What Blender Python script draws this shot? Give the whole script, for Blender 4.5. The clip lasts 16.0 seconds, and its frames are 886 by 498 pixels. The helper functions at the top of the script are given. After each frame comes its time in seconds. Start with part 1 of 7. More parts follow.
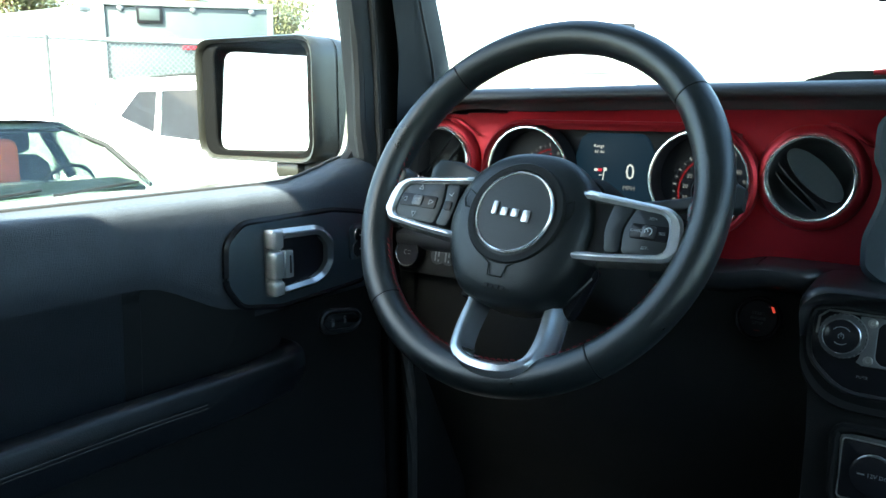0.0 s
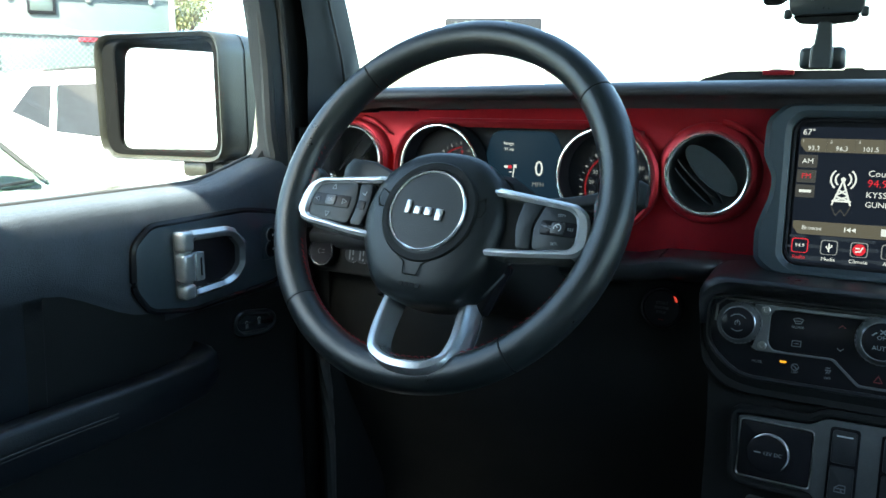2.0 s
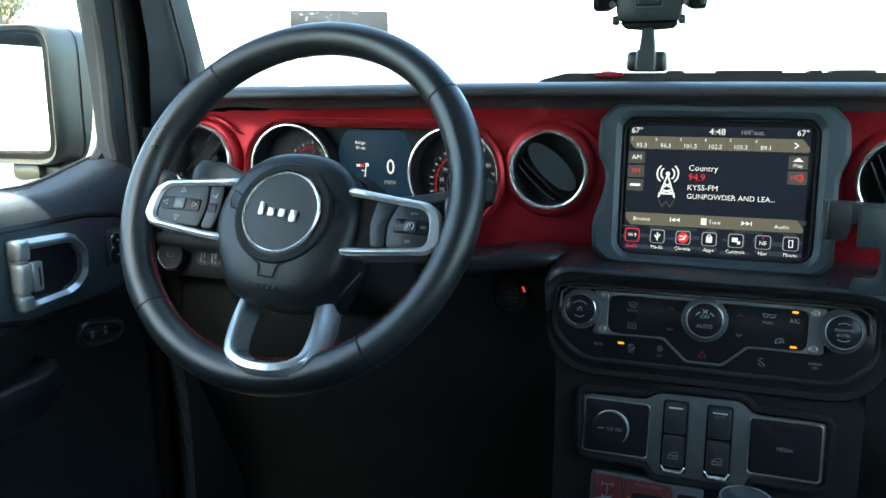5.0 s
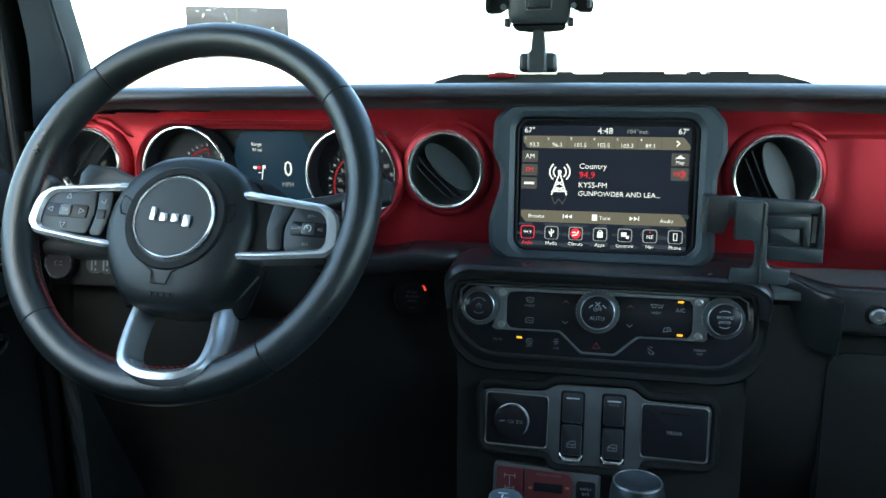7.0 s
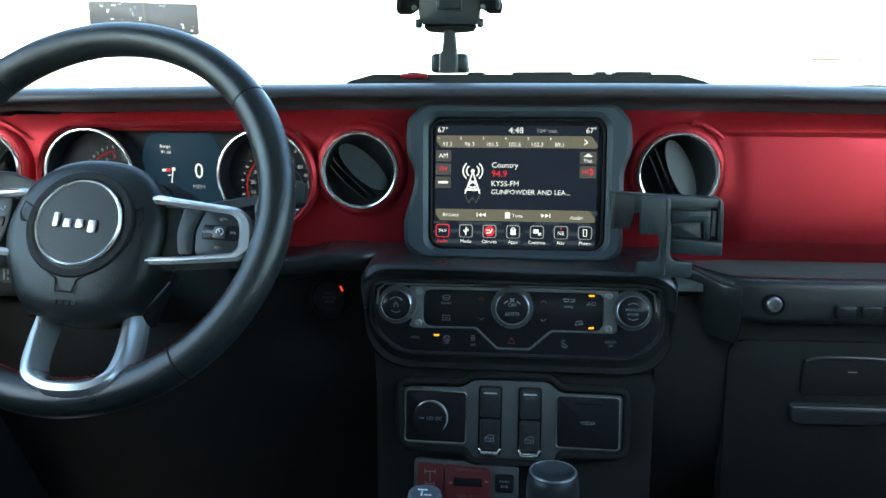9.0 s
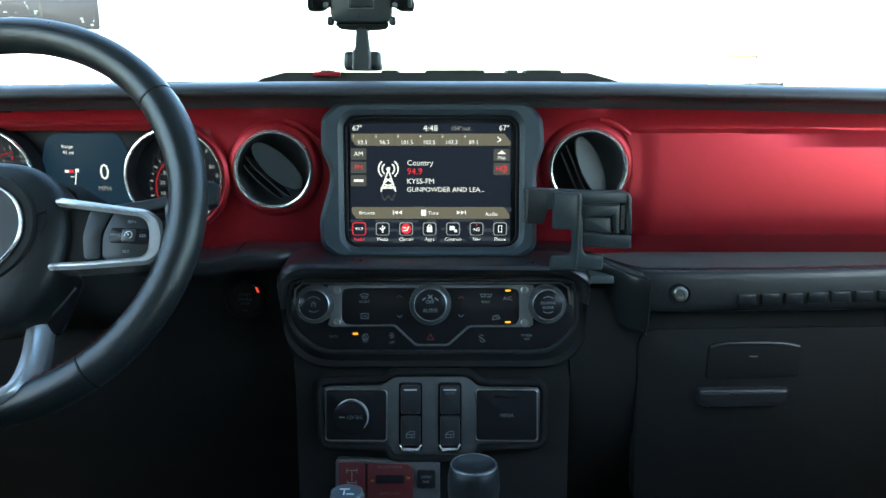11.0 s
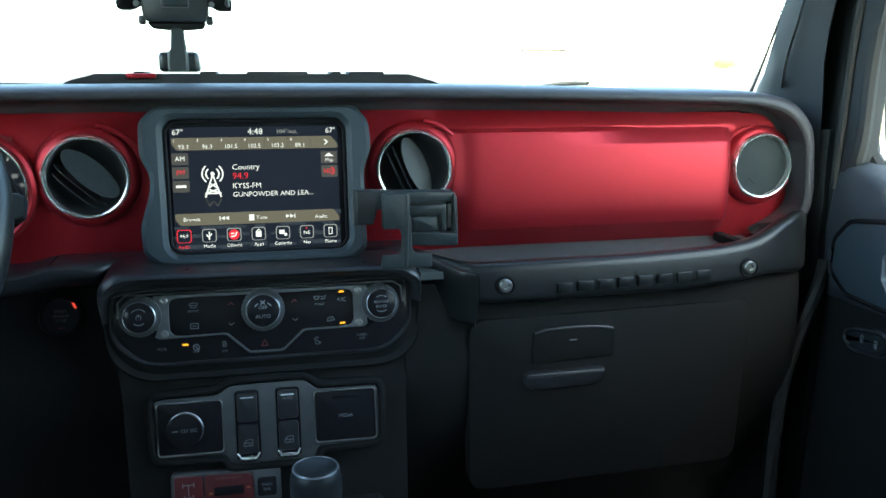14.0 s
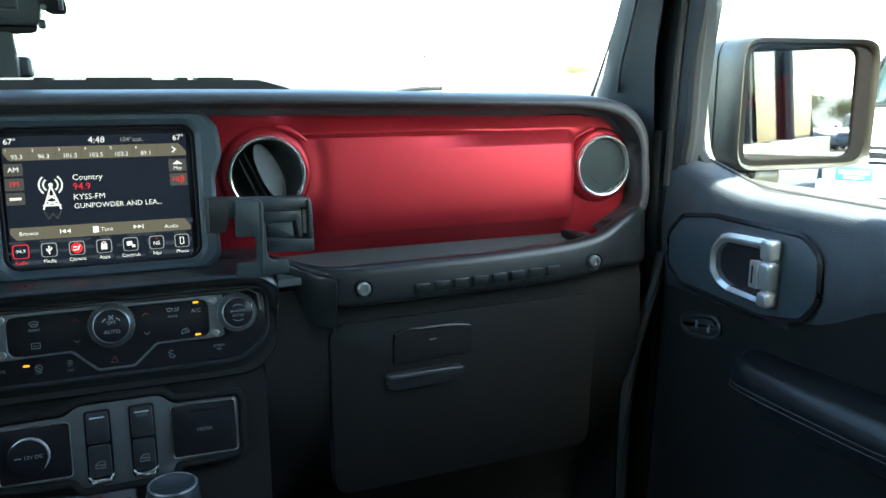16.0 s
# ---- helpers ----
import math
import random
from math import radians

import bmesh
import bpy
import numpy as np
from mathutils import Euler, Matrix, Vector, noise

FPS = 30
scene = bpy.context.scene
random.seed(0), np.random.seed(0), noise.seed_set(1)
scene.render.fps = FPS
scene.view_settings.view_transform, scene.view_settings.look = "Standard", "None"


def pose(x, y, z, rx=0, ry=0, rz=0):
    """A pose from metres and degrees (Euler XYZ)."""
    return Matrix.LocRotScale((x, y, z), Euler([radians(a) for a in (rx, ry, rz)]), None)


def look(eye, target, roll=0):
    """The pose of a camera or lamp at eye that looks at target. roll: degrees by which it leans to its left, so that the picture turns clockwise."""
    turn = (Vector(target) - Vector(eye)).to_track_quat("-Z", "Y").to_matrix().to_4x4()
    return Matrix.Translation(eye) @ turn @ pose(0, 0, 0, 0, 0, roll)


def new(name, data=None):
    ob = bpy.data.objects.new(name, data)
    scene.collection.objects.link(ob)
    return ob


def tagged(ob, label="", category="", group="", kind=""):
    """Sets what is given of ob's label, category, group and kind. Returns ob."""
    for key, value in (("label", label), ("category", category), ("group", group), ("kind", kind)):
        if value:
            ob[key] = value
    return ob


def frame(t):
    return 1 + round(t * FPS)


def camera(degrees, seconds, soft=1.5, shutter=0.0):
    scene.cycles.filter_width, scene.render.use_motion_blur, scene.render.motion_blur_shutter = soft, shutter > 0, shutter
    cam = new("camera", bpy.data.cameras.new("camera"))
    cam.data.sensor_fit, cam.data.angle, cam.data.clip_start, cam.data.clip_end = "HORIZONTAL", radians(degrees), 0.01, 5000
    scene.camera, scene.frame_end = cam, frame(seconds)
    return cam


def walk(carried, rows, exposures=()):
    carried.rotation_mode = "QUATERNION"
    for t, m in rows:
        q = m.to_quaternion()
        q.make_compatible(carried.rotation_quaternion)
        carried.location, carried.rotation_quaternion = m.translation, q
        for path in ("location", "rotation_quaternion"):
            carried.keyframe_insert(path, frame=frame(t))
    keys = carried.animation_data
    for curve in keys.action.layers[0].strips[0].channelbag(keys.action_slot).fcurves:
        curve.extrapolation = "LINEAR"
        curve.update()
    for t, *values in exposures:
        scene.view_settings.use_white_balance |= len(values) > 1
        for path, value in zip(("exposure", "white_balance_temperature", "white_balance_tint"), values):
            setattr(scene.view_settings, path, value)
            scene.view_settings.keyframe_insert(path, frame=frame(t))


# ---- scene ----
EXPOSURE = 3.85
cam = camera(57.96, 16.0, soft=1.5)
PATH = [
    (0, look((-0.0092, -0.8162, 1.2866), (-0.5815, -0.0167, 1.1043), 0.08)),
    (0.5, look((-0.0072, -0.8183, 1.2879), (-0.5573, -0.0037, 1.1042), 0.08)),
    (1, look((-0.0069, -0.8196, 1.2894), (-0.5338, 0.0098, 1.1040), 0.01)),
    (1.5, look((-0.0059, -0.8197, 1.2902), (-0.5109, 0.0229, 1.1031), -0.00)),
    (2, look((-0.0066, -0.8217, 1.2924), (-0.4871, 0.0345, 1.1025), 0.02)),
    (2.5, look((-0.0072, -0.8234, 1.2927), (-0.4631, 0.0460, 1.1023), 0.04)),
    (3, look((-0.0058, -0.8241, 1.2951), (-0.4381, 0.0567, 1.1018), 0.04)),
    (3.5, look((-0.0056, -0.8263, 1.2970), (-0.4103, 0.0670, 1.1014), 0.02)),
    (4, look((-0.0049, -0.8303, 1.2981), (-0.3796, 0.0758, 1.1015), 0.07)),
    (6.5, look((0.0064, -0.8384, 1.3032), (-0.2222, 0.1144, 1.1033), 0.04)),
    (7, look((0.0088, -0.8392, 1.3038), (-0.1943, 0.1192, 1.1034), -0.00)),
    (7.5, look((0.0102, -0.8406, 1.3046), (-0.1678, 0.1227, 1.1034), -0.02)),
    (8, look((0.0116, -0.8423, 1.3050), (-0.1422, 0.1252, 1.1041), -0.03)),
    (8.5, look((0.0132, -0.8431, 1.3059), (-0.1167, 0.1277, 1.1040), -0.04)),
    (9, look((0.0143, -0.8439, 1.3069), (-0.0904, 0.1296, 1.1035), -0.06)),
    (11.5, look((0.0144, -0.8487, 1.3099), (0.0420, 0.1288, 1.1010), -0.03)),
    (12, look((0.0145, -0.8512, 1.3120), (0.0729, 0.1247, 1.1016), -0.05)),
    (12.5, look((0.0150, -0.8541, 1.3125), (0.1062, 0.1193, 1.1024), -0.07)),
    (13, look((0.0137, -0.8552, 1.3147), (0.1426, 0.1136, 1.1029), -0.03)),
    (13.5, look((0.0115, -0.8556, 1.3173), (0.1812, 0.1063, 1.1027), 0.01)),
    (14, look((0.0116, -0.8561, 1.3193), (0.2208, 0.0975, 1.1026), 0.04)),
    (14.5, look((0.0122, -0.8576, 1.3199), (0.2619, 0.0862, 1.1032), 0.07)),
    (15, look((0.0154, -0.8605, 1.3203), (0.3032, 0.0725, 1.1043), 0.05)),
    (15.5, look((0.0177, -0.8649, 1.3198), (0.3447, 0.0557, 1.1064), 0.03)),
    (16, look((0.0191, -0.8696, 1.3198), (0.3866, 0.0363, 1.1093), 0.02)),
]
walk(cam, PATH, [(0.0, EXPOSURE - 0.05, 6450, -6), (2.0, EXPOSURE, 6450, -6), (4.0, EXPOSURE + 0.16, 6450, -6), (7.0, EXPOSURE + 0.32, 6450, -6), (16.0, EXPOSURE + 0.30, 6450, -6)])

# ---- daylight ----
SUN_UP, SUN_TURN = radians(47), radians(180.2)   # height, and turn from +y towards +x
world = bpy.data.worlds.new("sky")
scene.world = world
world.use_nodes = True
sky = world.node_tree.nodes.new("ShaderNodeTexSky")
sky.sky_type, sky.sun_disc = "NISHITA", False
sky.sun_elevation, sky.sun_rotation = SUN_UP, SUN_TURN
sky.dust_density, sky.air_density = 2.0, 1.0
background = world.node_tree.nodes["Background"]
background.inputs["Strength"].default_value = 0.115
world.node_tree.links.new(sky.outputs[0], background.inputs["Color"])
sun_data = bpy.data.lights.new("sun", "SUN")
sun_data.energy, sun_data.angle, sun_data.color = 5.0, radians(0.55), (1.0, 0.95, 0.87)
to_sun = Vector((math.sin(SUN_TURN) * math.cos(SUN_UP), math.cos(SUN_TURN) * math.cos(SUN_UP), math.sin(SUN_UP)))
new("sun", sun_data).matrix_world = look(to_sun * 30, (0, 0, 0))

# ---- materials ----
GLOW = 1.0 / 2 ** EXPOSURE


def material(name, colour, rough=0.5, metal=0.0, grain=0.0, grain_size=0.001, vary=0.12, vary_size=0.05, coat=0.0,
             rough_vary=0.1, spec=0.5, per_object=0.0):
    """A surface with colour drift, roughness drift and a fine relief, all at real-world size."""
    m = bpy.data.materials.new(name)
    m.use_nodes = True
    n, k = m.node_tree.nodes, m.node_tree.links
    b = n["Principled BSDF"]
    b.inputs["Metallic"].default_value = metal
    b.inputs["Coat Weight"].default_value = coat
    b.inputs["Coat Roughness"].default_value = 0.12
    b.inputs["Specular IOR Level"].default_value = spec
    where = n.new("ShaderNodeTexCoord")
    big = n.new("ShaderNodeTexNoise")
    big.inputs["Scale"].default_value, big.inputs["Detail"].default_value = 1 / vary_size, 5
    k.new(where.outputs["Object"], big.inputs["Vector"])
    fine = n.new("ShaderNodeTexNoise")
    fine.inputs["Scale"].default_value, fine.inputs["Detail"].default_value = 12 / vary_size, 3
    k.new(where.outputs["Object"], fine.inputs["Vector"])
    both = n.new("ShaderNodeMix")
    both.data_type = "FLOAT"
    both.inputs["Factor"].default_value = 0.35
    k.new(big.outputs["Fac"], both.inputs["A"]), k.new(fine.outputs["Fac"], both.inputs["B"])
    span = n.new("ShaderNodeMapRange")
    span.inputs["From Min"].default_value, span.inputs["From Max"].default_value = 0.3, 0.7
    span.inputs["To Min"].default_value, span.inputs["To Max"].default_value = 1 - vary, 1 + vary
    k.new(both.outputs["Result"], span.inputs["Value"])
    tint = n.new("ShaderNodeMix")
    tint.data_type, tint.blend_type = "RGBA", "MULTIPLY"
    tint.inputs["Factor"].default_value = 1.0
    tint.inputs["A"].default_value = (*colour, 1)
    k.new(span.outputs["Result"], tint.inputs["B"])
    k.new(tint.outputs["Result"], b.inputs["Base Color"])
    dull = n.new("ShaderNodeMapRange")
    dull.inputs["From Min"].default_value, dull.inputs["From Max"].default_value = 0.3, 0.7
    dull.inputs["To Min"].default_value, dull.inputs["To Max"].default_value = max(0.02, rough * (1 - rough_vary)), min(1, rough * (1 + rough_vary))
    k.new(both.outputs["Result"], dull.inputs["Value"])
    k.new(dull.outputs["Result"], b.inputs["Roughness"])
    if grain:
        cell = n.new("ShaderNodeTexVoronoi")
        cell.inputs["Scale"].default_value = 1 / grain_size
        k.new(where.outputs["Object"], cell.inputs["Vector"])
        bump = n.new("ShaderNodeBump")
        bump.inputs["Strength"].default_value, bump.inputs["Distance"].default_value = grain, grain_size * 0.5
        k.new(cell.outputs["Distance"], bump.inputs["Height"])
        k.new(bump.outputs["Normal"], b.inputs["Normal"])
    return m


def glowing(name, colour, strength, body=(0.01, 0.01, 0.012)):
    m = bpy.data.materials.new(name)
    m.use_nodes = True
    b = m.node_tree.nodes["Principled BSDF"]
    b.inputs["Base Color"].default_value = (*body, 1)
    b.inputs["Roughness"].default_value = 0.35
    b.inputs["Specular IOR Level"].default_value = 0.05
    b.inputs["Emission Color"].default_value = (*colour, 1)
    b.inputs["Emission Strength"].default_value = strength * GLOW
    return m


def clear_glass(name, tint=(0.95, 0.97, 0.96), gloss=0.05, rough=0.0, grazing=False):
    m = bpy.data.materials.new(name)
    m.use_nodes = True
    n, k = m.node_tree.nodes, m.node_tree.links
    n.remove(n["Principled BSDF"])
    see, shine, mix = n.new("ShaderNodeBsdfTransparent"), n.new("ShaderNodeBsdfGlossy"), n.new("ShaderNodeMixShader")
    see.inputs["Color"].default_value = (*tint, 1)
    shine.inputs["Roughness"].default_value = rough
    mix.inputs["Fac"].default_value = gloss
    if grazing:
        rim = n.new("ShaderNodeFresnel")
        rim.inputs["IOR"].default_value = 1.15
        k.new(rim.outputs[0], mix.inputs["Fac"])
    k.new(see.outputs[0], mix.inputs[1]), k.new(shine.outputs[0], mix.inputs[2])
    k.new(mix.outputs[0], n["Material Output"].inputs["Surface"])
    return m


PAD = material("soft_dash_vinyl", (0.036, 0.035, 0.039), 0.5, grain=0.35, grain_size=0.0016, vary=0.1, spec=0.4)
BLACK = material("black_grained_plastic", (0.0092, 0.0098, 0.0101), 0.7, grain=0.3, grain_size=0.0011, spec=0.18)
ARM_PAD = material("black_armrest_vinyl", (0.0075, 0.0090, 0.0115), 0.40, grain=0.2, grain_size=0.0012, rough_vary=0.1, spec=0.34)
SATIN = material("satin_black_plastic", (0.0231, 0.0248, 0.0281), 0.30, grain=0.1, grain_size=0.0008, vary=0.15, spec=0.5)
PIANO = material("gloss_black_panel", (0.0136, 0.0136, 0.016), 0.20, vary=0.04, rough_vary=0.0, spec=0.14)
BUTTON = material("black_button_rubber", (0.017, 0.0197, 0.0219), 0.42, grain=0.08, grain_size=0.0008, spec=0.29)
GRAB = material("black_moulded_grip", (0.0128, 0.0147, 0.0162), 0.30, grain=0.12, grain_size=0.0010, spec=0.34)
DIAL = material("matt_black_dial", (0.0127, 0.0127, 0.017), 0.5, spec=0.18)
PILLAR = material("charcoal_pillar_trim", (0.0145, 0.0172, 0.02), 0.6, grain=0.2, grain_size=0.0012, spec=0.44)
BEZEL = material("dark_slate_bezel_plastic", (0.037, 0.051, 0.063), 0.40, grain=0.15, grain_size=0.0009, spec=0.5)
RED = material("brushed_red_paint", (0.335, 0.0175, 0.0285), 0.40, metal=0.55, spec=0.3, vary=0.08, vary_size=0.12, grain=0.05, grain_size=0.0009)
RED_DARK = material("dark_red_plastic", (0.075, 0.0085, 0.0105), 0.45)
LEATHER = material("worn_black_leather", (0.0118, 0.0152, 0.0166), 0.34, grain=0.25, grain_size=0.0011, vary=0.25, vary_size=0.04, rough_vary=0.25, spec=0.5)
STITCH = material("red_thread", (0.201, 0.0165, 0.0236), 0.8)
GREY_STITCH = material("grey_thread", (0.03, 0.03, 0.03), 0.8)
HUB = material("grained_airbag_cover", (0.0118, 0.0143, 0.0157), 0.38, grain=0.3, grain_size=0.0011, spec=0.26)
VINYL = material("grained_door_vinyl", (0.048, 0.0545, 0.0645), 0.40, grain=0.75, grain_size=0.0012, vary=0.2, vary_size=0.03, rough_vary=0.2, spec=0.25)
SILVER = material("satin_silver_plastic", (0.47, 0.487, 0.5), 0.24, metal=0.65, vary=0.03, vary_size=0.25, rough_vary=0.06, spec=0.6)
CHROME = material("satin_chrome", (0.86, 0.86, 0.85), 0.2, metal=0.75, vary=0.03, vary_size=0.2)
GUNMETAL = material("brushed_gunmetal_trim", (0.19, 0.198, 0.205), 0.38, metal=0.6, vary=0.10, vary_size=0.02)
PANEL_GREY = material("dark_grey_switch_plate", (0.092, 0.099, 0.105), 0.4, metal=0.4, vary=0.15, vary_size=0.02)
STEEL = material("machined_bolt_steel", (0.36, 0.36, 0.35), 0.33, metal=0.9)
RUBBER = material("black_rubber", (0.0198, 0.0198, 0.0198), 0.7, grain=0.2, grain_size=0.002)
HOLDER = material("grey_black_holder_plastic", (0.0297, 0.0378, 0.0419), 0.30, grain=0.12, grain_size=0.0008, vary=0.18)
CARPET = material("black_carpet", (0.0307, 0.0307, 0.0307), 0.95, grain=0.9, grain_size=0.003)
HEADLINER = material("grey_headliner", (0.142, 0.142, 0.142), 0.9, grain=0.3, grain_size=0.003)
BODY = material("grey_green_car_paint", (0.075, 0.072, 0.055), 0.3, coat=0.6, vary=0.06)
MIRROR_SHELL = material("weathered_grey_mirror_plastic", (0.018, 0.0175, 0.0135), 0.30, grain=0.2, grain_size=0.0015, vary=0.25, spec=0.45)
MIRROR_INNER = material("dull_black_mirror_recess", (0.0033, 0.0033, 0.0033), 0.9, spec=0.04)
SHUTTER = material("matt_grey_green_shutter", (0.026, 0.033, 0.0342), 0.7, grain=0.1, grain_size=0.0009, spec=0.22)
SHELF = material("grey_rubber_shelf_mat", (0.0715, 0.0858, 0.0871), 0.45, grain=0.2, grain_size=0.0012)
MIRROR = material("mirror_glass", (0.45, 0.465, 0.465), 0.02, metal=1.0, vary=0.0, rough_vary=0)
GLASS = clear_glass("window_glass")
SMOKED_GLASS = clear_glass("smoked_car_glass", (0.05, 0.066, 0.07), 0.045)
PRIVACY_GLASS = clear_glass("dark_privacy_glass", (0.24, 0.26, 0.26), 0.05, grazing=True)
GREEN_GLASS = clear_glass("tinted_car_glass", (0.62, 0.68, 0.63), 0.06)
MARK = material("printed_pale_grey_mark", (0.62, 0.63, 0.64), 0.6)
DIM_MARK = material("printed_dim_grey_mark", (0.19, 0.2, 0.21), 0.6)
FADED_MARK = material("faded_brown_print", (0.15, 0.095, 0.088), 0.6)
AMBER_MARK = material("printed_orange_mark", (0.36, 0.13, 0.05), 0.6)
RED_MARK = material("printed_dim_red_mark", (0.22, 0.03, 0.03), 0.6)
SCREEN_BACK = glowing("display_dark_blue", (0.010, 0.013, 0.022), 1.0)
SCREEN_NIGHT = glowing("display_haze_band", (0.035, 0.042, 0.055), 1.0)
SCREEN_BAR = glowing("display_taupe_bar", (0.15, 0.13, 0.095), 1.0)
SCREEN_KEY = glowing("display_grey_key", (0.075, 0.07, 0.065), 1.0)
SCREEN_WHITE = glowing("display_white", (0.95, 0.93, 0.90), 1.0)
SCREEN_DIM = glowing("display_dim_white", (0.30, 0.30, 0.30), 1.0)
SCREEN_RED = glowing("display_red", (0.85, 0.03, 0.05), 1.0)
CLUSTER_RED = glowing("cluster_dim_red", (0.30, 0.015, 0.02), 1.0)
CLUSTER_BLUE = glowing("cluster_blue_glow", (0.010, 0.026, 0.045), 1.0)
AMBER = glowing("amber_lamp", (1.0, 0.42, 0.03), 1.3)
RED_LAMP = glowing("red_lamp", (0.70, 0.06, 0.04), 1.0)


# ---- shape helpers ----
def thing(name, m, label, category, group="", kind=""):
    ob = new(name)
    ob.empty_display_size = 0.02
    ob.matrix_world = m
    return tagged(ob, label, category, group, kind)


def part(name, bm, mat, parent=None, label="", smooth=40):
    bmesh.ops.recalc_face_normals(bm, faces=bm.faces)
    me = bpy.data.meshes.new(name)
    bm.to_mesh(me)
    bm.free()
    return part_of(name, me, mat, parent, label, smooth)


def part_of(name, me, mat, parent=None, label="", smooth=40):
    if not me.materials:
        me.materials.append(mat)
    if smooth:
        me.shade_smooth()
        me.set_sharp_from_angle(angle=radians(smooth))
    ob = new(name, me)
    ob.parent = parent
    return tagged(ob, label)


def outline(points, r=0.004, steps=4):
    """A closed outline with its corners rounded."""
    out, count = [], len(points)
    for i, p in enumerate(points):
        a, b, c = Vector(points[i - 1]), Vector(p), Vector(points[(i + 1) % count])
        u, v = (a - b), (c - b)
        reach = min(r, u.length * 0.49, v.length * 0.49)
        s, e = b + u.normalized() * reach, b + v.normalized() * reach
        for j in range(steps + 1):
            w = j / steps
            out.append(tuple((1 - w) ** 2 * s + 2 * w * (1 - w) * b + w * w * e))
    return out


def rect(w, h, r, x=0, z=0, steps=4):
    return outline([(x - w / 2, z - h / 2), (x + w / 2, z - h / 2), (x + w / 2, z + h / 2), (x - w / 2, z + h / 2)], r, steps)


def by_angle(points, n, x=0, z=0):
    """The outline sampled at n even angles round (x, z)."""
    out, count = [], len(points)
    for i in range(n):
        a = 2 * math.pi * i / n
        d = Vector((math.cos(a), math.sin(a)))
        best = 0
        for j in range(count):
            p, q = Vector(points[j]) - Vector((x, z)), Vector(points[(j + 1) % count]) - Vector((x, z))
            e = q - p
            den = d.x * e.y - d.y * e.x
            if abs(den) < 1e-12:
                continue
            s = (p.x * e.y - p.y * e.x) / den
            u = (p.x * d.y - p.y * d.x) / den
            if -1e-6 <= u <= 1 + 1e-6 and s > best:
                best = s
        out.append((x + d.x * best, z + d.y * best))
    return out


def inset(points, d):
    """The outline moved inwards by about d."""
    count = len(points)
    area = sum(points[i - 1][0] * points[i][1] - points[i][0] * points[i - 1][1] for i in range(count))
    side = 1 if area > 0 else -1
    out = []
    for i in range(count):
        a, b, c = Vector(points[i - 1]), Vector(points[i]), Vector(points[(i + 1) % count])
        u, v = (b - a), (c - b)
        n1 = Vector((-u.y, u.x)).normalized() if u.length > 1e-9 else Vector((0, 0))
        n2 = Vector((-v.y, v.x)).normalized() if v.length > 1e-9 else Vector((0, 0))
        n = (n1 + n2)
        n = n.normalized() if n.length > 1e-9 else n1
        k = min(1.6, 1 / max(0.4, n.dot(n1))) if n1.length else 1
        out.append(tuple(b + n * d * side * k))
    return out


def rings(bm, loops, cap_first=True, cap_last=True, closed=True):
    """Skin over loops of 3D points, all of one length."""
    rows = [[bm.verts.new(p) for p in loop] for loop in loops]
    count = len(rows[0])
    for a, b in zip(rows, rows[1:]):
        for i in range(count if closed else count - 1):
            j = (i + 1) % count
            try:
                bm.faces.new((a[i], a[j], b[j], b[i]))
            except ValueError:
                pass
    if cap_first:
        bm.faces.new(rows[0])
    if cap_last:
        bm.faces.new(list(reversed(rows[-1])))
    return bm


def plate(points, front, back, edge=0.0015, bm=None):
    """A plate that faces -y, with eased front edges."""
    bm = bm or bmesh.new()
    small, mid = inset(points, edge), inset(points, edge * 0.3)
    loops = [[(x, front, z) for x, z in small], [(x, front + edge * 0.3, z) for x, z in mid], [(x, front + edge, z) for x, z in points],
             [(x, back, z) for x, z in points]]
    return rings(bm, loops)


def frame_plate(outer, inner, front, back, n=96, x=0, z=0, edge=0.0015, bm=None, deep=None):
    """A plate with a hole, faces -y; deep: how far back the hole's wall goes."""
    bm = bm or bmesh.new()
    o, i = by_angle(outer, n, x, z), by_angle(inner, n, x, z)
    deep = back if deep is None else deep
    loops = [[(a, back, b) for a, b in o], [(a, front + edge, b) for a, b in o], [(a, front, b) for a, b in inset(o, edge)],
             [(a, front, b) for a, b in inset(i, -edge)], [(a, front + edge, b) for a, b in i], [(a, deep, b) for a, b in i]]
    return rings(bm, loops, False, False)


def lathe(profile, n=40, x=0, z=0, bm=None, cap=True):
    """Turned round the y axis: profile rows are (radius, y)."""
    bm = bm or bmesh.new()
    loops = [[(x + r * math.cos(2 * math.pi * i / n), y, z + r * math.sin(2 * math.pi * i / n)) for i in range(n)] for r, y in profile]
    return rings(bm, loops, cap, cap)


def turned(profile, n=28, x=0, y=0, bm=None):
    """Turned round the z axis: profile rows are (radius, z)."""
    bm = bm or bmesh.new()
    loops = [[(x + r * math.cos(2 * math.pi * i / n), y + r * math.sin(2 * math.pi * i / n), z) for i in range(n)] for r, z in profile]
    return rings(bm, loops)


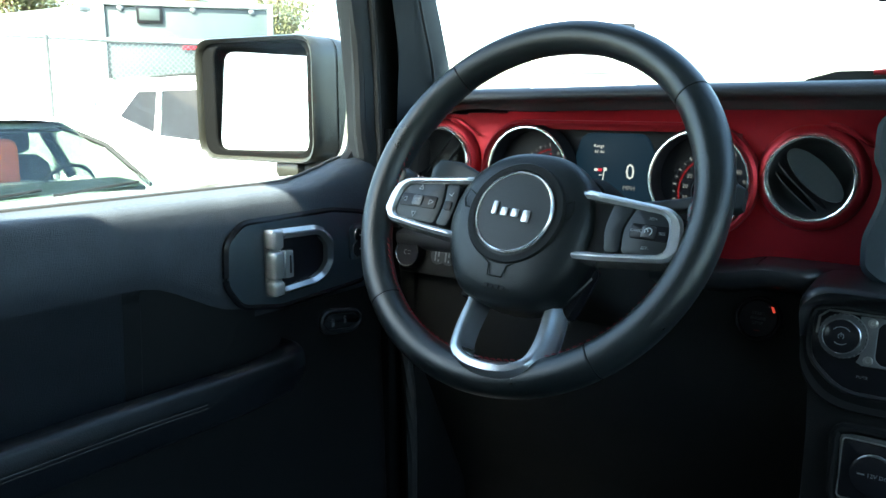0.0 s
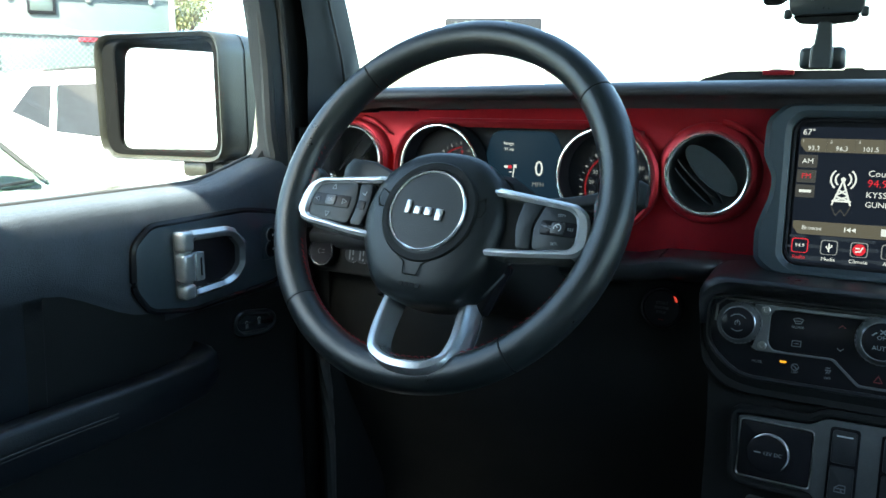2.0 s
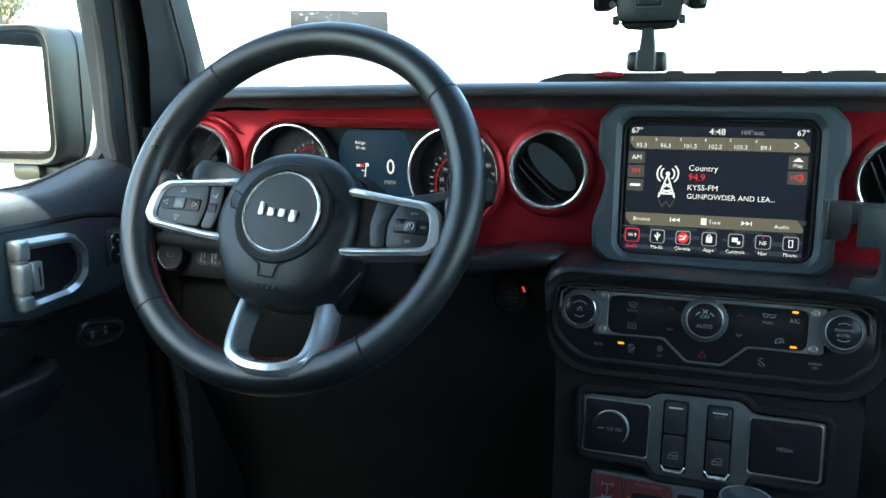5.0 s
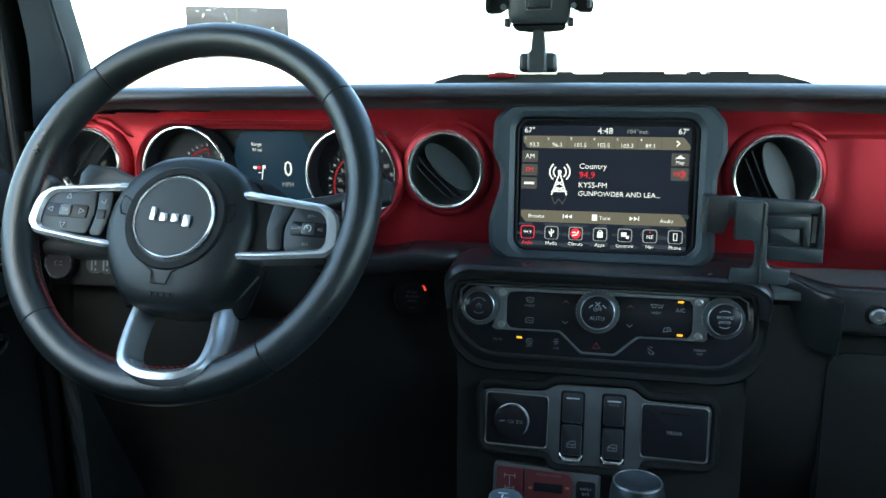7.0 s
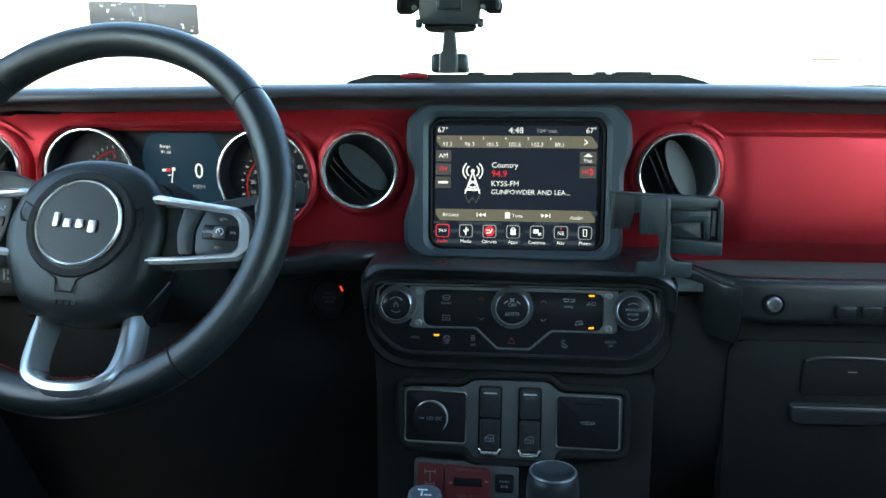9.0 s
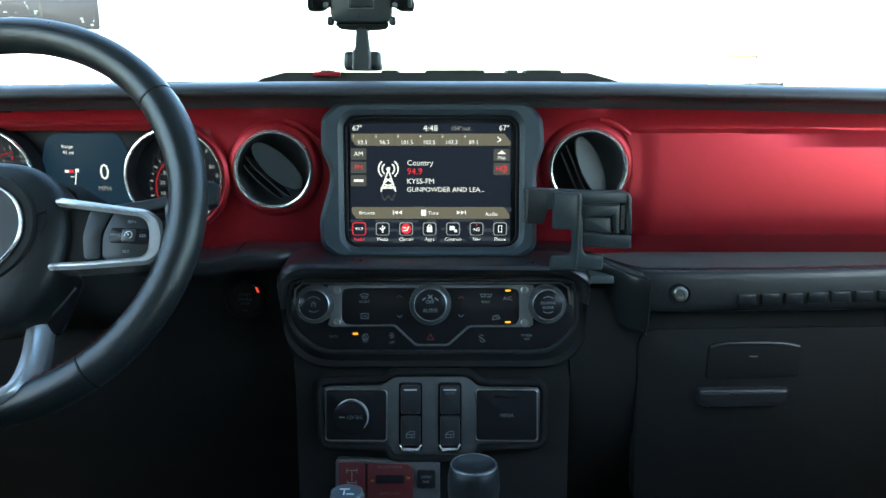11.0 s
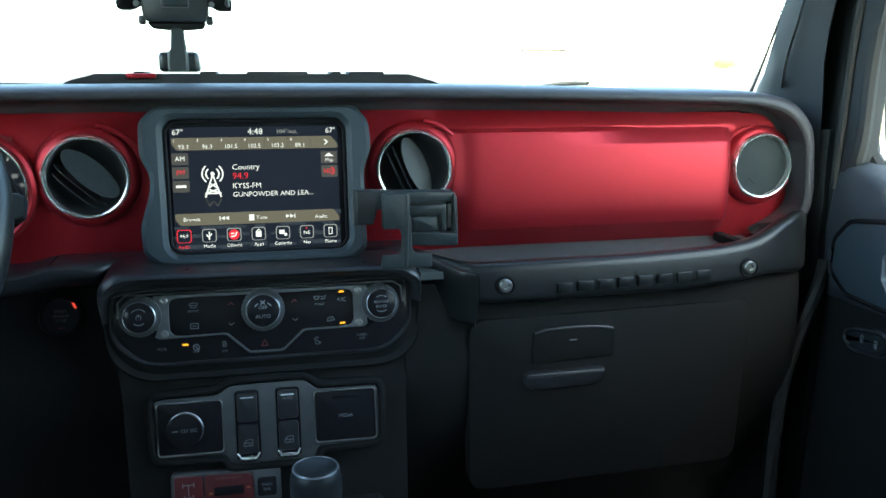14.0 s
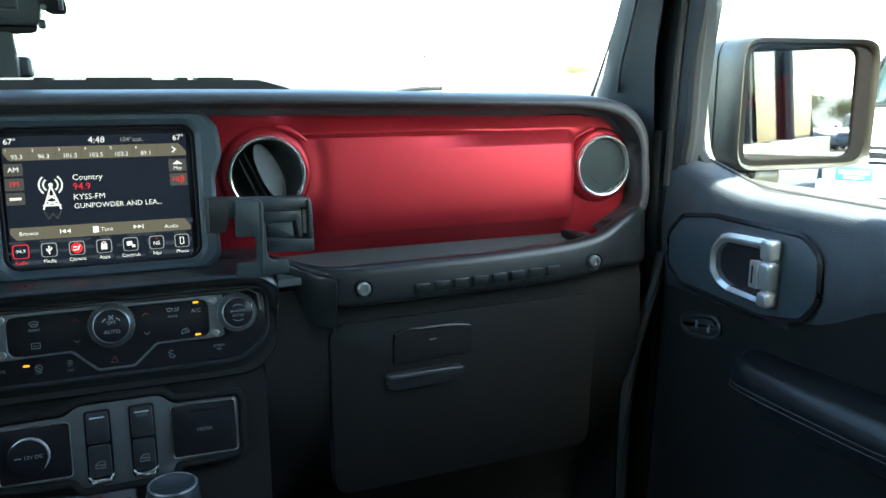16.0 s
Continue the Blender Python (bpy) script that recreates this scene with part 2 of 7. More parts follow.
def block(w, d, h, x=0, y=0, z=0, edge=0.002, bm=None, steps=2):
    """A box with eased edges, centred at (x, y, z)."""
    made = bmesh.new()
    bmesh.ops.create_cube(made, size=1, matrix=Matrix.Translation((x, y, z)) @ Matrix.Diagonal((w, d, h, 1)))
    if edge:
        bmesh.ops.bevel(made, geom=made.edges[:], offset=min(edge, w * 0.45, d * 0.45, h * 0.45), segments=steps, affect="EDGES", profile=0.5)
    if bm is None:
        return made
    me = bpy.data.meshes.new("tmp")
    made.to_mesh(me)
    made.free()
    bm.from_mesh(me)
    bpy.data.meshes.remove(me)
    return bm


def tube(path, radius, n=10, closed=False, bm=None, flat=1.0, up=(0, 0, 1)):
    """A round bar along a path; radius may be a list."""
    bm = bm or bmesh.new()
    pts = [Vector(p) for p in path]
    count = len(pts)
    loops = []
    for i, p in enumerate(pts):
        a = pts[i - 1] if (i or closed) else pts[i]
        b = pts[(i + 1) % count] if (i < count - 1 or closed) else pts[i]
        t = (b - a).normalized()
        side = t.cross(Vector(up))
        side = side.normalized() if side.length > 1e-6 else t.orthogonal().normalized()
        top = side.cross(t)
        r = radius[i] if isinstance(radius, (list, tuple)) else radius
        loops.append([tuple(p + side * (r * math.cos(2 * math.pi * j / n)) + top * (r * flat * math.sin(2 * math.pi * j / n))) for j in range(n)])
    if closed:
        loops.append(loops[0])
    rings(bm, loops, not closed, not closed)
    if closed:
        bmesh.ops.remove_doubles(bm, verts=bm.verts, dist=1e-7)
    return bm


def smooth_path(points, steps=6, closed=False):
    """A Catmull-Rom line through the points."""
    pts = [Vector(p) for p in points]
    count, out = len(pts), []
    for i in range(count if closed else count - 1):
        p1, p2 = pts[i], pts[(i + 1) % count]
        p0 = pts[i - 1] if (i or closed) else p1
        p3 = pts[(i + 2) % count] if (i + 2 < count or closed) else p2
        for j in range(steps):
            t = j / steps
            out.append(0.5 * ((2 * p1) + (p2 - p0) * t + (2 * p0 - 5 * p1 + 4 * p2 - p3) * t * t + (3 * p1 - p0 - 3 * p2 + p3) * t ** 3))
    if not closed:
        out.append(pts[-1])
    return out


def smooth_flat(points, steps=4):
    return [(p.x, p.y) for p in smooth_path([(a, b, 0) for a, b in points], steps, True)]


def lettering(words, size, x, y, z, mat, parent, align="CENTER", wide=1.0, name="lettering", turn=0):
    """Words that face -y in the parent's own frame, in the built-in font."""
    curve = bpy.data.curves.new(name, "FONT")
    curve.body, curve.size, curve.align_x, curve.align_y, curve.resolution_u = words, size, align, "CENTER", 2
    curve.extrude = 0.00008
    tmp = bpy.data.objects.new("tmp", curve)
    me = bpy.data.meshes.new_from_object(tmp)
    bpy.data.objects.remove(tmp)
    bpy.data.curves.remove(curve)
    me.transform(Matrix.Translation((x, y, z)) @ pose(0, 0, 0, 90, 0, 0) @ pose(0, 0, 0, 0, 0, turn) @ Matrix.Diagonal((wide, 1, 1, 1)))
    me.materials.clear()
    return part_of(name, me, mat, parent, smooth=0)


def bars(name, boxes, mat, parent, y, thick=0.0003):
    """Small flat printed bars: rows of (x, z, w, h, degrees)."""
    bm = bmesh.new()
    for x, z, w, h, *turn in boxes:
        a = radians(turn[0]) if turn else 0
        c, s = math.cos(a), math.sin(a)
        pts = [(x + u * c - v * s, z + u * s + v * c) for u, v in ((-w / 2, -h / 2), (w / 2, -h / 2), (w / 2, h / 2), (-w / 2, h / 2))]
        rings(bm, [[(p, y - thick, q) for p, q in pts], [(p, y, q) for p, q in pts]])
    return part(name, bm, mat, parent, smooth=0)


def arc(r, a0, a1, x=0, z=0, n=14):
    return [(x + r * math.cos(radians(a0 + (a1 - a0) * i / n)), z + r * math.sin(radians(a0 + (a1 - a0) * i / n))) for i in range(n + 1)]


def stroke(name, lines, width, mat, parent, y, thick=0.0003):
    """Printed line work: polylines in the plane that faces -y."""
    bm = bmesh.new()
    for line in lines:
        for (a, b), (c, d) in zip(line, line[1:]):
            v = Vector((c - a, d - b))
            if v.length < 1e-7:
                continue
            o = Vector((-v.y, v.x)).normalized() * width / 2
            e = v.normalized() * width * 0.3
            pts = [(a - e.x + o.x, b - e.y + o.y), (a - e.x - o.x, b - e.y - o.y), (c + e.x - o.x, d + e.y - o.y), (c + e.x + o.x, d + e.y + o.y)]
            rings(bm, [[(p, y - thick, q) for p, q in pts], [(p, y, q) for p, q in pts]])
    return part(name, bm, mat, parent, smooth=0)


def ease(a, b, x):
    t = max(0, min(1, (x - a) / (b - a)))
    return t * t * (3 - 2 * t)


# ---- the cabin shell ----
def slab(name, w, d, h, x, y, z, mat, label, category, edge=0.004):
    ob = part(name, block(w, d, h, 0, 0, 0, edge), mat)
    ob.location = (x, y, z)
    return tagged(ob, label, category, kind="structure")


slab("floor", 1.44, 2.3, 0.04, 0, -0.85, 0.42, CARPET, "black carpeted cabin floor of the vehicle", "floor")
slab("ceiling", 1.30, 1.85, 0.05, 0, -1.10, 1.745, HEADLINER, "grey headliner under the hard roof", "ceiling")
slab("wall_front", 1.44, 0.04, 0.86, 0, 0.36, 0.86, CARPET, "dark firewall below the windscreen", "wall")
# stands in for what blocks low light from behind; never in view
slab("wall_rear", 1.40, 0.06, 0.87, 0, -1.06, 0.865, CARPET, "unseen dark cross wall behind the front doors, blocks low light", "wall")
for side, far in ((-1, "west"), (1, "east")):
    slab("wall_rear_" + far, 0.05, 0.85, 0.78, side * 0.735, -1.56, 0.80, CARPET, "dark side trim behind the front door", "wall")
    # unseen posts set unevenly to end the sun patch on each door ledge
    back = -0.90 if side < 0 else -0.80
    post = part("pillar_" + far, tube([(side * 0.72, back, 0.45), (side * 0.715, back, 1.18), (side * 0.660, back - 0.04, 1.73)], 0.040, 10), BLACK)
    # bar added out of view: its rear end starts each door ledge's sun patch
    gutter = part("roof_gutter_" + far, block(0.05, 0.52 if side < 0 else 0.43, 0.03, side * 0.705, -0.41 if side < 0 else -0.365, 1.725, 0.008), BLACK)
    tagged(gutter, "unseen black bar by the roof's edge, shades the door ledge", "gutter", kind="structure")
    tagged(post, "black plastic trim of the middle roof pillar", "pillar", kind="structure")
    rail = part("roof_rail_" + far, tube([(side * 0.650, -0.16, 1.71), (side * 0.658, -1.0, 1.735), (side * 0.655, -2.0, 1.72)], 0.035, 10), BLACK)
    tagged(rail, "black roof side rail above the door", "rail", kind="structure")
    rear = part("rear_corner_" + far, tube([(side * 0.72, -1.98, 0.5), (side * 0.70, -1.98, 1.2), (side * 0.61, -2.0, 1.72)], 0.032, 8), DIAL)
    tagged(rear, "black rear corner post of the cabin", "pillar", kind="structure")
for side, far in ((-1, "west"), (1, "east")):
    quarter = slab("quarter_panel_" + far, 0.02, 1.12, 0.72, side * 0.772, -1.50, 0.83, BODY, "olive painted body side behind the front door", "body panel", 0.008)
# rear panes added so their tint holds back sky light from behind
for side, far in ((-1, "west"), (1, "east")):
    pane = part("window_rear_" + far, rings(bmesh.new(), [[(side * (x + t), y, z) for x, y, z in ((0.725, -1.0, 1.15), (0.725, -1.99, 1.15), (0.665, -1.99, 1.73), (0.665, -1.0, 1.73))] for t in (0, 0.005)]), PRIVACY_GLASS, smooth=0)
    tagged(pane, "dark tinted rear side window", "window", kind="structure")
for side, far in ((-1, "west"), (1, "east")):
    bar = part("rear_door_frame_" + far, tube([(side * 0.745, -1.42, 1.10), (side * 0.730, -1.43, 1.22), (side * 0.690, -1.46, 1.60), (side * 0.672, -1.48, 1.74)], 0.022, 8, up=(1, 0, 0)), RUBBER)
    tagged(bar, "black frame of the rear side door", "door frame", kind="structure")
pane = part("window_rear", rings(bmesh.new(), [[(x, y - t, z) for x, y, z in ((-0.72, -2.0, 0.45), (0.72, -2.0, 0.45), (0.65, -2.0, 1.74), (-0.65, -2.0, 1.74))] for t in (0, 0.005)]), PRIVACY_GLASS, smooth=0)
tagged(pane, "dark tinted rear window", "window", kind="structure")
# added out of view to keep direct sun off the phone mount
slab("roof_lip", 0.70, 0.24, 0.02, -0.10, -0.07, 1.765, BLACK, "unseen black slab above the windscreen, keeps sun off the phone mount", "roof")
header = part("windscreen_header", tube([(-0.66, -0.16, 1.715), (0, -0.145, 1.725), (0.66, -0.16, 1.715)], 0.045, 10), BLACK)
tagged(header, "black header trim over the windscreen", "trim", kind="structure")


def door_pillar(side, name):
    """The A-pillar between windscreen and door glass, trimmed in black, with its seal and pale outer edge."""
    who = thing(name, Matrix.Identity(4), "black plastic trimmed windscreen pillar with rubber door seal", "pillar", "windscreen pillars", "structure")
    bm = bmesh.new()
    loops = []
    for z, front, back in ((1.02, 0.17, 0.020), (1.19, 0.175, 0.012), (1.255, 0.166, 0.006), (1.30, 0.140, 0.000), (1.33, 0.110, -0.004), (1.36, 0.090, -0.008),
                           (1.42, 0.060, -0.020), (1.56, -0.015, -0.065), (1.72, -0.090, -0.140)):
        x = 0.655 - max(0, z - 1.45) * 0.06 + 0.014 * max(0, min(1, (1.34 - z) / 0.08))
        mid = front * 0.55 + back * 0.45
        loops.append([(side * (x + 0.035), back + 0.040, z), (side * (x + 0.003), back, z), (side * (x - 0.004), mid - 0.03, z), (side * (x - 0.012), mid, z),
                      (side * (x - 0.010), mid + 0.03, z), (side * (x + 0.004), front - 0.006, z), (side * (x + 0.025), front, z), (side * (x + 0.06), front - 0.01, z),
                      (side * (x + 0.065), back + 0.075, z)])
    part("trim", rings(bm, loops), PILLAR, who)
    seal = [(side * 0.698, -0.030, 1.215), (side * 0.700, -0.034, 1.25), (side * 0.700, -0.036, 1.33), (side * 0.696, -0.050, 1.42), (side * 0.688, -0.072, 1.56), (side * 0.675, -0.12, 1.71)]
    part("rubber_seal", tube(smooth_path(seal), 0.0085, 8, up=(1, 0, 0)), RUBBER, who)
    groove = [(side * 0.652, 0.062, 1.30), (side * 0.641, 0.040, 1.34), (side * 0.640, 0.012, 1.42), (side * 0.62, -0.045, 1.56)]
    part("trim_joint", tube(smooth_path(groove), 0.0022, 6, up=(1, 0, 0)), PILLAR, who)
    # the door frame's inner trim, with a second weatherstrip
    strip = [[(side * (x + dx), y0 + dy, z) for dx, dy in ((0.030, 0.095), (0.002, 0.090), (-0.001, 0.004), (0.0, -0.030), (0.006, -0.042), (0.030, -0.044))] for x, y0, z in ((0.690, 0.010, 1.06), (0.690, 0.010, 1.20), (0.690, 0.005, 1.30), (0.688, -0.004, 1.36), (0.684, -0.018, 1.42), (0.670, -0.062, 1.56), (0.655, -0.12, 1.70))]
    part("frame_trim", rings(bmesh.new(), strip), PILLAR, who, "dark inner trim of the door frame")
    inner = [(side * 0.688, -0.008, 1.18), (side * 0.688, -0.012, 1.26), (side * 0.687, -0.016, 1.33), (side * 0.682, -0.032, 1.42), (side * 0.669, -0.075, 1.56), (side * 0.653, -0.13, 1.70)]
    part("weatherstrip", tube(smooth_path(inner), 0.0055, 8, up=(1, 0, 0)), RUBBER, who, "black inner weatherstrip")
    part("hinge_cover", rings(bmesh.new(), [[(side * (0.676 + dx), y, z) for y, dx in ((0.040, 0.030), (0.034, 0.004), (0.028, 0.0), (0.008, 0.002), (0.002, 0.006), (0.002, 0.030))] for z in (1.05, 1.10, 1.22, 1.25)]), PILLAR, who)
    edge = [(side * 0.694, 0.150, 1.285), (side * 0.694, 0.120, 1.325), (side * 0.694, 0.098, 1.36), (side * 0.694, 0.068, 1.42), (side * 0.67, -0.008, 1.56)]
    part("bright_edge", tube(smooth_path(edge), 0.006, 6, up=(1, 0, 0)), BODY, who, "pale painted flange outside the pillar")
    return who


door_pillar(-1, "pillar_front_west")
door_pillar(1, "pillar_front_east")

screen_glass = part("windscreen", rings(bmesh.new(), [[(-0.69, 0.30, 1.24), (0.69, 0.30, 1.24), (0.65, -0.14, 1.715), (-0.65, -0.14, 1.715)],
                                                       [(-0.69, 0.304, 1.243), (0.69, 0.304, 1.243), (0.65, -0.136, 1.718), (-0.65, -0.136, 1.718)]]), GLASS, smooth=0)
tagged(screen_glass, "clear windscreen glass above the dashboard", "windscreen", kind="structure")
screen_glass.visible_shadow = False

# ---- dashboard ----
dash = thing("dashboard", Matrix.Identity(4), "black grained dashboard with a glossy red painted panel across it", "dashboard")
def red_face(x, z):
    """Depth of the red panel: a cove under the brow, hollow by the vents, bulged before the passenger."""
    t = max(0, min(1, (z - 1.112) / 0.143))
    flat = 0.046 - 0.012 * math.sin(math.pi * min(t, 0.5)) ** 0.5
    flat -= 0.036 * (1 - math.sqrt(1 - max(0, min(0.98, (z - 1.246) / 0.045)) ** 2))        # rolls out under the brow
    bulge = ease(0.196, 0.240, x) * (1 - ease(0.556, 0.570, x))
    full = 0.0115 + 0.0085 * (max(0, z - 1.165) / 0.09) ** 2 if z > 1.165 else 0.0115 + 0.005 * ((1.165 - max(z, 1.142)) / 0.023) ** 2 + 1.15 * max(0, 1.142 - z)
    full += 0.70 * max(0, z - 1.2360) * ease(0.33, 0.47, x)        # a second crease that dies out towards the middle
    bulge *= 1 - ease(1.2520, 1.2565, z)
    return flat + (full - flat) * bulge


OUTER = [(-0.628, 1.095), (-0.668, 1.148), (-0.668, 1.215), (-0.656, 1.266), (-0.604, 1.297), (-0.45, 1.3025), (-0.2, 1.306), (0.0, 1.3065), (0.2, 1.3055),
         (0.45, 1.300), (0.604, 1.294), (0.656, 1.264), (0.668, 1.215), (0.668, 1.148), (0.628, 1.095)]
INNER = [(-0.610, 1.118), (-0.648, 1.153), (-0.650, 1.20), (-0.640, 1.250), (-0.592, 1.2815), (-0.45, 1.2882), (-0.2, 1.2915), (0.0, 1.292), (0.2, 1.291),
         (0.45, 1.2857), (0.592, 1.2785), (0.640, 1.248), (0.650, 1.20), (0.648, 1.153), (0.610, 1.118)]
out_line, in_line = smooth_path([(a, 0, b) for a, b in OUTER], 6), smooth_path([(a, 0, b) for a, b in INNER], 6)
loops = []
for o, i in zip(out_line, in_line):
    def at(w, y):
        return (o.x + (i.x - o.x) * w, y, o.z + (i.z - o.z) * w)
    lean = (i - o).normalized()
    cove = [(i.x + lean.x * d * lean.z ** 2, red_face(0, i.z + lean.z * d) - 0.0022 if abs(lean.z) > 0.7 else 0.002 + d, i.z + lean.z * d * (lean.z ** 2)) for d in (0.0012, 0.004, 0.008, 0.0125, 0.0132)]
    # a thin overhanging brow with a hollow under it; the two ends drop away behind, the top runs on to the windscreen
    loops.append([(o.x, 0.36, o.z - 0.004), (o.x, 0.13, o.z), (o.x, 0.036, o.z), at(0.03, 0.020), at(0.10, 0.0090), at(0.22, 0.0015), at(0.42, -0.0035), at(0.68, -0.0055), at(0.88, -0.0050),
                  at(1.0, -0.0030)] + cove + [(cove[-1][0], 0.05, cove[-1][2])])
part("upper_pad", rings(bmesh.new(), loops, False, False, False), PAD, dash, "black soft grained upper pad with rounded brow")


bm = bmesh.new()
xs = [-0.655 + 1.31 * i / 180 for i in range(181)]
zs = [1.104 + 0.190 * j / 95 for j in range(96)]
grid = [[bm.verts.new((x, red_face(x, z), z)) for x in xs] for z in zs]
for a, b in zip(grid, grid[1:]):
    for i in range(180):
        x, z = xs[i] + 0.0036, (a[0].co.z + b[0].co.z) / 2
        if any(math.hypot(x - vx, z - 1.211) < 0.044 for vx in (-0.6115, -0.17, 0.1705, 0.6075)) or (-0.53 < x < -0.24 and 1.156 < z < 1.254) or any(math.hypot(x - vx, z - 1.2035) < 0.0535 for vx in (-0.487, -0.281)) or z > 1.2815 - 0.0065 * (abs(x) / 0.45) ** 2 or (abs(x) > 0.58 and z > 1.286 - 0.56 * (abs(x) - 0.58))\
                or (abs(x) < 0.105 and z > 1.12 and z < 1.278):
            continue
        bm.faces.new((a[i], a[i + 1], b[i + 1], b[i]))
part("red_panel", bm, RED, dash, "satin red painted facing panel", smooth=60)

# the ledge under the red panel and the lower dash, driver's side, middle and passenger's side
def sweep_x(x0, x1, profile, steps=2):
    return rings(bmesh.new(), [[(x0 + (x1 - x0) * i / steps, y, z) for y, z in profile] for i in range(steps + 1)])


loops = []
for x in (-0.662, -0.45, -0.250, -0.238, -0.226, -0.215, -0.206, -0.19, -0.168, -0.160, -0.154, -0.149, -0.144, -0.10, 0.0, 0.10, 0.150, 0.163):
    dz, dy = -0.0085 * (1 - ease(-0.246, -0.200, x)), 0.012 * ease(-0.166, -0.146, x)
    loops.append([(x, y + dy, z + dz) for y, z in ((0.06, 1.1300), (0.030, 1.1295), (0.004, 1.1285), (-0.0060, 1.1270), (-0.0100, 1.1240), (-0.0110, 1.1195), (-0.0095, 1.1130), (-0.004, 1.1070), (0.012, 1.100), (0.06, 1.090))])
part("driver_ledge", rings(bmesh.new(), loops), SATIN, dash, "black ledge with a rounded edge under the red panel")
part("ledge_joint", tube([(-0.2080, 0.030, 1.1297), (-0.2080, 0.004, 1.1288), (-0.2080, -0.0060, 1.1270)], 0.0007, 6), DIAL, dash)
# runs on down to the floor as a black screen over the bright footwell
part("knee_panel", sweep_x(-0.655, -0.150, [(0.05, 1.098), (0.024, 1.096), (0.020, 1.06), (0.012, 1.0), (0.02, 0.94), (0.06, 0.86), (0.13, 0.72), (0.18, 0.46), (0.22, 0.46), (0.20, 1.098)]), BLACK, dash, "black knee panel under the steering column")
part("passenger_shelf", sweep_x(0.168, 0.60, [(0.055, 1.1165), (-0.03, 1.106), (-0.03, 1.098), (0.055, 1.10)]), SHELF, dash, "grey rubber-lined shelf above the grab bar")
part("shelf_end", block(0.014, 0.05, 0.012, 0.560, 0.01, 1.1175, 0.004), BLACK, dash)
# its lower run likewise covers the footwell to keep it black
part("glove_panel", sweep_x(0.150, 0.640, [(0.05, 1.098), (-0.020, 1.090), (-0.026, 1.06), (-0.03, 1.0), (-0.022, 0.93), (0.02, 0.84), (0.10, 0.72), (0.16, 0.46), (0.20, 0.46), (0.18, 1.098)]), BLACK, dash, "black lower panel round the glove box")
part("end_cap", block(0.03, 0.20, 0.50, -0.662, 0.11, 0.92, 0.01), BLACK, dash)
part("end_cap", block(0.03, 0.20, 0.42, 0.652, 0.11, 0.87, 0.01), BLACK, dash)

# glove box door with its pull and lock
glove = part("glove_box_door", plate(outline([(0.225, 0.84), (0.565, 0.845), (0.572, 1.052), (0.222, 1.048)], 0.02), -0.0318, -0.010, 0.0012), BLACK, dash, "black glove box door")
part("pull", plate(outline([(0.296, 0.992), (0.396, 0.996), (0.396, 1.030), (0.386, 1.0345), (0.306, 1.0345), (0.297, 1.030)], 0.005), -0.0350, -0.031, 0.002), BLACK, glove)
part("lock_lip", plate(outline([(0.288, 0.9655), (0.300, 0.961), (0.374, 0.963), (0.384, 0.968), (0.386, 0.984), (0.286, 0.983)], 0.006), -0.0400, -0.031, 0.005), SATIN, glove, "black glove box grip")
part("pull_edge", tube(smooth_path([(0.299, -0.0352, 1.0300), (0.320, -0.0356, 1.0340), (0.370, -0.0356, 1.0340), (0.393, -0.0352, 1.0300)]), 0.0016, 8), SATIN, glove)
bars("lock_mark", [(0.345, 1.0190, 0.009, 0.0013)], DIM_MARK, glove, -0.0351)

# passenger grab bar with its two bolts and raised letters (product name, left as plain raised bars)
bar = thing("grab_bar", Matrix.Identity(4), "black moulded grab bar with two bolts and raised lettering", "grab handle")
spine = smooth_path([(0.150, 0.034, 1.102), (0.174, 0.008, 1.1005), (0.196, -0.018, 1.0975), (0.214, -0.036, 1.0955), (0.232, -0.044, 1.0945), (0.30, -0.045, 1.0945), (0.42, -0.045, 1.096), (0.50, -0.045, 1.099), (0.545, -0.045, 1.1035), (0.572, -0.043, 1.109),
                     (0.600, -0.037, 1.115), (0.635, -0.022, 1.118), (0.66, 0.002, 1.116)], 6)
loops = []
for i, p in enumerate(spine):
    h = 0.0235 + 0.014 * ease(0.56, 0.64, p.x)
    pts = outline([(-0.018, -h), (0.014, -h + 0.004), (0.016, h - 0.004), (-0.012, h)], 0.011, 5)
    loops.append([(p.x, p.y + 0.010 + a, p.z + b) for a, b in pts])
part("rail", rings(bmesh.new(), loops), GRAB, bar)
cheek = [[(x, y + a, z + b) for a, b in ((0.045, -0.004), (0.005, 0.0), (0.0012, -0.0012), (0.0, -0.005), (0.003, -0.032), (0.012, -0.060), (0.050, -0.060))]
         for x, y, z in ((0.152, -0.010, 1.1215), (0.172, -0.012, 1.1210), (0.1856, -0.022, 1.1190), (0.1977, -0.036, 1.1145), (0.2092, -0.049, 1.1110), (0.2200, -0.0545, 1.1100), (0.2262, -0.0550, 1.1075), (0.2285, -0.0510, 1.1030))]
part("end_cheek", rings(bmesh.new(), cheek), GRAB, bar, "bevelled end of the grip beside the stack")
for x, z in ((0.2570, 1.0930), (0.5510, 1.0985)):
    recess = part("bolt_recess", lathe([(0.0112, -0.049), (0.0105, -0.0540), (0.0090, -0.0525), (0.0090, -0.047)], 24, x, z - 0.001), BLACK, bar)
    bolt = part("bolt", lathe([(0.0075, -0.047), (0.0075, -0.0555), (0.0062, -0.057), (0.0035, -0.057), (0.0030, -0.0545), (0.0, -0.0545)], 18, x, z), STEEL, bar, "silver bolt with hex socket")
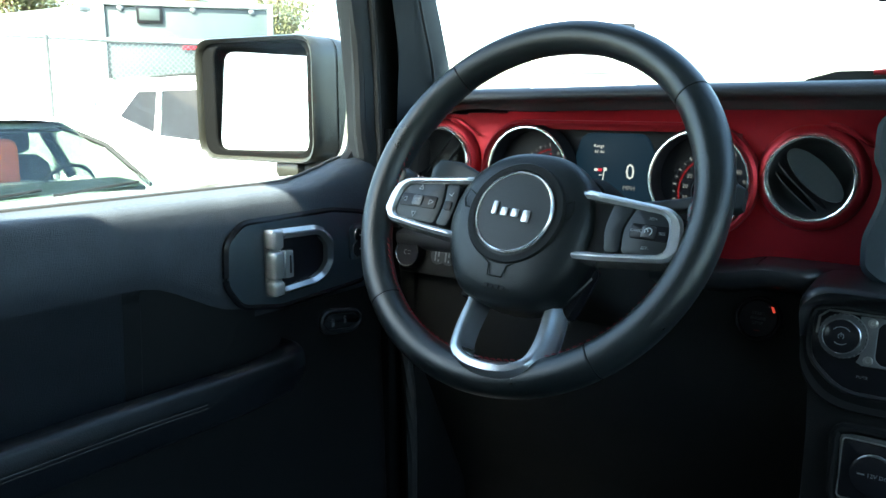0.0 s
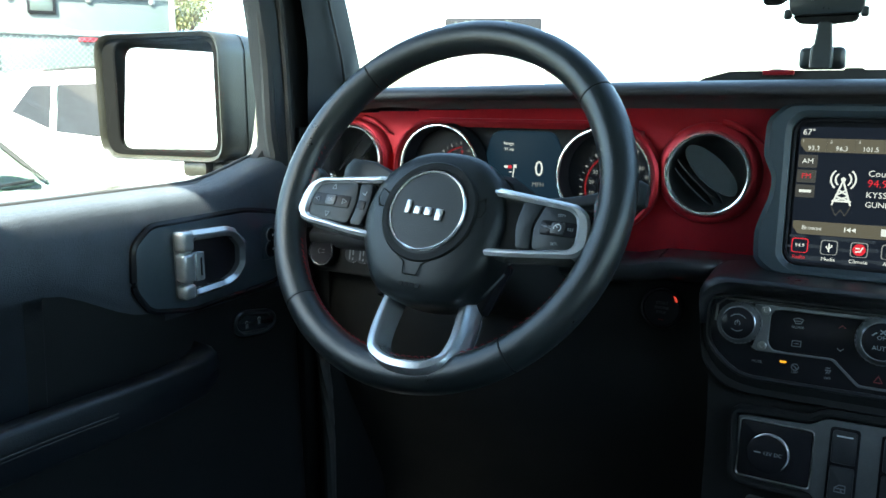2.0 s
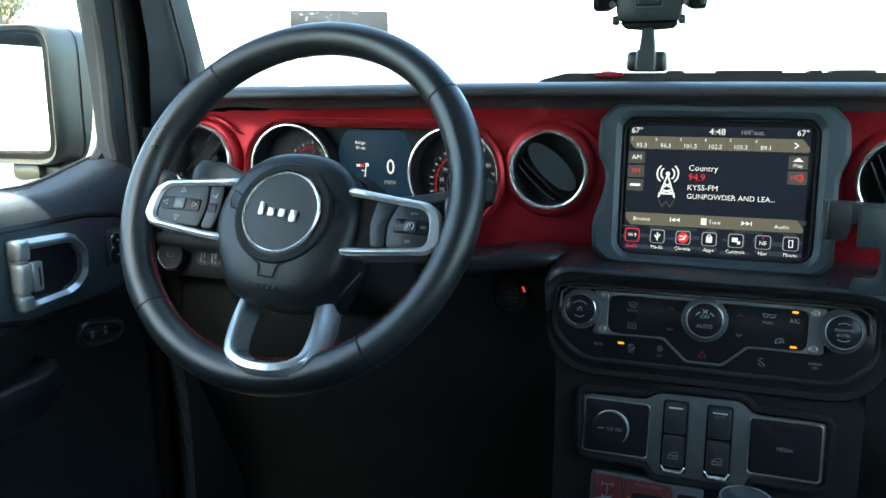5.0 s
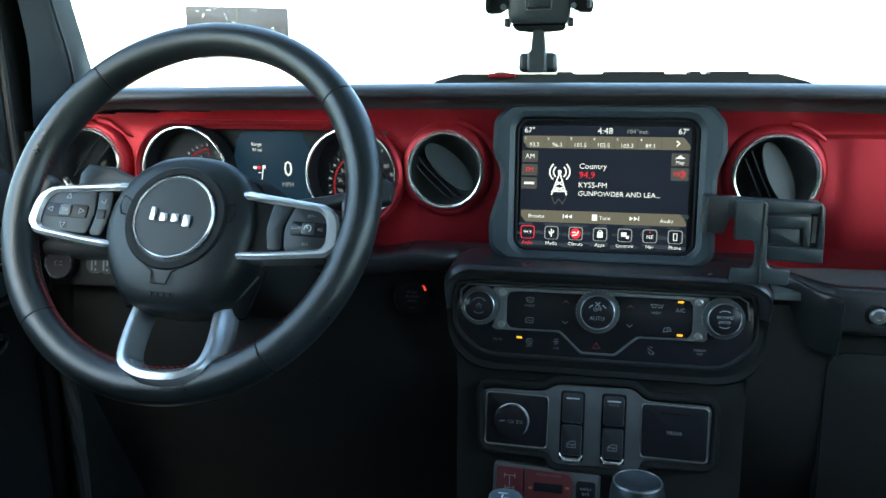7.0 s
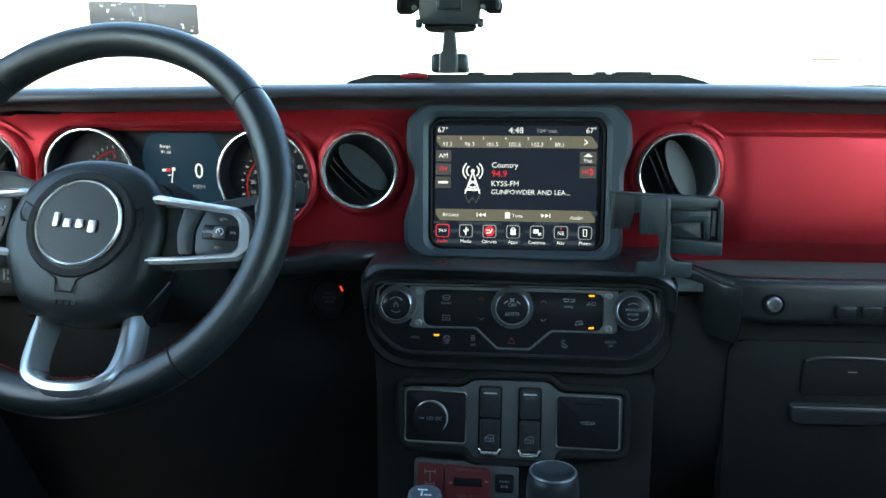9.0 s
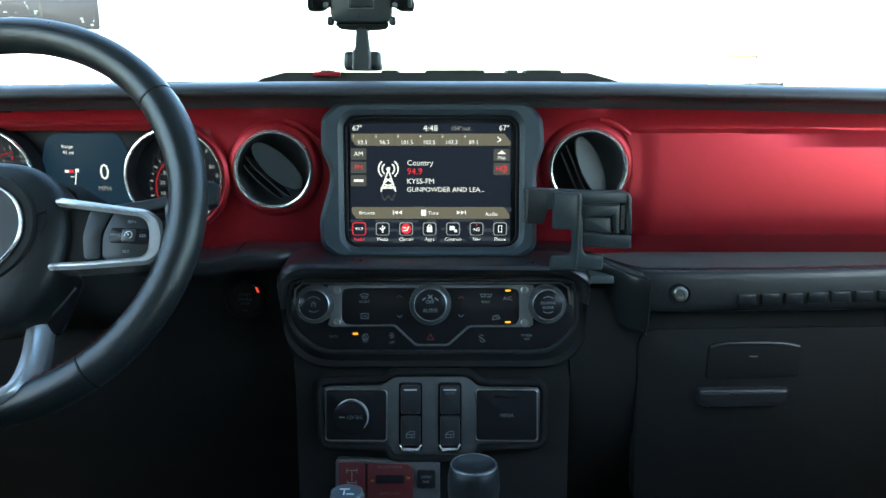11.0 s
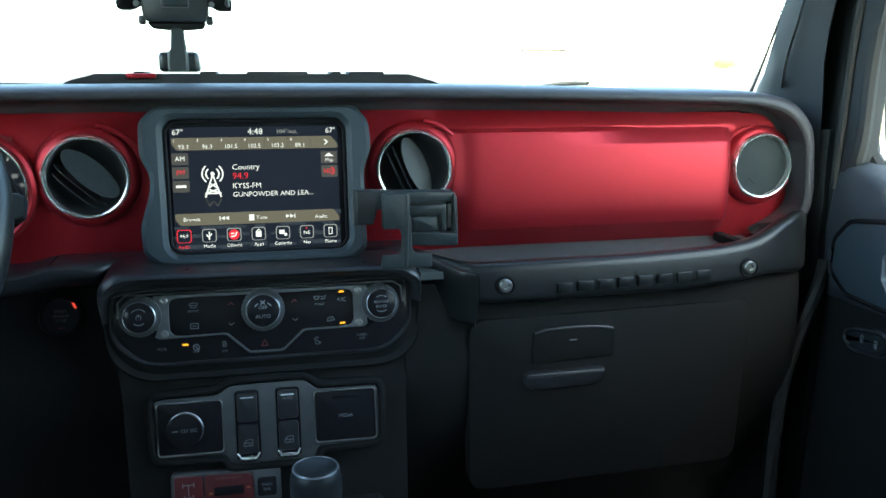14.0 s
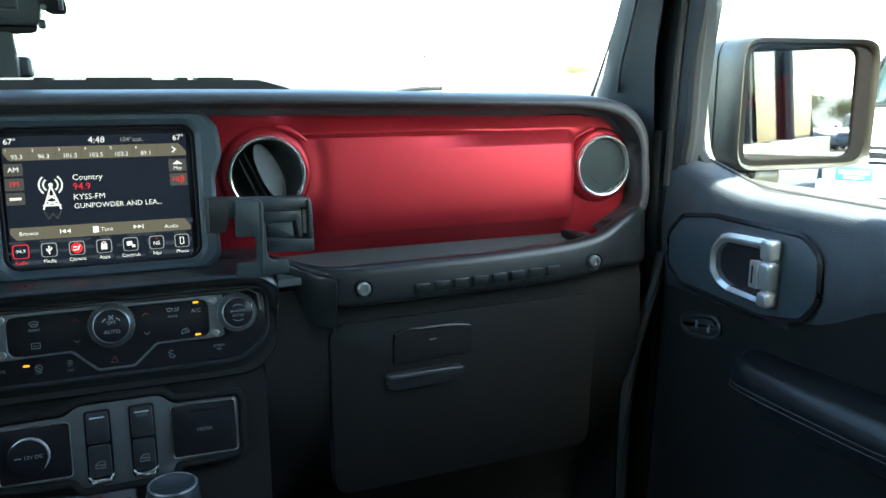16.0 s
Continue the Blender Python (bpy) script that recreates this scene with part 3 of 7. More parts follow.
for i in range(8):
    # one plain raised bar to a letter
    x, z = 0.3255 + i * 0.0240, 1.0865 + i * 0.0008
    part("raised_mark", block(0.0185, 0.0034, 0.0118, x, -0.0530, z, 0.0014, None, 2), GRAB, bar)

# dash top tray
tray = thing("dash_tray", Matrix.Identity(4), "black rubber tray on top of the dashboard", "tray")
part("tray_body", rings(bmesh.new(), [[(0.012 + x * k, y, z) for x, z in ((-0.222, 1.300), (-0.205, 1.3095), (-0.178, 1.3165), (0.165, 1.3160), (0.193, 1.3085), (0.215, 1.300))]
                                       for y, k in ((0.085, 1.0), (0.095, 1.0), (0.26, 1.05))]), RUBBER, tray)
for i, x in enumerate((-0.125, -0.05, 0.005, 0.02, 0.034, 0.05, 0.095, 0.12, 0.14)):
    part("rib", block(0.012 + 0.006 * (i % 3), 0.05, 0.004, x, 0.14, 1.3172, 0.001), RUBBER, tray)
part("red_rib", block(0.030, 0.01, 0.0050, -0.118, 0.083, 1.3145, 0.001), RED, tray, "small red insert")


# ---- round air vents ----
def air_vent(x, z, kind, tilt=-46, size=1.0):
    v = thing("air_vent", pose(x, 0, z) @ Matrix.Diagonal((size, 1, size, 1)), "round air vent with chrome ring in a red surround", "air vent", "dashboard air vents")
    part("surround", lathe([(0.0535, 0.040), (0.0525, 0.0315), (0.0505, 0.0262), (0.0475, 0.0238), (0.0448, 0.0230), (0.0433, 0.0238), (0.0428, 0.028)], 64, cap=False), RED, v, "raised red painted ring")
    part("chrome_ring", lathe([(0.0433, 0.028), (0.0431, 0.0215), (0.0424, 0.0185), (0.0410, 0.0170), (0.0398, 0.0175), (0.0390, 0.0200), (0.0386, 0.028)], 64, cap=False), CHROME, v, "bright chrome ring")
    s = -1 if kind == "closed" else 1
    tail = smooth_path([(s * 0.012, 0.0300, 0.0515), (s * 0.024, 0.0290, 0.0492), (s * 0.034, 0.0285, 0.0440), (s * 0.042, 0.0285, 0.0385), (s * 0.0485, 0.0290, 0.0337), (s * 0.055, 0.0310, 0.0318)], 4)
    part("surround_tail", tube(tail, [(0.0042 if s > 0 else 0.0022) - (0.0032 if s > 0 else 0.0016) * k / (len(tail) - 1) for k in range(len(tail))], 8, up=(0, 1, 0)), RED, v, "small pointed tail of the red surround")
    if kind == "closed":
        part("shutter", lathe([(0.0388, 0.028), (0.0384, 0.0250), (0.030, 0.0235), (0.0, 0.0225)], 48, cap=False), SHUTTER, v, "closed grey shutter disc")
        stroke("shutter_mark", [[(-0.018, -0.016), (-0.008, -0.024)]], 0.0012, BLACK, v, 0.0222)
        return v
    part("bowl", lathe([(0.0388, 0.025), (0.0365, 0.036), (0.030, 0.047), (0.018, 0.053), (0.0, 0.055)], 48, cap=False), SATIN, v, "dark hollow bowl")
    if kind == "outer":
        tilt = 40
    for off in ((-0.0195, -0.0115, 0.004) if kind != "outer" else (-0.012, 0.004)):
        bm = bmesh.new()
        big = off > 0
        w = 0.0345 if big else 0.0345 * (1 - (abs(off) / 0.032) ** 2) ** 0.5
        deep, thin = (0.0140, 0.0010) if big else (0.008, 0.0005)
        lens = [(w * math.cos(2 * math.pi * i / 36), deep * math.sin(2 * math.pi * i / 36)) for i in range(36)]
        rings(bm, [[(-thin, q, p) for p, q in lens], [(thin, q, p) for p, q in lens]])
        bmesh.ops.rotate(bm, verts=bm.verts, cent=(0, 0, 0), matrix=Euler((0, 0, radians((-62 if big else -12) if kind != "outer" else 20))).to_matrix())
        bmesh.ops.translate(bm, verts=bm.verts, vec=(off, 0.031, 0))
        bmesh.ops.rotate(bm, verts=bm.verts, cent=(0, 0, 0), matrix=Euler((0, radians(tilt), 0)).to_matrix())
        # same vane, two plastics: driver's side paler to match the light there
        part("vane", bm, (HOLDER if x < 0 else BUTTON) if kind != "outer" and big else SATIN, v, "thin lens-shaped vane")
    return v


air_vent(-0.6115, 1.2115, "outer")
air_vent(-0.1715, 1.2125, "inner", -47)
air_vent(0.1715, 1.2135, "inner", -24)
air_vent(0.6065, 1.2060, "closed", 0, 0.93)


# ---- instrument cluster ----
cluster = thing("instrument_cluster", pose(0, 0, 0), "lit instrument cluster with two chrome-ringed dials and a screen", "instrument cluster")
LX, RX, GZ, GR = -0.487, -0.281, 1.2035, 0.0515
shape = arc(0.056, 100, 262, LX, GZ, 20) + [(LX + 0.03, 1.150), (RX - 0.03, 1.150)] + arc(0.056, -82, 80, RX, GZ, 20) + [(RX - 0.02, 1.2585), (LX + 0.02, 1.2585)]
mid = ((LX + RX) / 2, 1.204)
part("red_rim", frame_plate(inset(shape, -0.006), shape, 0.016, 0.045, 128, mid[0], mid[1], 0.003, deep=0.052), RED, cluster, "red painted rim")
part("face", plate(inset(shape, -0.002), 0.036, 0.044, 0.001), DIAL, cluster)
part("centre_screen", plate(outline([(-0.432, 1.163), (-0.338, 1.163), (-0.334, 1.19), (-0.334, 1.22), (-0.345, 1.245), (-0.352, 1.2505), (-0.418, 1.2505), (-0.428, 1.244), (-0.436, 1.215), (-0.436, 1.19)], 0.006), 0.0335, 0.0365, 0.0005), CLUSTER_BLUE, cluster, "dark blue lit display")
lettering("0", 0.0255, -0.3655, 0.0330, 1.2065, SCREEN_WHITE, cluster, wide=0.9)
lettering("MPH", 0.0075, -0.3665, 0.0330, 1.1885, SCREEN_DIM, cluster)
lettering("Range", 0.0054, -0.4045, 0.0330, 1.2355, SCREEN_WHITE, cluster)
lettering("91 mi", 0.0054, -0.4040, 0.0330, 1.2288, SCREEN_WHITE, cluster)
bars("fuel_gauge", [(-0.4075, 1.208, 0.0045, 0.003), (-0.396, 1.209, 0.004, 0.004), (-0.3985, 1.198, 0.0012, 0.018, -8), (-0.4015, 1.202, 0.004, 0.001)], SCREEN_WHITE, cluster, 0.0332)
bars("fuel_warning", [(-0.4025, 1.208, 0.005, 0.0035)], SCREEN_RED, cluster, 0.0331)
SCALE_Z, TICK_R = 1.1890, 0.0457          # the printed scales sit low in their wells
for gx, sx, first, step, marks in ((LX, -0.4630, 216, 17.0, "0 1 2 3 4 5 6 7".split()), (RX, -0.2687, 211, 20.7, "0 10 20 30 40 50 60 70 80 90 100 110".split())):
    dial = part("dial", lathe([(GR, 0.040), (GR - 0.001, 0.034), (0.0, 0.034)], 64, gx, GZ, cap=False), DIAL, cluster, "black dial with red band")
    part("chrome_ring", lathe([(GR + 0.0030, 0.0250), (GR + 0.0028, 0.0222), (GR + 0.0018, 0.0208), (GR + 0.0006, 0.0206), (GR - 0.0002, 0.0216), (GR - 0.0006, 0.0240)], 72, gx, GZ, cap=False), CHROME, dial, "bright chrome dial ring")
    part("housing", lathe([(GR + 0.0060, 0.030), (GR + 0.0050, 0.016), (GR + 0.0032, 0.0105), (GR + 0.0026, 0.0115)], 64, gx, GZ, cap=False), DIAL, dial)
    part("sleeve", lathe([(GR - 0.0004, 0.0105), (GR - 0.0016, 0.0125), (GR - 0.003, 0.036)], 64, gx, GZ, cap=False), DIAL, dial)
    def at_scale(r, a):
        return sx + r * math.cos(radians(a)), SCALE_Z + r * math.sin(radians(a))

    def inside(p, edge):
        return math.hypot(p[0] - gx, p[1] - GZ) < GR - edge
    ticks = []
    for k in range(2 * len(marks) - 1):
        a = first - k * step / 2
        p = at_scale(TICK_R, a)
        if inside(p, 0.004):
            ticks.append((*p, 0.0038 if k % 2 == 0 else 0.0028, 0.0015 if k % 2 == 0 else 0.0008, a))
        q = at_scale(0.0335, a)
        if k % 2 == 0 and inside(q, 0.006):
            words = marks[k // 2]
            lettering(words, 0.0062, q[0], 0.0332, q[1], SCREEN_RED if gx == LX and words == "7" else SCREEN_DIM, dial)
    bars("ticks", ticks, SCREEN_DIM, dial, 0.0338)
    band = [at_scale(0.0402, a) for a in (range(96, 132, 3) if gx == LX else range(124, 216, 3))]
    stroke("red_band", [[p for p in band if inside(p, 0.004)]], 0.0017, CLUSTER_RED, dial, 0.0338)
    part("needle_hub", lathe([(0.0170, 0.034), (0.0165, 0.0325), (0.0, 0.0325)], 36, sx, SCALE_Z, cap=False), SATIN, dial)
    part("hub_ring", lathe([(0.0266, 0.0338), (0.0262, 0.0328), (0.0256, 0.0338)], 48, sx, SCALE_Z, cap=False), GUNMETAL, dial)
lettering("RPM", 0.0052, LX + 0.0330, 0.0330, GZ + 0.0212, SCREEN_DIM, cluster)
lettering("x1000", 0.0036, LX + 0.0335, 0.0330, GZ + 0.0160, SCREEN_DIM, cluster)
for ob in cluster.children_recursive:
    if not ob.name.startswith(("chrome_ring", "red_rim")):
        ob.data.transform(Matrix.Translation((0, 0.013, 0)))      # the dials lie deep behind their rings


# ---- touchscreen ----
TILT = -math.degrees(math.atan(0.2))
ts = thing("touchscreen", pose(0, 0, 1.15, TILT), "lit radio touchscreen in a thick slate-grey bezel", "touchscreen")
bezel_line = outline([(-0.0985, 0.1365), (-0.1165, 0.119), (-0.1165, 0.084), (-0.1065, 0.064), (-0.1075, 0.047), (-0.1180, 0.012), (-0.1165, -0.017), (-0.0985, -0.0310), (0.0965, -0.0315),
                      (0.1130, -0.019), (0.1125, 0.066), (0.1215, 0.088), (0.1195, 0.119), (0.1035, 0.1365)], 0.007)
inner_line = outline([(-0.0935, 0.113), (-0.0855, 0.1225), (0.0875, 0.1225), (0.0955, 0.113), (0.0945, -0.010), (0.086, -0.0185), (-0.083, -0.0185), (-0.0915, -0.010)], 0.004)
part("bezel", frame_plate(bezel_line, inner_line, -0.014, 0.045, 160, 0, 0.052, 0.005, deep=0.003), BEZEL, ts, "slate-grey chamfered bezel")
part("bezel_lip", frame_plate(inner_line, inset(inner_line, 0.0035), -0.002, 0.003, 120, 0, 0.052, 0.001), DIAL, ts)
part("glass_panel", plate(inset(inner_line, 0.001), 0.0015, 0.006, 0.0003), PIANO, ts)
part("display", plate([(-0.0858, -0.0160), (0.0858, -0.0160), (0.0870, 0.1145), (-0.0870, 0.1145)], 0.0009, 0.0016, 0.0001), SCREEN_BACK, ts, "lit dark display", 0)
Y = 0.0008


def ts_plate(name, pts, mat, y=Y):
    return part(name, plate(pts, y - 0.0002, y + 0.0001, 0.00005), mat, ts, smooth=0)


random.seed(4)
for row in range(4):
    for k in range(11):
        x, z = -0.078 + k * 0.0155 + random.uniform(-0.004, 0.004), -0.010 + row * 0.0105 + random.uniform(-0.002, 0.002)
        if -0.0135 < z < 0.032:
            ts_plate("haze", rect(random.uniform(0.010, 0.022), random.uniform(0.002, 0.005), 0.001, x, z, 1), SCREEN_NIGHT, Y + 0.00004 * ((row + k) % 3))
ts_plate("preset_bar", outline([(-0.0855, 0.0975), (-0.0805, 0.0905), (0.0860, 0.0905), (0.0865, 0.0945), (0.0795, 0.1035), (-0.0855, 0.1035)], 0.001, 1), SCREEN_BAR, Y - 0.0002)
ts_plate("transport_bar", outline([(-0.0850, 0.0185), (-0.080, 0.0120), (0.0850, 0.0120), (0.0850, 0.0165), (0.0790, 0.0245), (-0.0850, 0.0245)], 0.001, 1), SCREEN_BAR, Y - 0.0002)
T = Y - 0.0005
for words, size, x, z, mat, align in (
        ("67°", 0.0082, -0.0845, 0.1092, SCREEN_WHITE, "LEFT"), ("67°", 0.0082, 0.0850, 0.1092, SCREEN_WHITE, "RIGHT"), ("4:48", 0.0092, 0.0000, 0.1090, SCREEN_WHITE, "CENTER"),
        ("104°out.", 0.0066, 0.0330, 0.1088, SCREEN_DIM, "CENTER"),
        ("Country", 0.0083, -0.0255, 0.0718, SCREEN_WHITE, "LEFT"), ("94.9", 0.0098, -0.0255, 0.0625, SCREEN_RED, "LEFT"), ("KYSS-FM", 0.0080, -0.0258, 0.0520, SCREEN_WHITE, "LEFT"),
        ("GUNPOWDER AND LEA...", 0.0073, -0.0258, 0.0430, SCREEN_WHITE, "LEFT"),
        ("AM", 0.0070, -0.0775, 0.0815, SCREEN_WHITE, "CENTER"), ("FM", 0.0070, -0.0775, 0.0672, SCREEN_RED, "CENTER"), ("Map", 0.0052, 0.0765, 0.0775, SCREEN_WHITE, "CENTER"), ("HD", 0.0070, 0.0755, 0.0655, SCREEN_RED, "CENTER"),
        ("Browse", 0.0056, -0.0685, 0.0182, SCREEN_WHITE, "CENTER"), ("Tune", 0.0056, 0.0030, 0.0180, SCREEN_WHITE, "CENTER"), ("Audio", 0.0056, 0.0655, 0.0168, SCREEN_WHITE, "CENTER")):
    lettering(words, size, x, T, z, mat, ts, align)
for k, words in enumerate(("93.3", "96.3", "101.5", "102.5", "103.3", "89.1")):
    lettering(words, 0.0062, -0.0735 + k * 0.0240, T, 0.0940, SCREEN_WHITE, ts)
    lettering(str(k + 1), 0.0042, -0.0830 + k * 0.0240, T, 0.1005, SCREEN_WHITE, ts)
stroke("preset_dividers", [[(-0.0625 + k * 0.024, 0.0910), (-0.0625 + k * 0.024, 0.1030)] for k in range(6)], 0.0004, SCREEN_KEY, ts, T + 0.0001)
stroke("next_arrow", [[(0.0725, 0.0995), (0.0755, 0.0970), (0.0725, 0.0945)]], 0.0013, SCREEN_WHITE, ts, T)
for z in (0.0815, 0.0672, 0.0530):
    ts_plate("key", rect(0.0168, 0.0122, 0.0006, -0.0775, z, 1), SCREEN_KEY, Y - 0.0002)
for z in (0.0805, 0.0655):
    ts_plate("key", rect(0.0175, 0.0130, 0.0006, 0.0765, z, 1), SCREEN_KEY, Y - 0.0002)
bars("key_dash", [(-0.0775, 0.0530, 0.0105, 0.0026)], SCREEN_WHITE, ts, T)
part("map_arrow", plate([(0.0715, 0.0815), (0.0815, 0.0815), (0.0765, 0.0855)], T - 0.0002, T, 0.0001), SCREEN_WHITE, ts, smooth=0)
stroke("hd_arc", [arc(0.0042, -70, 70, 0.0775, 0.0655, 8)], 0.0010, SCREEN_RED, ts, T)
cx, cz = -0.0455, 0.0655
stroke("mast_icon", [[(cx - 0.0078, cz - 0.024), (cx, cz - 0.001), (cx + 0.0078, cz - 0.024)], [(cx - 0.0052, cz - 0.016), (cx + 0.0064, cz - 0.020)], [(cx + 0.0052, cz - 0.016), (cx - 0.0064, cz - 0.020)],
                     [(cx - 0.0030, cz - 0.010), (cx + 0.0050, cz - 0.015)], [(cx + 0.0030, cz - 0.010), (cx - 0.0050, cz - 0.015)], [(cx - 0.0078, cz - 0.0205), (cx + 0.0078, cz - 0.0205)],
                     arc(0.0066, -48, 48, cx, cz, 10), arc(0.0105, -48, 48, cx, cz, 12), arc(0.0066, 132, 228, cx, cz, 10), arc(0.0105, 132, 228, cx, cz, 12)], 0.0016, SCREEN_WHITE, ts, T)
part("mast_dot", lathe([(0.0022, T), (0.0, T - 0.0003)], 14, cx, cz, cap=False), SCREEN_WHITE, ts)
stroke("mast_echo", [[(cx - 0.0078, cz - 0.026), (cx - 0.004, cz - 0.034), (cx, cz - 0.0285), (cx + 0.004, cz - 0.034), (cx + 0.0078, cz - 0.026)]], 0.0010, SCREEN_KEY, ts, T)
for x, s in ((-0.0350, -1), (0.0325, 1)):
    for k in (-0.0022, 0.0022):
        part("skip_mark", plate([(x + k - s * 0.002, 0.0165), (x + k - s * 0.002, 0.0208), (x + k + s * 0.002, 0.01865)], T - 0.0002, T, 0.0001), SCREEN_WHITE, ts, smooth=0)
    bars("skip_bar", [(x + s * 0.0050, 0.01865, 0.0010, 0.0044)], SCREEN_WHITE, ts, T)
bars("list_mark", [(-0.0075, 0.0184, 0.0054, 0.0066)], SCREEN_WHITE, ts, T)
for k, words in enumerate(("Radio", "Media", "Climate", "Apps", "Controls", "Nav", "Phone")):
    x, on = -0.0770 + k * 0.0253, k == 0
    ts_plate("app_key", rect(0.0148, 0.0140, 0.003, x, 0.0010, 3), SCREEN_RED if on else SCREEN_DIM, Y - 0.0001)
    ts_plate("app_key_face", rect(0.0128, 0.0124, 0.0025, x, 0.0008, 3), SCREEN_BACK, Y - 0.0003)
    lettering(words, 0.0050, x, T, -0.0102, SCREEN_RED if on else SCREEN_WHITE, ts)
    z = 0.0010
    if k == 0:
        lettering("94.9", 0.0050, x, T, z, SCREEN_WHITE, ts)
    elif k == 1:
        stroke("usb_icon", [[(x, z - 0.004), (x, z + 0.0035)], [(x, z - 0.002), (x - 0.0022, z), (x - 0.0022, z + 0.001)], [(x, z - 0.001), (x + 0.0022, z + 0.001), (x + 0.0022, z + 0.002)]], 0.0013, SCREEN_WHITE, ts, T)
    elif k == 2:
        part("climate_icon", lathe([(0.0055, T), (0.0, T - 0.0002)], 24, x, z, cap=False), SCREEN_RED, ts)
        stroke("climate_seat", [[(x - 0.003, z - 0.002), (x + 0.001, z - 0.0015), (x + 0.0028, z + 0.0022)], [(x - 0.003, z + 0.0012), (x, z + 0.0012)]], 0.0013, SCREEN_WHITE, ts, T - 0.0004)
    elif k == 3:
        bars("apps_icon", [(x, z - 0.0005, 0.0058, 0.006)], SCREEN_WHITE, ts, T)
        stroke("apps_loop", [arc(0.0018, 0, 180, x, z + 0.0025, 8)], 0.0009, SCREEN_WHITE, ts, T)
    elif k == 4:
        bars("controls_icon", [(x - 0.001, z + 0.0008, 0.0055, 0.0045), (x + 0.0028, z - 0.002, 0.003, 0.003)], SCREEN_WHITE, ts, T)
    elif k == 5:
        lettering("NE", 0.0056, x, T, z - 0.001, SCREEN_WHITE, ts)
        bars("compass_tick", [(x, z + 0.004, 0.001, 0.002)], SCREEN_RED, ts, T)
    else:
        stroke("phone_icon", [[(x - 0.0017, z - 0.0034), (x + 0.0017, z - 0.0034), (x + 0.0017, z + 0.0034), (x - 0.0017, z + 0.0034), (x - 0.0017, z - 0.0034)]], 0.0008, SCREEN_WHITE, ts, T)

# ---- centre stack: brow, body, climate panel ----
stack = thing("centre_stack", Matrix.Identity(4), "black moulded centre stack below the touchscreen", "centre console")
face = lambda z: -0.018 + (z - 1.07) * 0.2
shell = by_angle(outline([(-0.1585, 1.1235), (0.166, 1.1205), (0.168, 1.030), (0.140, 1.006), (-0.130, 1.006), (-0.1585, 1.032)], 0.024, 7), 160, 0, 1.07)
POD = outline([(-0.153, 0.032), (0.157, 0.033), (0.158, -0.022), (0.128, -0.0490), (-0.120, -0.0490), (-0.153, -0.020)], 0.016, 6)
mouth = by_angle([(x, 1.07 + 0.98 * z) for x, z in POD], 160, 0, 1.07)


def nose(z):
    """How far the housing's front edge stands out at a height: most at the brow, least below."""
    low = -0.0245 + 0.2 * (z - 1.07)
    return low + (-0.052 - low) * ease(1.045, 1.112, z)


def ring_at(k, dy):
    """A ring between the housing's outer edge (0) and the panel's mouth (1)."""
    return [(a + (c - a) * k, (nose(b) + dy) * (1 - ease(0.2, 1, k)) + (-0.027 + 0.2 * (d - 1.07)) * ease(0.2, 1, k), b + (d - b) * k) for (a, b), (c, d) in zip(shell, mouth)]


skin = [[(a, 0.06, b + 0.006 * ease(1.10, 1.12, b)) for a, b in shell], [(a, 0.0, b + 0.005 * ease(1.10, 1.12, b)) for a, b in shell], [(a, nose(b) + 0.012, b + 0.001 * ease(1.10, 1.12, b)) for a, b in shell],
        ring_at(0.0, 0.006), ring_at(0.07, 0.0015), ring_at(0.17, 0.0), ring_at(0.29, 0.0012), ring_at(0.5, 0.004), ring_at(0.8, 0.004), ring_at(1.02, 0.004)]
# one moulding split in two; lower half takes darker black for its shade
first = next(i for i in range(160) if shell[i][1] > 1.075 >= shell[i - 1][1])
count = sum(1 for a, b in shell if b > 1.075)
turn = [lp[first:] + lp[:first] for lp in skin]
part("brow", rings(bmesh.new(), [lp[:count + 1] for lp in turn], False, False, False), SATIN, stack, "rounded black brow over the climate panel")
part("housing", rings(bmesh.new(), [lp[count:] + lp[:1] for lp in turn], False, False, False), BLACK, stack, "lower part of the brow's housing, darker black standing for shade")
body_line = outline([(-0.150, 1.095), (-0.150, 1.03), (-0.146, 0.985), (-0.140, 0.80), (0.146, 0.80), (0.150, 0.985), (0.158, 1.03), (0.160, 1.095)], 0.012)
bm = bmesh.new()
rings(bm, [[(x, face(z) + 0.004, z) for x, z in body_line], [(x, 0.09, z) for x, z in body_line]])
part("stack_body", bm, BLACK, stack)

hv = thing("climate_panel", pose(0, -0.026, 1.07, TILT), "black climate control panel with three knobs and silver trim", "control panel")
part("pod_rim", frame_plate(POD, inset(POD, 0.0045), -0.004, 0.02, 128, 0, -0.012, 0.002), SATIN, hv)
part("face", plate(inset(POD, 0.0035), -0.001, 0.012, 0.001), PIANO, hv, "gloss black face")
edge_line = [(-0.1445, 0.004), (-0.1435, 0.020), (-0.136, 0.0265), (0.138, 0.0270), (0.1465, 0.0215), (0.1485, 0.004)]
part("bright_edge", tube([(x, -0.0022, z) for x, z in edge_line], 0.0012, 6), STEEL, hv)
silver = outline([(-0.1105, 0.0250), (0.1105, 0.0250), (0.1085, 0.0140), (0.1085, -0.0115), (0.1095, -0.0200), (0.0420, -0.0200), (0.0190, -0.0402), (-0.0160, -0.0402), (-0.0390, -0.0190), (-0.1105, -0.0200), (-0.1065, -0.0115), (-0.1065, 0.0140)], 0.003)
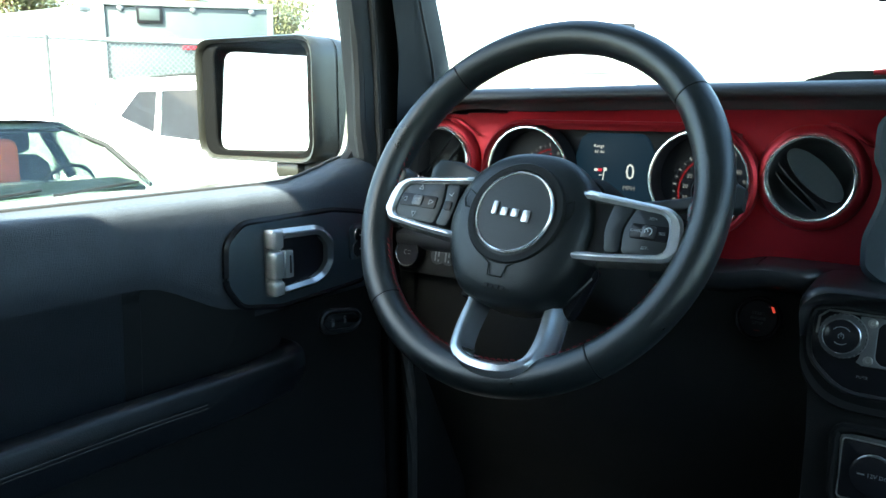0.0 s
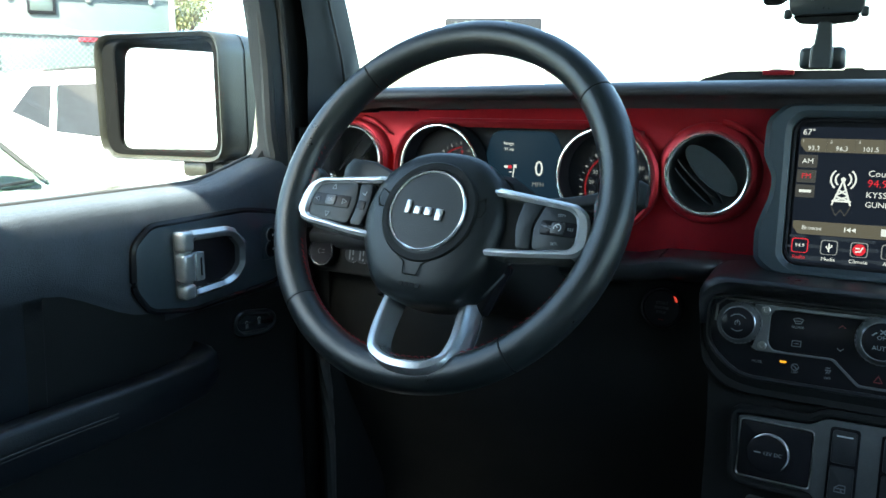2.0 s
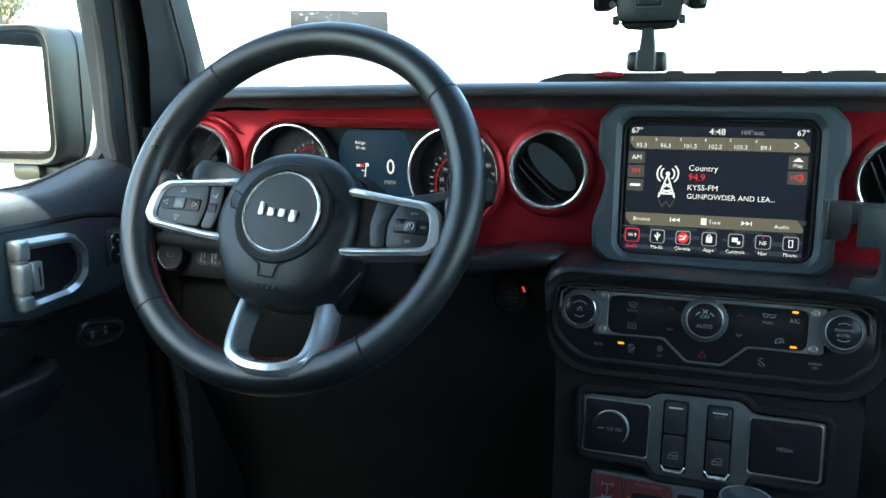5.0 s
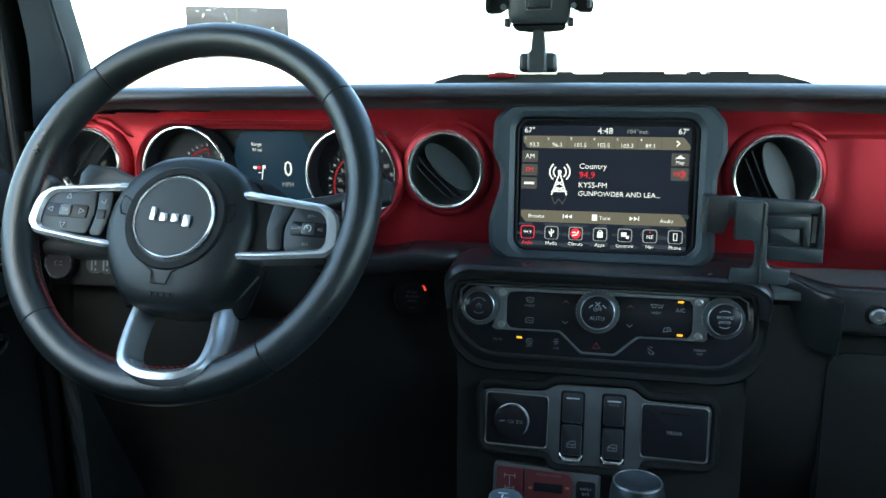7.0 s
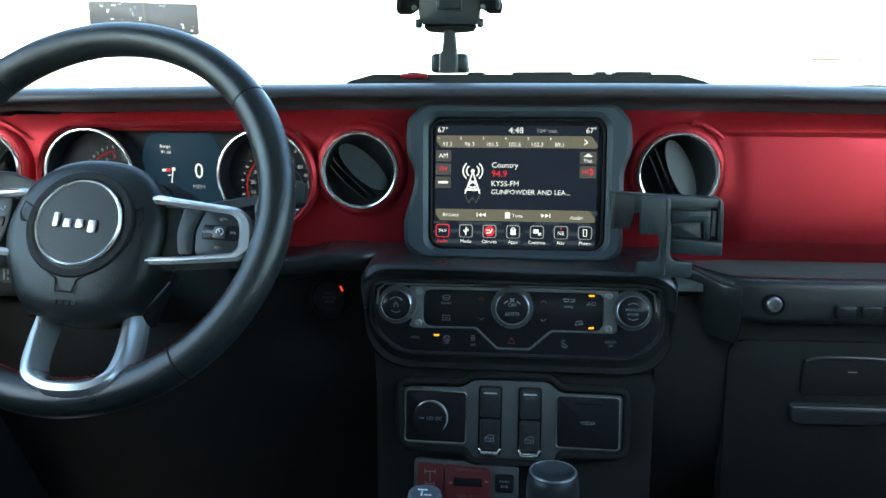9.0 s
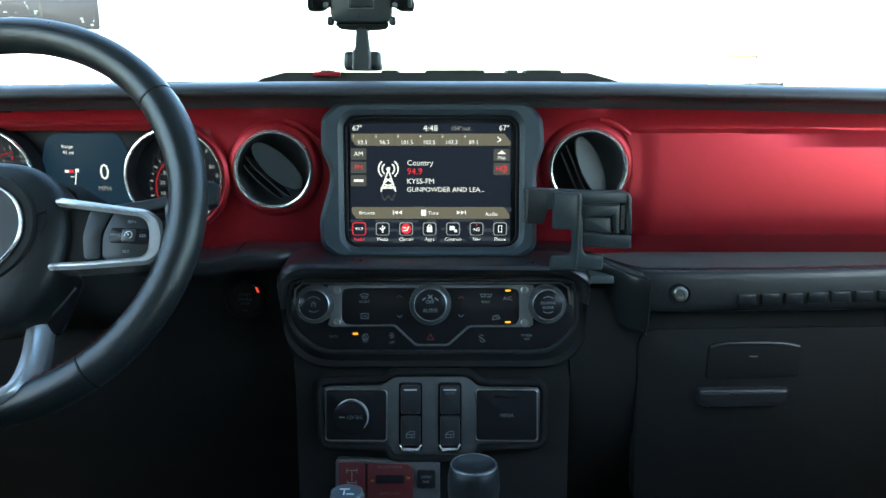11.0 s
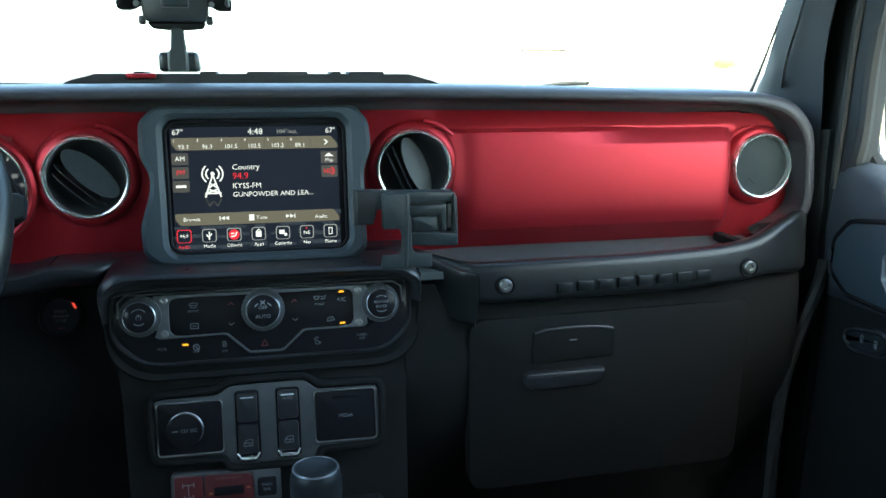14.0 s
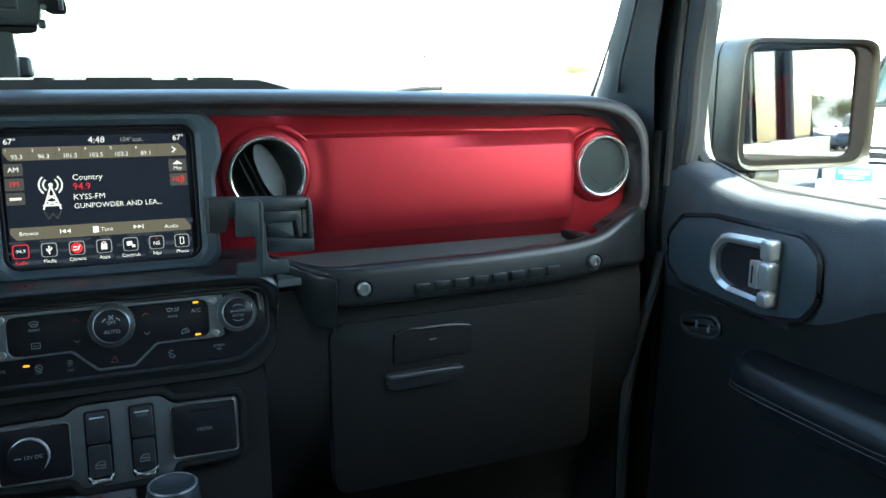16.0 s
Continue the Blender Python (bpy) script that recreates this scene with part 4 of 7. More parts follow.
window = outline([(-0.0900, 0.0215), (0.0900, 0.0215), (0.0945, 0.0165), (0.0945, -0.0125), (0.0900, -0.0180), (0.0405, -0.0183), (0.0180, -0.0382), (-0.0150, -0.0382), (-0.0375, -0.0173), (-0.0890, -0.0180), (-0.0945, -0.0125), (-0.0945, 0.0165)], 0.003)
part("silver_trim", frame_plate(silver, window, -0.0042, -0.0005, 200, 0, 0.0, 0.0006), GUNMETAL, hv, "brushed silver trim frame")
for x, z in ((-0.0990, 0.0195), (-0.0995, -0.0145), (0.0998, 0.0190), (0.0998, -0.0152)):
    screw = part("screw", lathe([(0.0042, -0.004), (0.0042, -0.0058), (0.0034, -0.0064), (0.0018, -0.0064), (0.0015, -0.005), (0, -0.005)], 18, x, z, cap=False), STEEL, hv)


def knob(x, z, r, parent, words):
    k = part("knob", lathe([(r, -0.001), (r, -0.006), (r - 0.0008, -0.012), (r - 0.002, -0.0145), (r * 0.80, -0.0165), (r * 0.77, -0.0185), (r * 0.72, -0.0190)], 56, x, z), PANEL_GREY, parent, "ribbed rotary knob")
    part("knob_ring", lathe([(r * 0.81, -0.0163), (r * 0.80, -0.0192), (r * 0.765, -0.0198), (r * 0.73, -0.0188)], 56, x, z, cap=False), SILVER, k, "thin metal ring")
    bm = bmesh.new()
    for i in range(30):
        a = 2 * math.pi * i / 30
        block(0.0016, 0.010, 0.0026, 0, 0, 0, 0, bm)
        bm.verts.ensure_lookup_table()
        new_verts = bm.verts[-8:]
        bmesh.ops.rotate(bm, verts=new_verts, cent=(0, 0, 0), matrix=Euler((0, -a, 0)).to_matrix())
        bmesh.ops.translate(bm, verts=new_verts, vec=(x + (r - 0.0008) * math.cos(a), -0.0075, z + (r - 0.0008) * math.sin(a)))
    part("ribs", bm, PANEL_GREY, k, smooth=0)
    part("cap", lathe([(r * 0.74, -0.0188), (r * 0.70, -0.0194), (0, -0.0194)], 48, x, z, cap=False), PIANO, k)
    for text, size, dz, mat in words:
        lettering(text, size, x, -0.0197, z + dz, mat, k)
    return k


KZ = 0.0050
left_knob = knob(-0.1215, KZ, 0.0204, hv, ())
stroke("power_mark", [arc(0.0024, -50, 230, -0.1215, KZ, 12), [(-0.1215, KZ), (-0.1215, KZ + 0.0034)]], 0.0006, DIM_MARK, left_knob, -0.0196)
stroke("level_mark", [arc(0.0085, 40, 140, -0.1215, KZ, 10), arc(0.0075, 230, 310, -0.1215, KZ, 8)], 0.0008, DIM_MARK, left_knob, -0.0196)
fan = knob(0.0, KZ, 0.0222, hv, (("OFF", 0.0052, 0.0030, DIM_MARK), ("AUTO", 0.0055, -0.0062, DIM_MARK)))
stroke("fan_mark", [arc(0.0105, 118, 140, 0, KZ - 0.002, 4), arc(0.0105, 40, 62, 0, KZ - 0.002, 4), [(-0.002, KZ + 0.0065), (0.002, KZ + 0.0100)], [(0.002, KZ + 0.0065), (-0.002, KZ + 0.0100)]], 0.0012, DIM_MARK, fan, -0.0196)
right_knob = knob(0.1228, KZ, 0.0204, hv, (("BROWSE", 0.0040, 0.0018, DIM_MARK), ("ENTER", 0.0040, -0.0030, DIM_MARK)))
stroke("turn_mark", [arc(0.0085, 55, 125, 0.1228, KZ, 8), arc(0.0085, 235, 305, 0.1228, KZ, 8)], 0.0008, DIM_MARK, right_knob, -0.0196)

P = -0.0012
for x, z in ((0.0823, 0.0188), (0.0824, -0.0149), (-0.0799, -0.0272)):
    part("amber_lamp", plate(rect(0.0058, 0.0021, 0.0006, x, z, 2), P - 0.0006, P, 0.0002), AMBER, hv, "lit amber indicator")
for words, size, x, z in (("FRONT", 0.0034, -0.0703, 0.0068), ("MODE", 0.0034, 0.0585, 0.0065), ("A/C", 0.0058, 0.0822, 0.0102), ("MUTE", 0.0036, -0.1030, -0.0305), ("OFF", 0.0034, -0.0692, -0.0355),
                          ("OFF", 0.0034, -0.0411, -0.0365), ("SCREEN", 0.0034, 0.1026, -0.0290), ("OFF", 0.0034, 0.1026, -0.0330)):
    lettering(words, size, x, P - 0.0001, z, DIM_MARK, hv)
stroke("defrost_icons", [[(-0.0745, 0.0145), (-0.0725, 0.0105), (-0.0680, 0.0105), (-0.0660, 0.0145), (-0.0703, 0.0158), (-0.0745, 0.0145)], [(-0.0738, -0.0110), (-0.0662, -0.0110), (-0.0662, -0.0058), (-0.0738, -0.0058), (-0.0738, -0.0110)],
                         [(-0.0720, -0.0085), (-0.0680, -0.0085)], [(-0.0725, 0.0128), (-0.0681, 0.0128)]], 0.0007, DIM_MARK, hv, P)
for x, z in ((-0.0328, -0.0098), (0.0326, -0.0093)):
    stroke("arrow_down", [[(x - 0.0027, z + 0.0023), (x, z), (x + 0.0027, z + 0.0023)]], 0.0007, DIM_MARK, hv, P)
for x, z in ((-0.0328, 0.0138), (0.0326, 0.0128)):
    stroke("arrow_up", [[(x - 0.0027, z - 0.0023), (x, z), (x + 0.0027, z - 0.0023)]], 0.0007, RED_MARK, hv, P)
stroke("hazard_mark", [[(-0.0035, -0.0335), (0.0, -0.0275), (0.0035, -0.0335), (-0.0035, -0.0335)]], 0.0007, RED_MARK, hv, P)
stroke("mode_icon", [[(0.0530, 0.0150), (0.0545, 0.0120), (0.0575, 0.0120), (0.0590, 0.0150), (0.0530, 0.0150)], [(0.0600, 0.0120), (0.0640, 0.0120), (0.0652, 0.0155)], [(0.0605, 0.0145), (0.0630, 0.0145)],
                     [(0.0660, -0.0125), (0.0670, -0.0085), (0.0720, -0.0075), (0.0740, -0.0110), (0.0660, -0.0125)], [(0.0695, -0.0100), (0.0715, -0.0100)]], 0.0008, DIM_MARK, hv, P)
stroke("stop_icon", [arc(0.0030, 40, 380, -0.0692, -0.0305, 14), [(-0.0715, -0.0285), (-0.0670, -0.0325)], ], 0.0008, DIM_MARK, hv, P)
stroke("traction_icon", [[(-0.0435, -0.0290), (-0.0387, -0.0290)], [(-0.0425, -0.0320), (-0.0415, -0.0300)], [(-0.0405, -0.0320), (-0.0395, -0.0300)],
                     [(-0.0430, -0.0268), (-0.0395, -0.0268)]], 0.0008, DIM_MARK, hv, P)
stroke("hill_icon", [[(0.0515, -0.0300), (0.0580, -0.0345)], arc(0.0030, 180, 330, 0.0555, -0.0330, 8), [(0.0530, -0.0285), (0.0560, -0.0290)]], 0.0008, DIM_MARK, hv, P)

# ---- start button ----
start = thing("start_button", pose(-0.2075, 0.014, 1.0685, TILT), "black round engine start button with a red lamp", "button")
part("ring", lathe([(0.0232, 0.012), (0.0228, 0.000), (0.0218, -0.0012), (0.0205, -0.0006), (0.0198, 0.006)], 48, cap=False), DIAL, start)
part("cap", lathe([(0.0197, 0.008), (0.0193, 0.001), (0.018, 0.0), (0.0, 0.0008)], 48, cap=False), DIAL, start)
for words, dz in (("START", 0.0050), ("ENGINE", 0.0), ("STOP", -0.0050)):
    lettering(words, 0.0044, 0, -0.0003, dz, DIM_MARK, start)
bars("mark", [(0, -0.0125, 0.006, 0.0012)], RED_MARK, start, -0.0001)
part("red_lamp", plate(outline([(0.0112, 0.0138), (0.0138, 0.0132), (0.0162, 0.0078), (0.0138, 0.0074)][::-1], 0.0006, 2), -0.0012, 0.001, 0.0003), RED_LAMP, start, "lit red run lamp")

# ---- power window switches ----
ws = thing("window_switch_panel", pose(0, -0.026, 1.07, TILT), "silver-trimmed switch panel with two window switches and sockets", "switch panel")
panel = outline([(-0.1145, -0.0830), (-0.0500, -0.0820), (-0.0385, -0.0735), (0.0390, -0.0730), (0.0510, -0.0840), (0.1165, -0.0845), (0.1155, -0.1430), (0.0500, -0.1445), (0.0470, -0.1560), (-0.0390, -0.1560), (-0.0440, -0.1445), (-0.1110, -0.1425)], 0.006)
part("surround", frame_plate(inset(panel, -0.0090), inset(panel, -0.0005), -0.0045, 0.010, 160, 0, -0.112, 0.0030), BLACK, ws, "raised black moulding round the plate")
part("back_plate", plate(panel, -0.0020, 0.008, 0.001), PANEL_GREY, ws, "brushed dark silver plate")
for x0, x1, name in ((-0.1115, -0.0465, "socket"), (0.0485, 0.1135, "media")):
    pocket = outline([(x0, -0.1405), (x1, -0.1410), (x1, -0.0868), (x0, -0.0862)], 0.004)
    part("pocket", plate(inset(pocket, 0.0008), -0.0040, 0.002, 0.001), PIANO, ws)
    part("pocket_edge", tube([(x, -0.0042, z) for x, z in pocket], 0.0008, 6, True), STEEL, ws)
cap12 = part("socket_cap", lathe([(0.0195, -0.003), (0.0190, -0.0075), (0.0175, -0.0085), (0.0, -0.0080)], 44, -0.0840, -0.1145, cap=False), PIANO, ws, "black power socket cover")
crescent = [(-0.0840 + 0.0178 * math.cos(radians(a)), -0.0080, -0.1145 + 0.0178 * math.sin(radians(a))) for a in range(-45, 146, 8)]
part("cap_edge", tube(crescent, [0.0003 + 0.0013 * math.sin(math.pi * k / (len(crescent) - 1)) ** 0.7 for k in range(len(crescent))], 8, up=(0, 1, 0)), SILVER, cap12, "bright crescent on the cover's rim")
lettering("12V DC", 0.0052, -0.0800, -0.0088, -0.1150, DIM_MARK, cap12)
bars("plug_mark", [(-0.0935, -0.1148, 0.006, 0.0012)], DIM_MARK, cap12, -0.0086)
lettering("MEDIA", 0.0052, 0.0810, -0.0046, -0.1140, DIM_MARK, ws)
part("media_slot", block(0.028, 0.001, 0.0035, 0.082, -0.0041, -0.0935, 0.0004), PIANO, ws)
for x in (-0.0212, 0.0206):
    slot = outline([(x - 0.0125, -0.1520), (x + 0.0125, -0.1520), (x + 0.0125, -0.0790), (x - 0.0125, -0.0790)], 0.004)
    sw = part("window_switch", plate(slot, -0.0035, 0.002, 0.0008), PIANO, ws, "black rocker window switch")
    part("rocker_top", plate(rect(0.0205, 0.0300, 0.003, x, -0.0965), -0.0062, -0.003, 0.0014), SATIN, sw)
    part("rocker_base", plate(rect(0.0205, 0.0310, 0.003, x, -0.1300), -0.0058, -0.003, 0.0014), SATIN, sw)
    part("chrome_lip", tube([(x - 0.0115, -0.0050, -0.1445), (x - 0.0080, -0.0062, -0.1500), (x + 0.0080, -0.0062, -0.1500), (x + 0.0115, -0.0050, -0.1445)], [0.0012, 0.0024, 0.0024, 0.0012], 10), CHROME, sw, "bright chrome lip")
    bars("mark", [(x, -0.0862, 0.0135, 0.0014)], MARK, sw, -0.0064)
    if x > 0:
        lettering("AUTO", 0.0038, x, -0.0064, -0.0900, DIM_MARK, sw)
    stroke("window_icon", [[(x - 0.0045, -0.1370), (x + 0.0042, -0.1370), (x + 0.0042, -0.1305), (x - 0.0010, -0.1305), (x - 0.0045, -0.1335), (x - 0.0045, -0.1370)], [(x - 0.0035, -0.1338), (x + 0.0040, -0.1338)], [(x + 0.001, -0.1362), (x + 0.001, -0.1345)]], 0.0008, DIM_MARK, sw, -0.0060)

# ---- locker panel, shifters ----
lk = thing("locker_switch_panel", pose(0, -0.026, 1.07, TILT), "silver-framed panel with dark red axle lock switches", "switch panel")
part("frame", plate(outline([(-0.1010, -0.1600), (0.0100, -0.1635), (0.0100, -0.2080), (-0.1010, -0.2080)], 0.005), -0.003, 0.006, 0.0012), PANEL_GREY, lk)
part("red_switch", plate(outline([(-0.0975, -0.1630), (-0.0695, -0.1640), (-0.0695, -0.2050), (-0.0940, -0.2050), (-0.0975, -0.198)], 0.003), -0.0055, -0.002, 0.001), RED_DARK, lk, "dark red rocker")
part("red_switch", plate(outline([(-0.0675, -0.1640), (-0.0225, -0.1655), (-0.0185, -0.170), (-0.0185, -0.2050), (-0.0675, -0.2050)], 0.003), -0.0055, -0.002, 0.001), RED_DARK, lk, "dark red rocker")
stroke("axle_icon", [[(-0.0890, -0.1720), (-0.0780, -0.1720)], [(-0.0890, -0.1700), (-0.0890, -0.1745)], [(-0.0780, -0.1700), (-0.0780, -0.1745)], [(-0.0835, -0.1720), (-0.0835, -0.1830)], [(-0.0880, -0.1850), (-0.0790, -0.1850)], [(-0.0880, -0.1830), (-0.0880, -0.1870)], [(-0.0790, -0.1830), (-0.0790, -0.1870)]], 0.0009, DIM_MARK, lk, -0.0056)
lettering("FRONT+REAR", 0.0042, -0.0430, -0.0058, -0.1685, FADED_MARK, lk)
lettering("REAR ONLY", 0.0042, -0.0430, -0.0058, -0.1965, FADED_MARK, lk)
for x, z in ((-0.0615, -0.1830), (-0.0235, -0.1800)):
    bars("slot_mark", [(x, z, 0.0036, 0.0022)], AMBER_MARK, lk, -0.0057)
part("slot", block(0.030, 0.001, 0.009, -0.043, -0.0057, -0.1815, 0.0004), PIANO, lk)
part("sway_button", plate(rect(0.0195, 0.0190, 0.003, -0.0045, -0.1815), -0.0065, -0.002, 0.0012), PIANO, lk, "black square button")
lettering("SWAY", 0.0042, -0.0045, -0.0068, -0.1790, DIM_MARK, lk)
lettering("BAR", 0.0042, -0.0045, -0.0068, -0.1840, DIM_MARK, lk)

tunnel = thing("console_tunnel", Matrix.Identity(4), "black plastic transmission tunnel console", "centre console")
part("tunnel_body", rings(bmesh.new(), [[(-0.135, y, 0.44), (-0.135, y, z - 0.02), (-0.115, y, z), (0.115, y, z), (0.135, y, z - 0.02), (0.135, y, 0.44)] for y, z in ((-0.055, 0.865), (-0.12, 0.845), (-0.30, 0.83), (-0.62, 0.83), (-0.95, 0.84))]), BLACK, tunnel)
gear = thing("gear_shifter", pose(0.0405, -0.200, 0.0), "black gear shifter with a rounded dished knob", "gear lever")
part("knob", turned([(0.0165, 0.912), (0.0205, 0.932), (0.0230, 0.955), (0.0226, 0.968), (0.0208, 0.9765), (0.0182, 0.9790), (0.0145, 0.9765), (0.0, 0.9750)], 36), BUTTON, gear)
part("knob_rim", tube([(0.0198 * math.cos(a * math.pi / 14), 0.0198 * math.sin(a * math.pi / 14), 0.9780) for a in range(28)], 0.0010, 6, True), GUNMETAL, gear)
part("stem", turned([(0.011, 0.835), (0.010, 0.92)], 20), GUNMETAL, gear)
part("boot", turned([(0.050, 0.828), (0.045, 0.845), (0.030, 0.865), (0.016, 0.885), (0.011, 0.889)], 28), LEATHER, gear)
tcase = thing("transfer_lever", pose(-0.0648, -0.25, 0.0), "short transfer case lever with a pale capped knob", "gear lever")
part("knob", turned([(0.009, 0.93), (0.0130, 0.955), (0.0145, 0.970), (0.0138, 0.9775), (0.0, 0.9785)], 30), SATIN, tcase)
part("cap", turned([(0.0122, 0.9775), (0.0120, 0.9797), (0.0, 0.9802)], 30), BEZEL, tcase, "grey printed cap")
part("cap_ring", tube([(0.0128 * math.cos(a * math.pi / 14), 0.0128 * math.sin(a * math.pi / 14), 0.9785) for a in range(28)], 0.0009, 6, True), SILVER, tcase)
bm = bmesh.new()
for bx, by, w, d in ((-0.002, 0.003, 0.008, 0.0012), (-0.002, -0.003, 0.0012, 0.007), (0.003, -0.005, 0.006, 0.0012)):
    block(w, d, 0.0006, bx, by, 0.9803, 0, bm)
part("cap_marks", bm, MARK, tcase, smooth=0)
part("stem", turned([(0.008, 0.83), (0.007, 0.935)], 16), GUNMETAL, tcase)


# ---- steering wheel ----
sw = thing("steering_wheel", pose(-0.3831, -0.1564, 1.1966, -28.2) @ pose(0, 0, 0, 0, 2.3, 0), "black leather steering wheel with silver spokes and red stitching", "steering wheel")
RR, RT = 0.1741, 0.0160


def rim_loop(a, grow=1.0):
    """One ring of the rim at angle a (degrees): oval, flattened inside, swollen at the thumb grips."""
    c, s = math.cos(radians(a)), math.sin(radians(a))
    swell = 1 + 0.10 * (math.exp(-((a - 28) / 12) ** 2) + math.exp(-((a - 152) / 12) ** 2))
    out = []
    for j in range(20):
        b = 2 * math.pi * j / 20
        r = RT * grow * (swell if math.cos(b) < 0.3 else 1)
        u = RR + r * math.cos(b) * (1.0 if math.cos(b) > 0 else 1.05)
        out.append((u * c, -1.06 * r * math.sin(b), u * s - 0.0012))
    return out


SEAMS = [41, 134, 226, 309]
for k in range(4):
    a0, a1 = SEAMS[k], SEAMS[(k + 1) % 4] + (360 if k == 3 else 0)
    n = int((a1 - a0) / 2.5)
    loops = [rim_loop((a0 + 0.02) % 360, 0.93)] + [rim_loop((a0 + 0.35 + (a1 - a0 - 0.7) * i / n) % 360) for i in range(n + 1)] + [rim_loop((a1 - 0.02) % 360, 0.93)]
    part("rim_section", rings(bmesh.new(), loops), LEATHER, sw, "worn black leather wrap")
    part("seam_ring", tube([Vector(p) for p in rim_loop(a0, 0.955)], 0.0009, 5, True), BLACK, sw)
bm = bmesh.new()
for k in range(150):
    a = radians(k * 2.4)
    if 196 < k * 2.4 < 204 or 336 < k * 2.4 < 344:
        continue
    r0, r1 = RR - RT * 1.03, RR - RT * 1.00
    p, q = Vector((r0 * math.cos(a), -0.0045, r0 * math.sin(a))), Vector((r1 * math.cos(a + 0.020), -0.0010, r1 * math.sin(a + 0.020)))
    tube([p, (p + q) / 2 + Vector((-0.0008 * math.cos(a), 0, -0.0008 * math.sin(a))), q], 0.00065, 4, bm=bm)
part("stitching", bm, STITCH, sw, "red thread stitching along the inside")["kind"] = "stuff"

# padded hub
hub = smooth_flat([(0.0, 0.0545), (0.036, 0.0485), (0.061, 0.0275), (0.0735, -0.0045), (0.0735, -0.0375), (0.063, -0.0705), (0.041, -0.0945), (0.0, -0.1015), (-0.041, -0.0935), (-0.061, -0.0705), (-0.0755, -0.0375), (-0.0775, -0.0095), (-0.066, 0.0235), (-0.037, 0.0475)], 5)
ec = (0.0010, -0.0145)


def hub_ring(k, y):
    return [(ec[0] + (x - ec[0]) * k, y, ec[1] - 0.010 + (z - ec[1] + 0.010) * k) for x, z in hub]


part("airbag_cover", rings(bmesh.new(), [hub_ring(0.90, 0.045), hub_ring(0.99, 0.030), hub_ring(1.0, 0.010), hub_ring(0.985, -0.001), hub_ring(0.95, -0.0085), hub_ring(0.88, -0.0135), hub_ring(0.75, -0.0175), hub_ring(0.5, -0.0205), hub_ring(0.2, -0.0215)]), HUB, sw, "grained black airbag cover")
part("badge_recess", lathe([(0.0505, -0.0120), (0.0500, -0.0205), (0.0485, -0.0222), (0.0425, -0.0222)], 64, ec[0], ec[1], cap=False), BLACK, sw)
badge = part("badge", lathe([(0.0390, -0.0200), (0.0385, -0.0232), (0.0, -0.0240)], 56, ec[0], ec[1], cap=False), HUB, sw, "round dark badge")
part("badge_ring", lathe([(0.0405, -0.0215), (0.0401, -0.0240), (0.0390, -0.0250), (0.0378, -0.0242), (0.0374, -0.0225)], 64, ec[0], ec[1], cap=False), CHROME, badge, "chrome ring")
# a maker's mark, left as plain raised bars
for x, z, w, h in ((-0.0195, 0.0012, 0.0055, 0.0130), (-0.0085, -0.0015, 0.0075, 0.0080), (0.0030, -0.0015, 0.0075, 0.0080), (0.0150, -0.0035, 0.0075, 0.0115)):
    part("badge_mark", block(w, 0.0020, h, ec[0] + x, -0.0250, ec[1] + z, 0.0009), SILVER, badge, "plain chrome bar")
for pts in ([(-0.024, -0.056), (-0.016, -0.062), (-0.0095, -0.066), (-0.0075, -0.077), (0.0075, -0.077), (0.0095, -0.066), (0.016, -0.062), (0.024, -0.056)], [(0.0485, 0.000), (0.056, 0.004), (0.0585, -0.006), (0.0555, -0.014), (0.0490, -0.014)], [(-0.0485, 0.000), (-0.056, 0.004), (-0.0585, -0.006), (-0.0555, -0.014), (-0.0490, -0.014)]):
    part("cover_seam", tube([(x, -0.0212 + 0.0022 * min(1, abs(x) / 0.05), z) for x, z in pts], 0.0008, 6), BLACK, sw)
bars("embossed_mark", [(-0.008, -0.086, 0.004, 0.004), (-0.002, -0.086, 0.004, 0.004), (0.004, -0.086, 0.004, 0.004), (0.010, -0.086, 0.004, 0.004)], BLACK, sw, -0.0172, 0.0006)


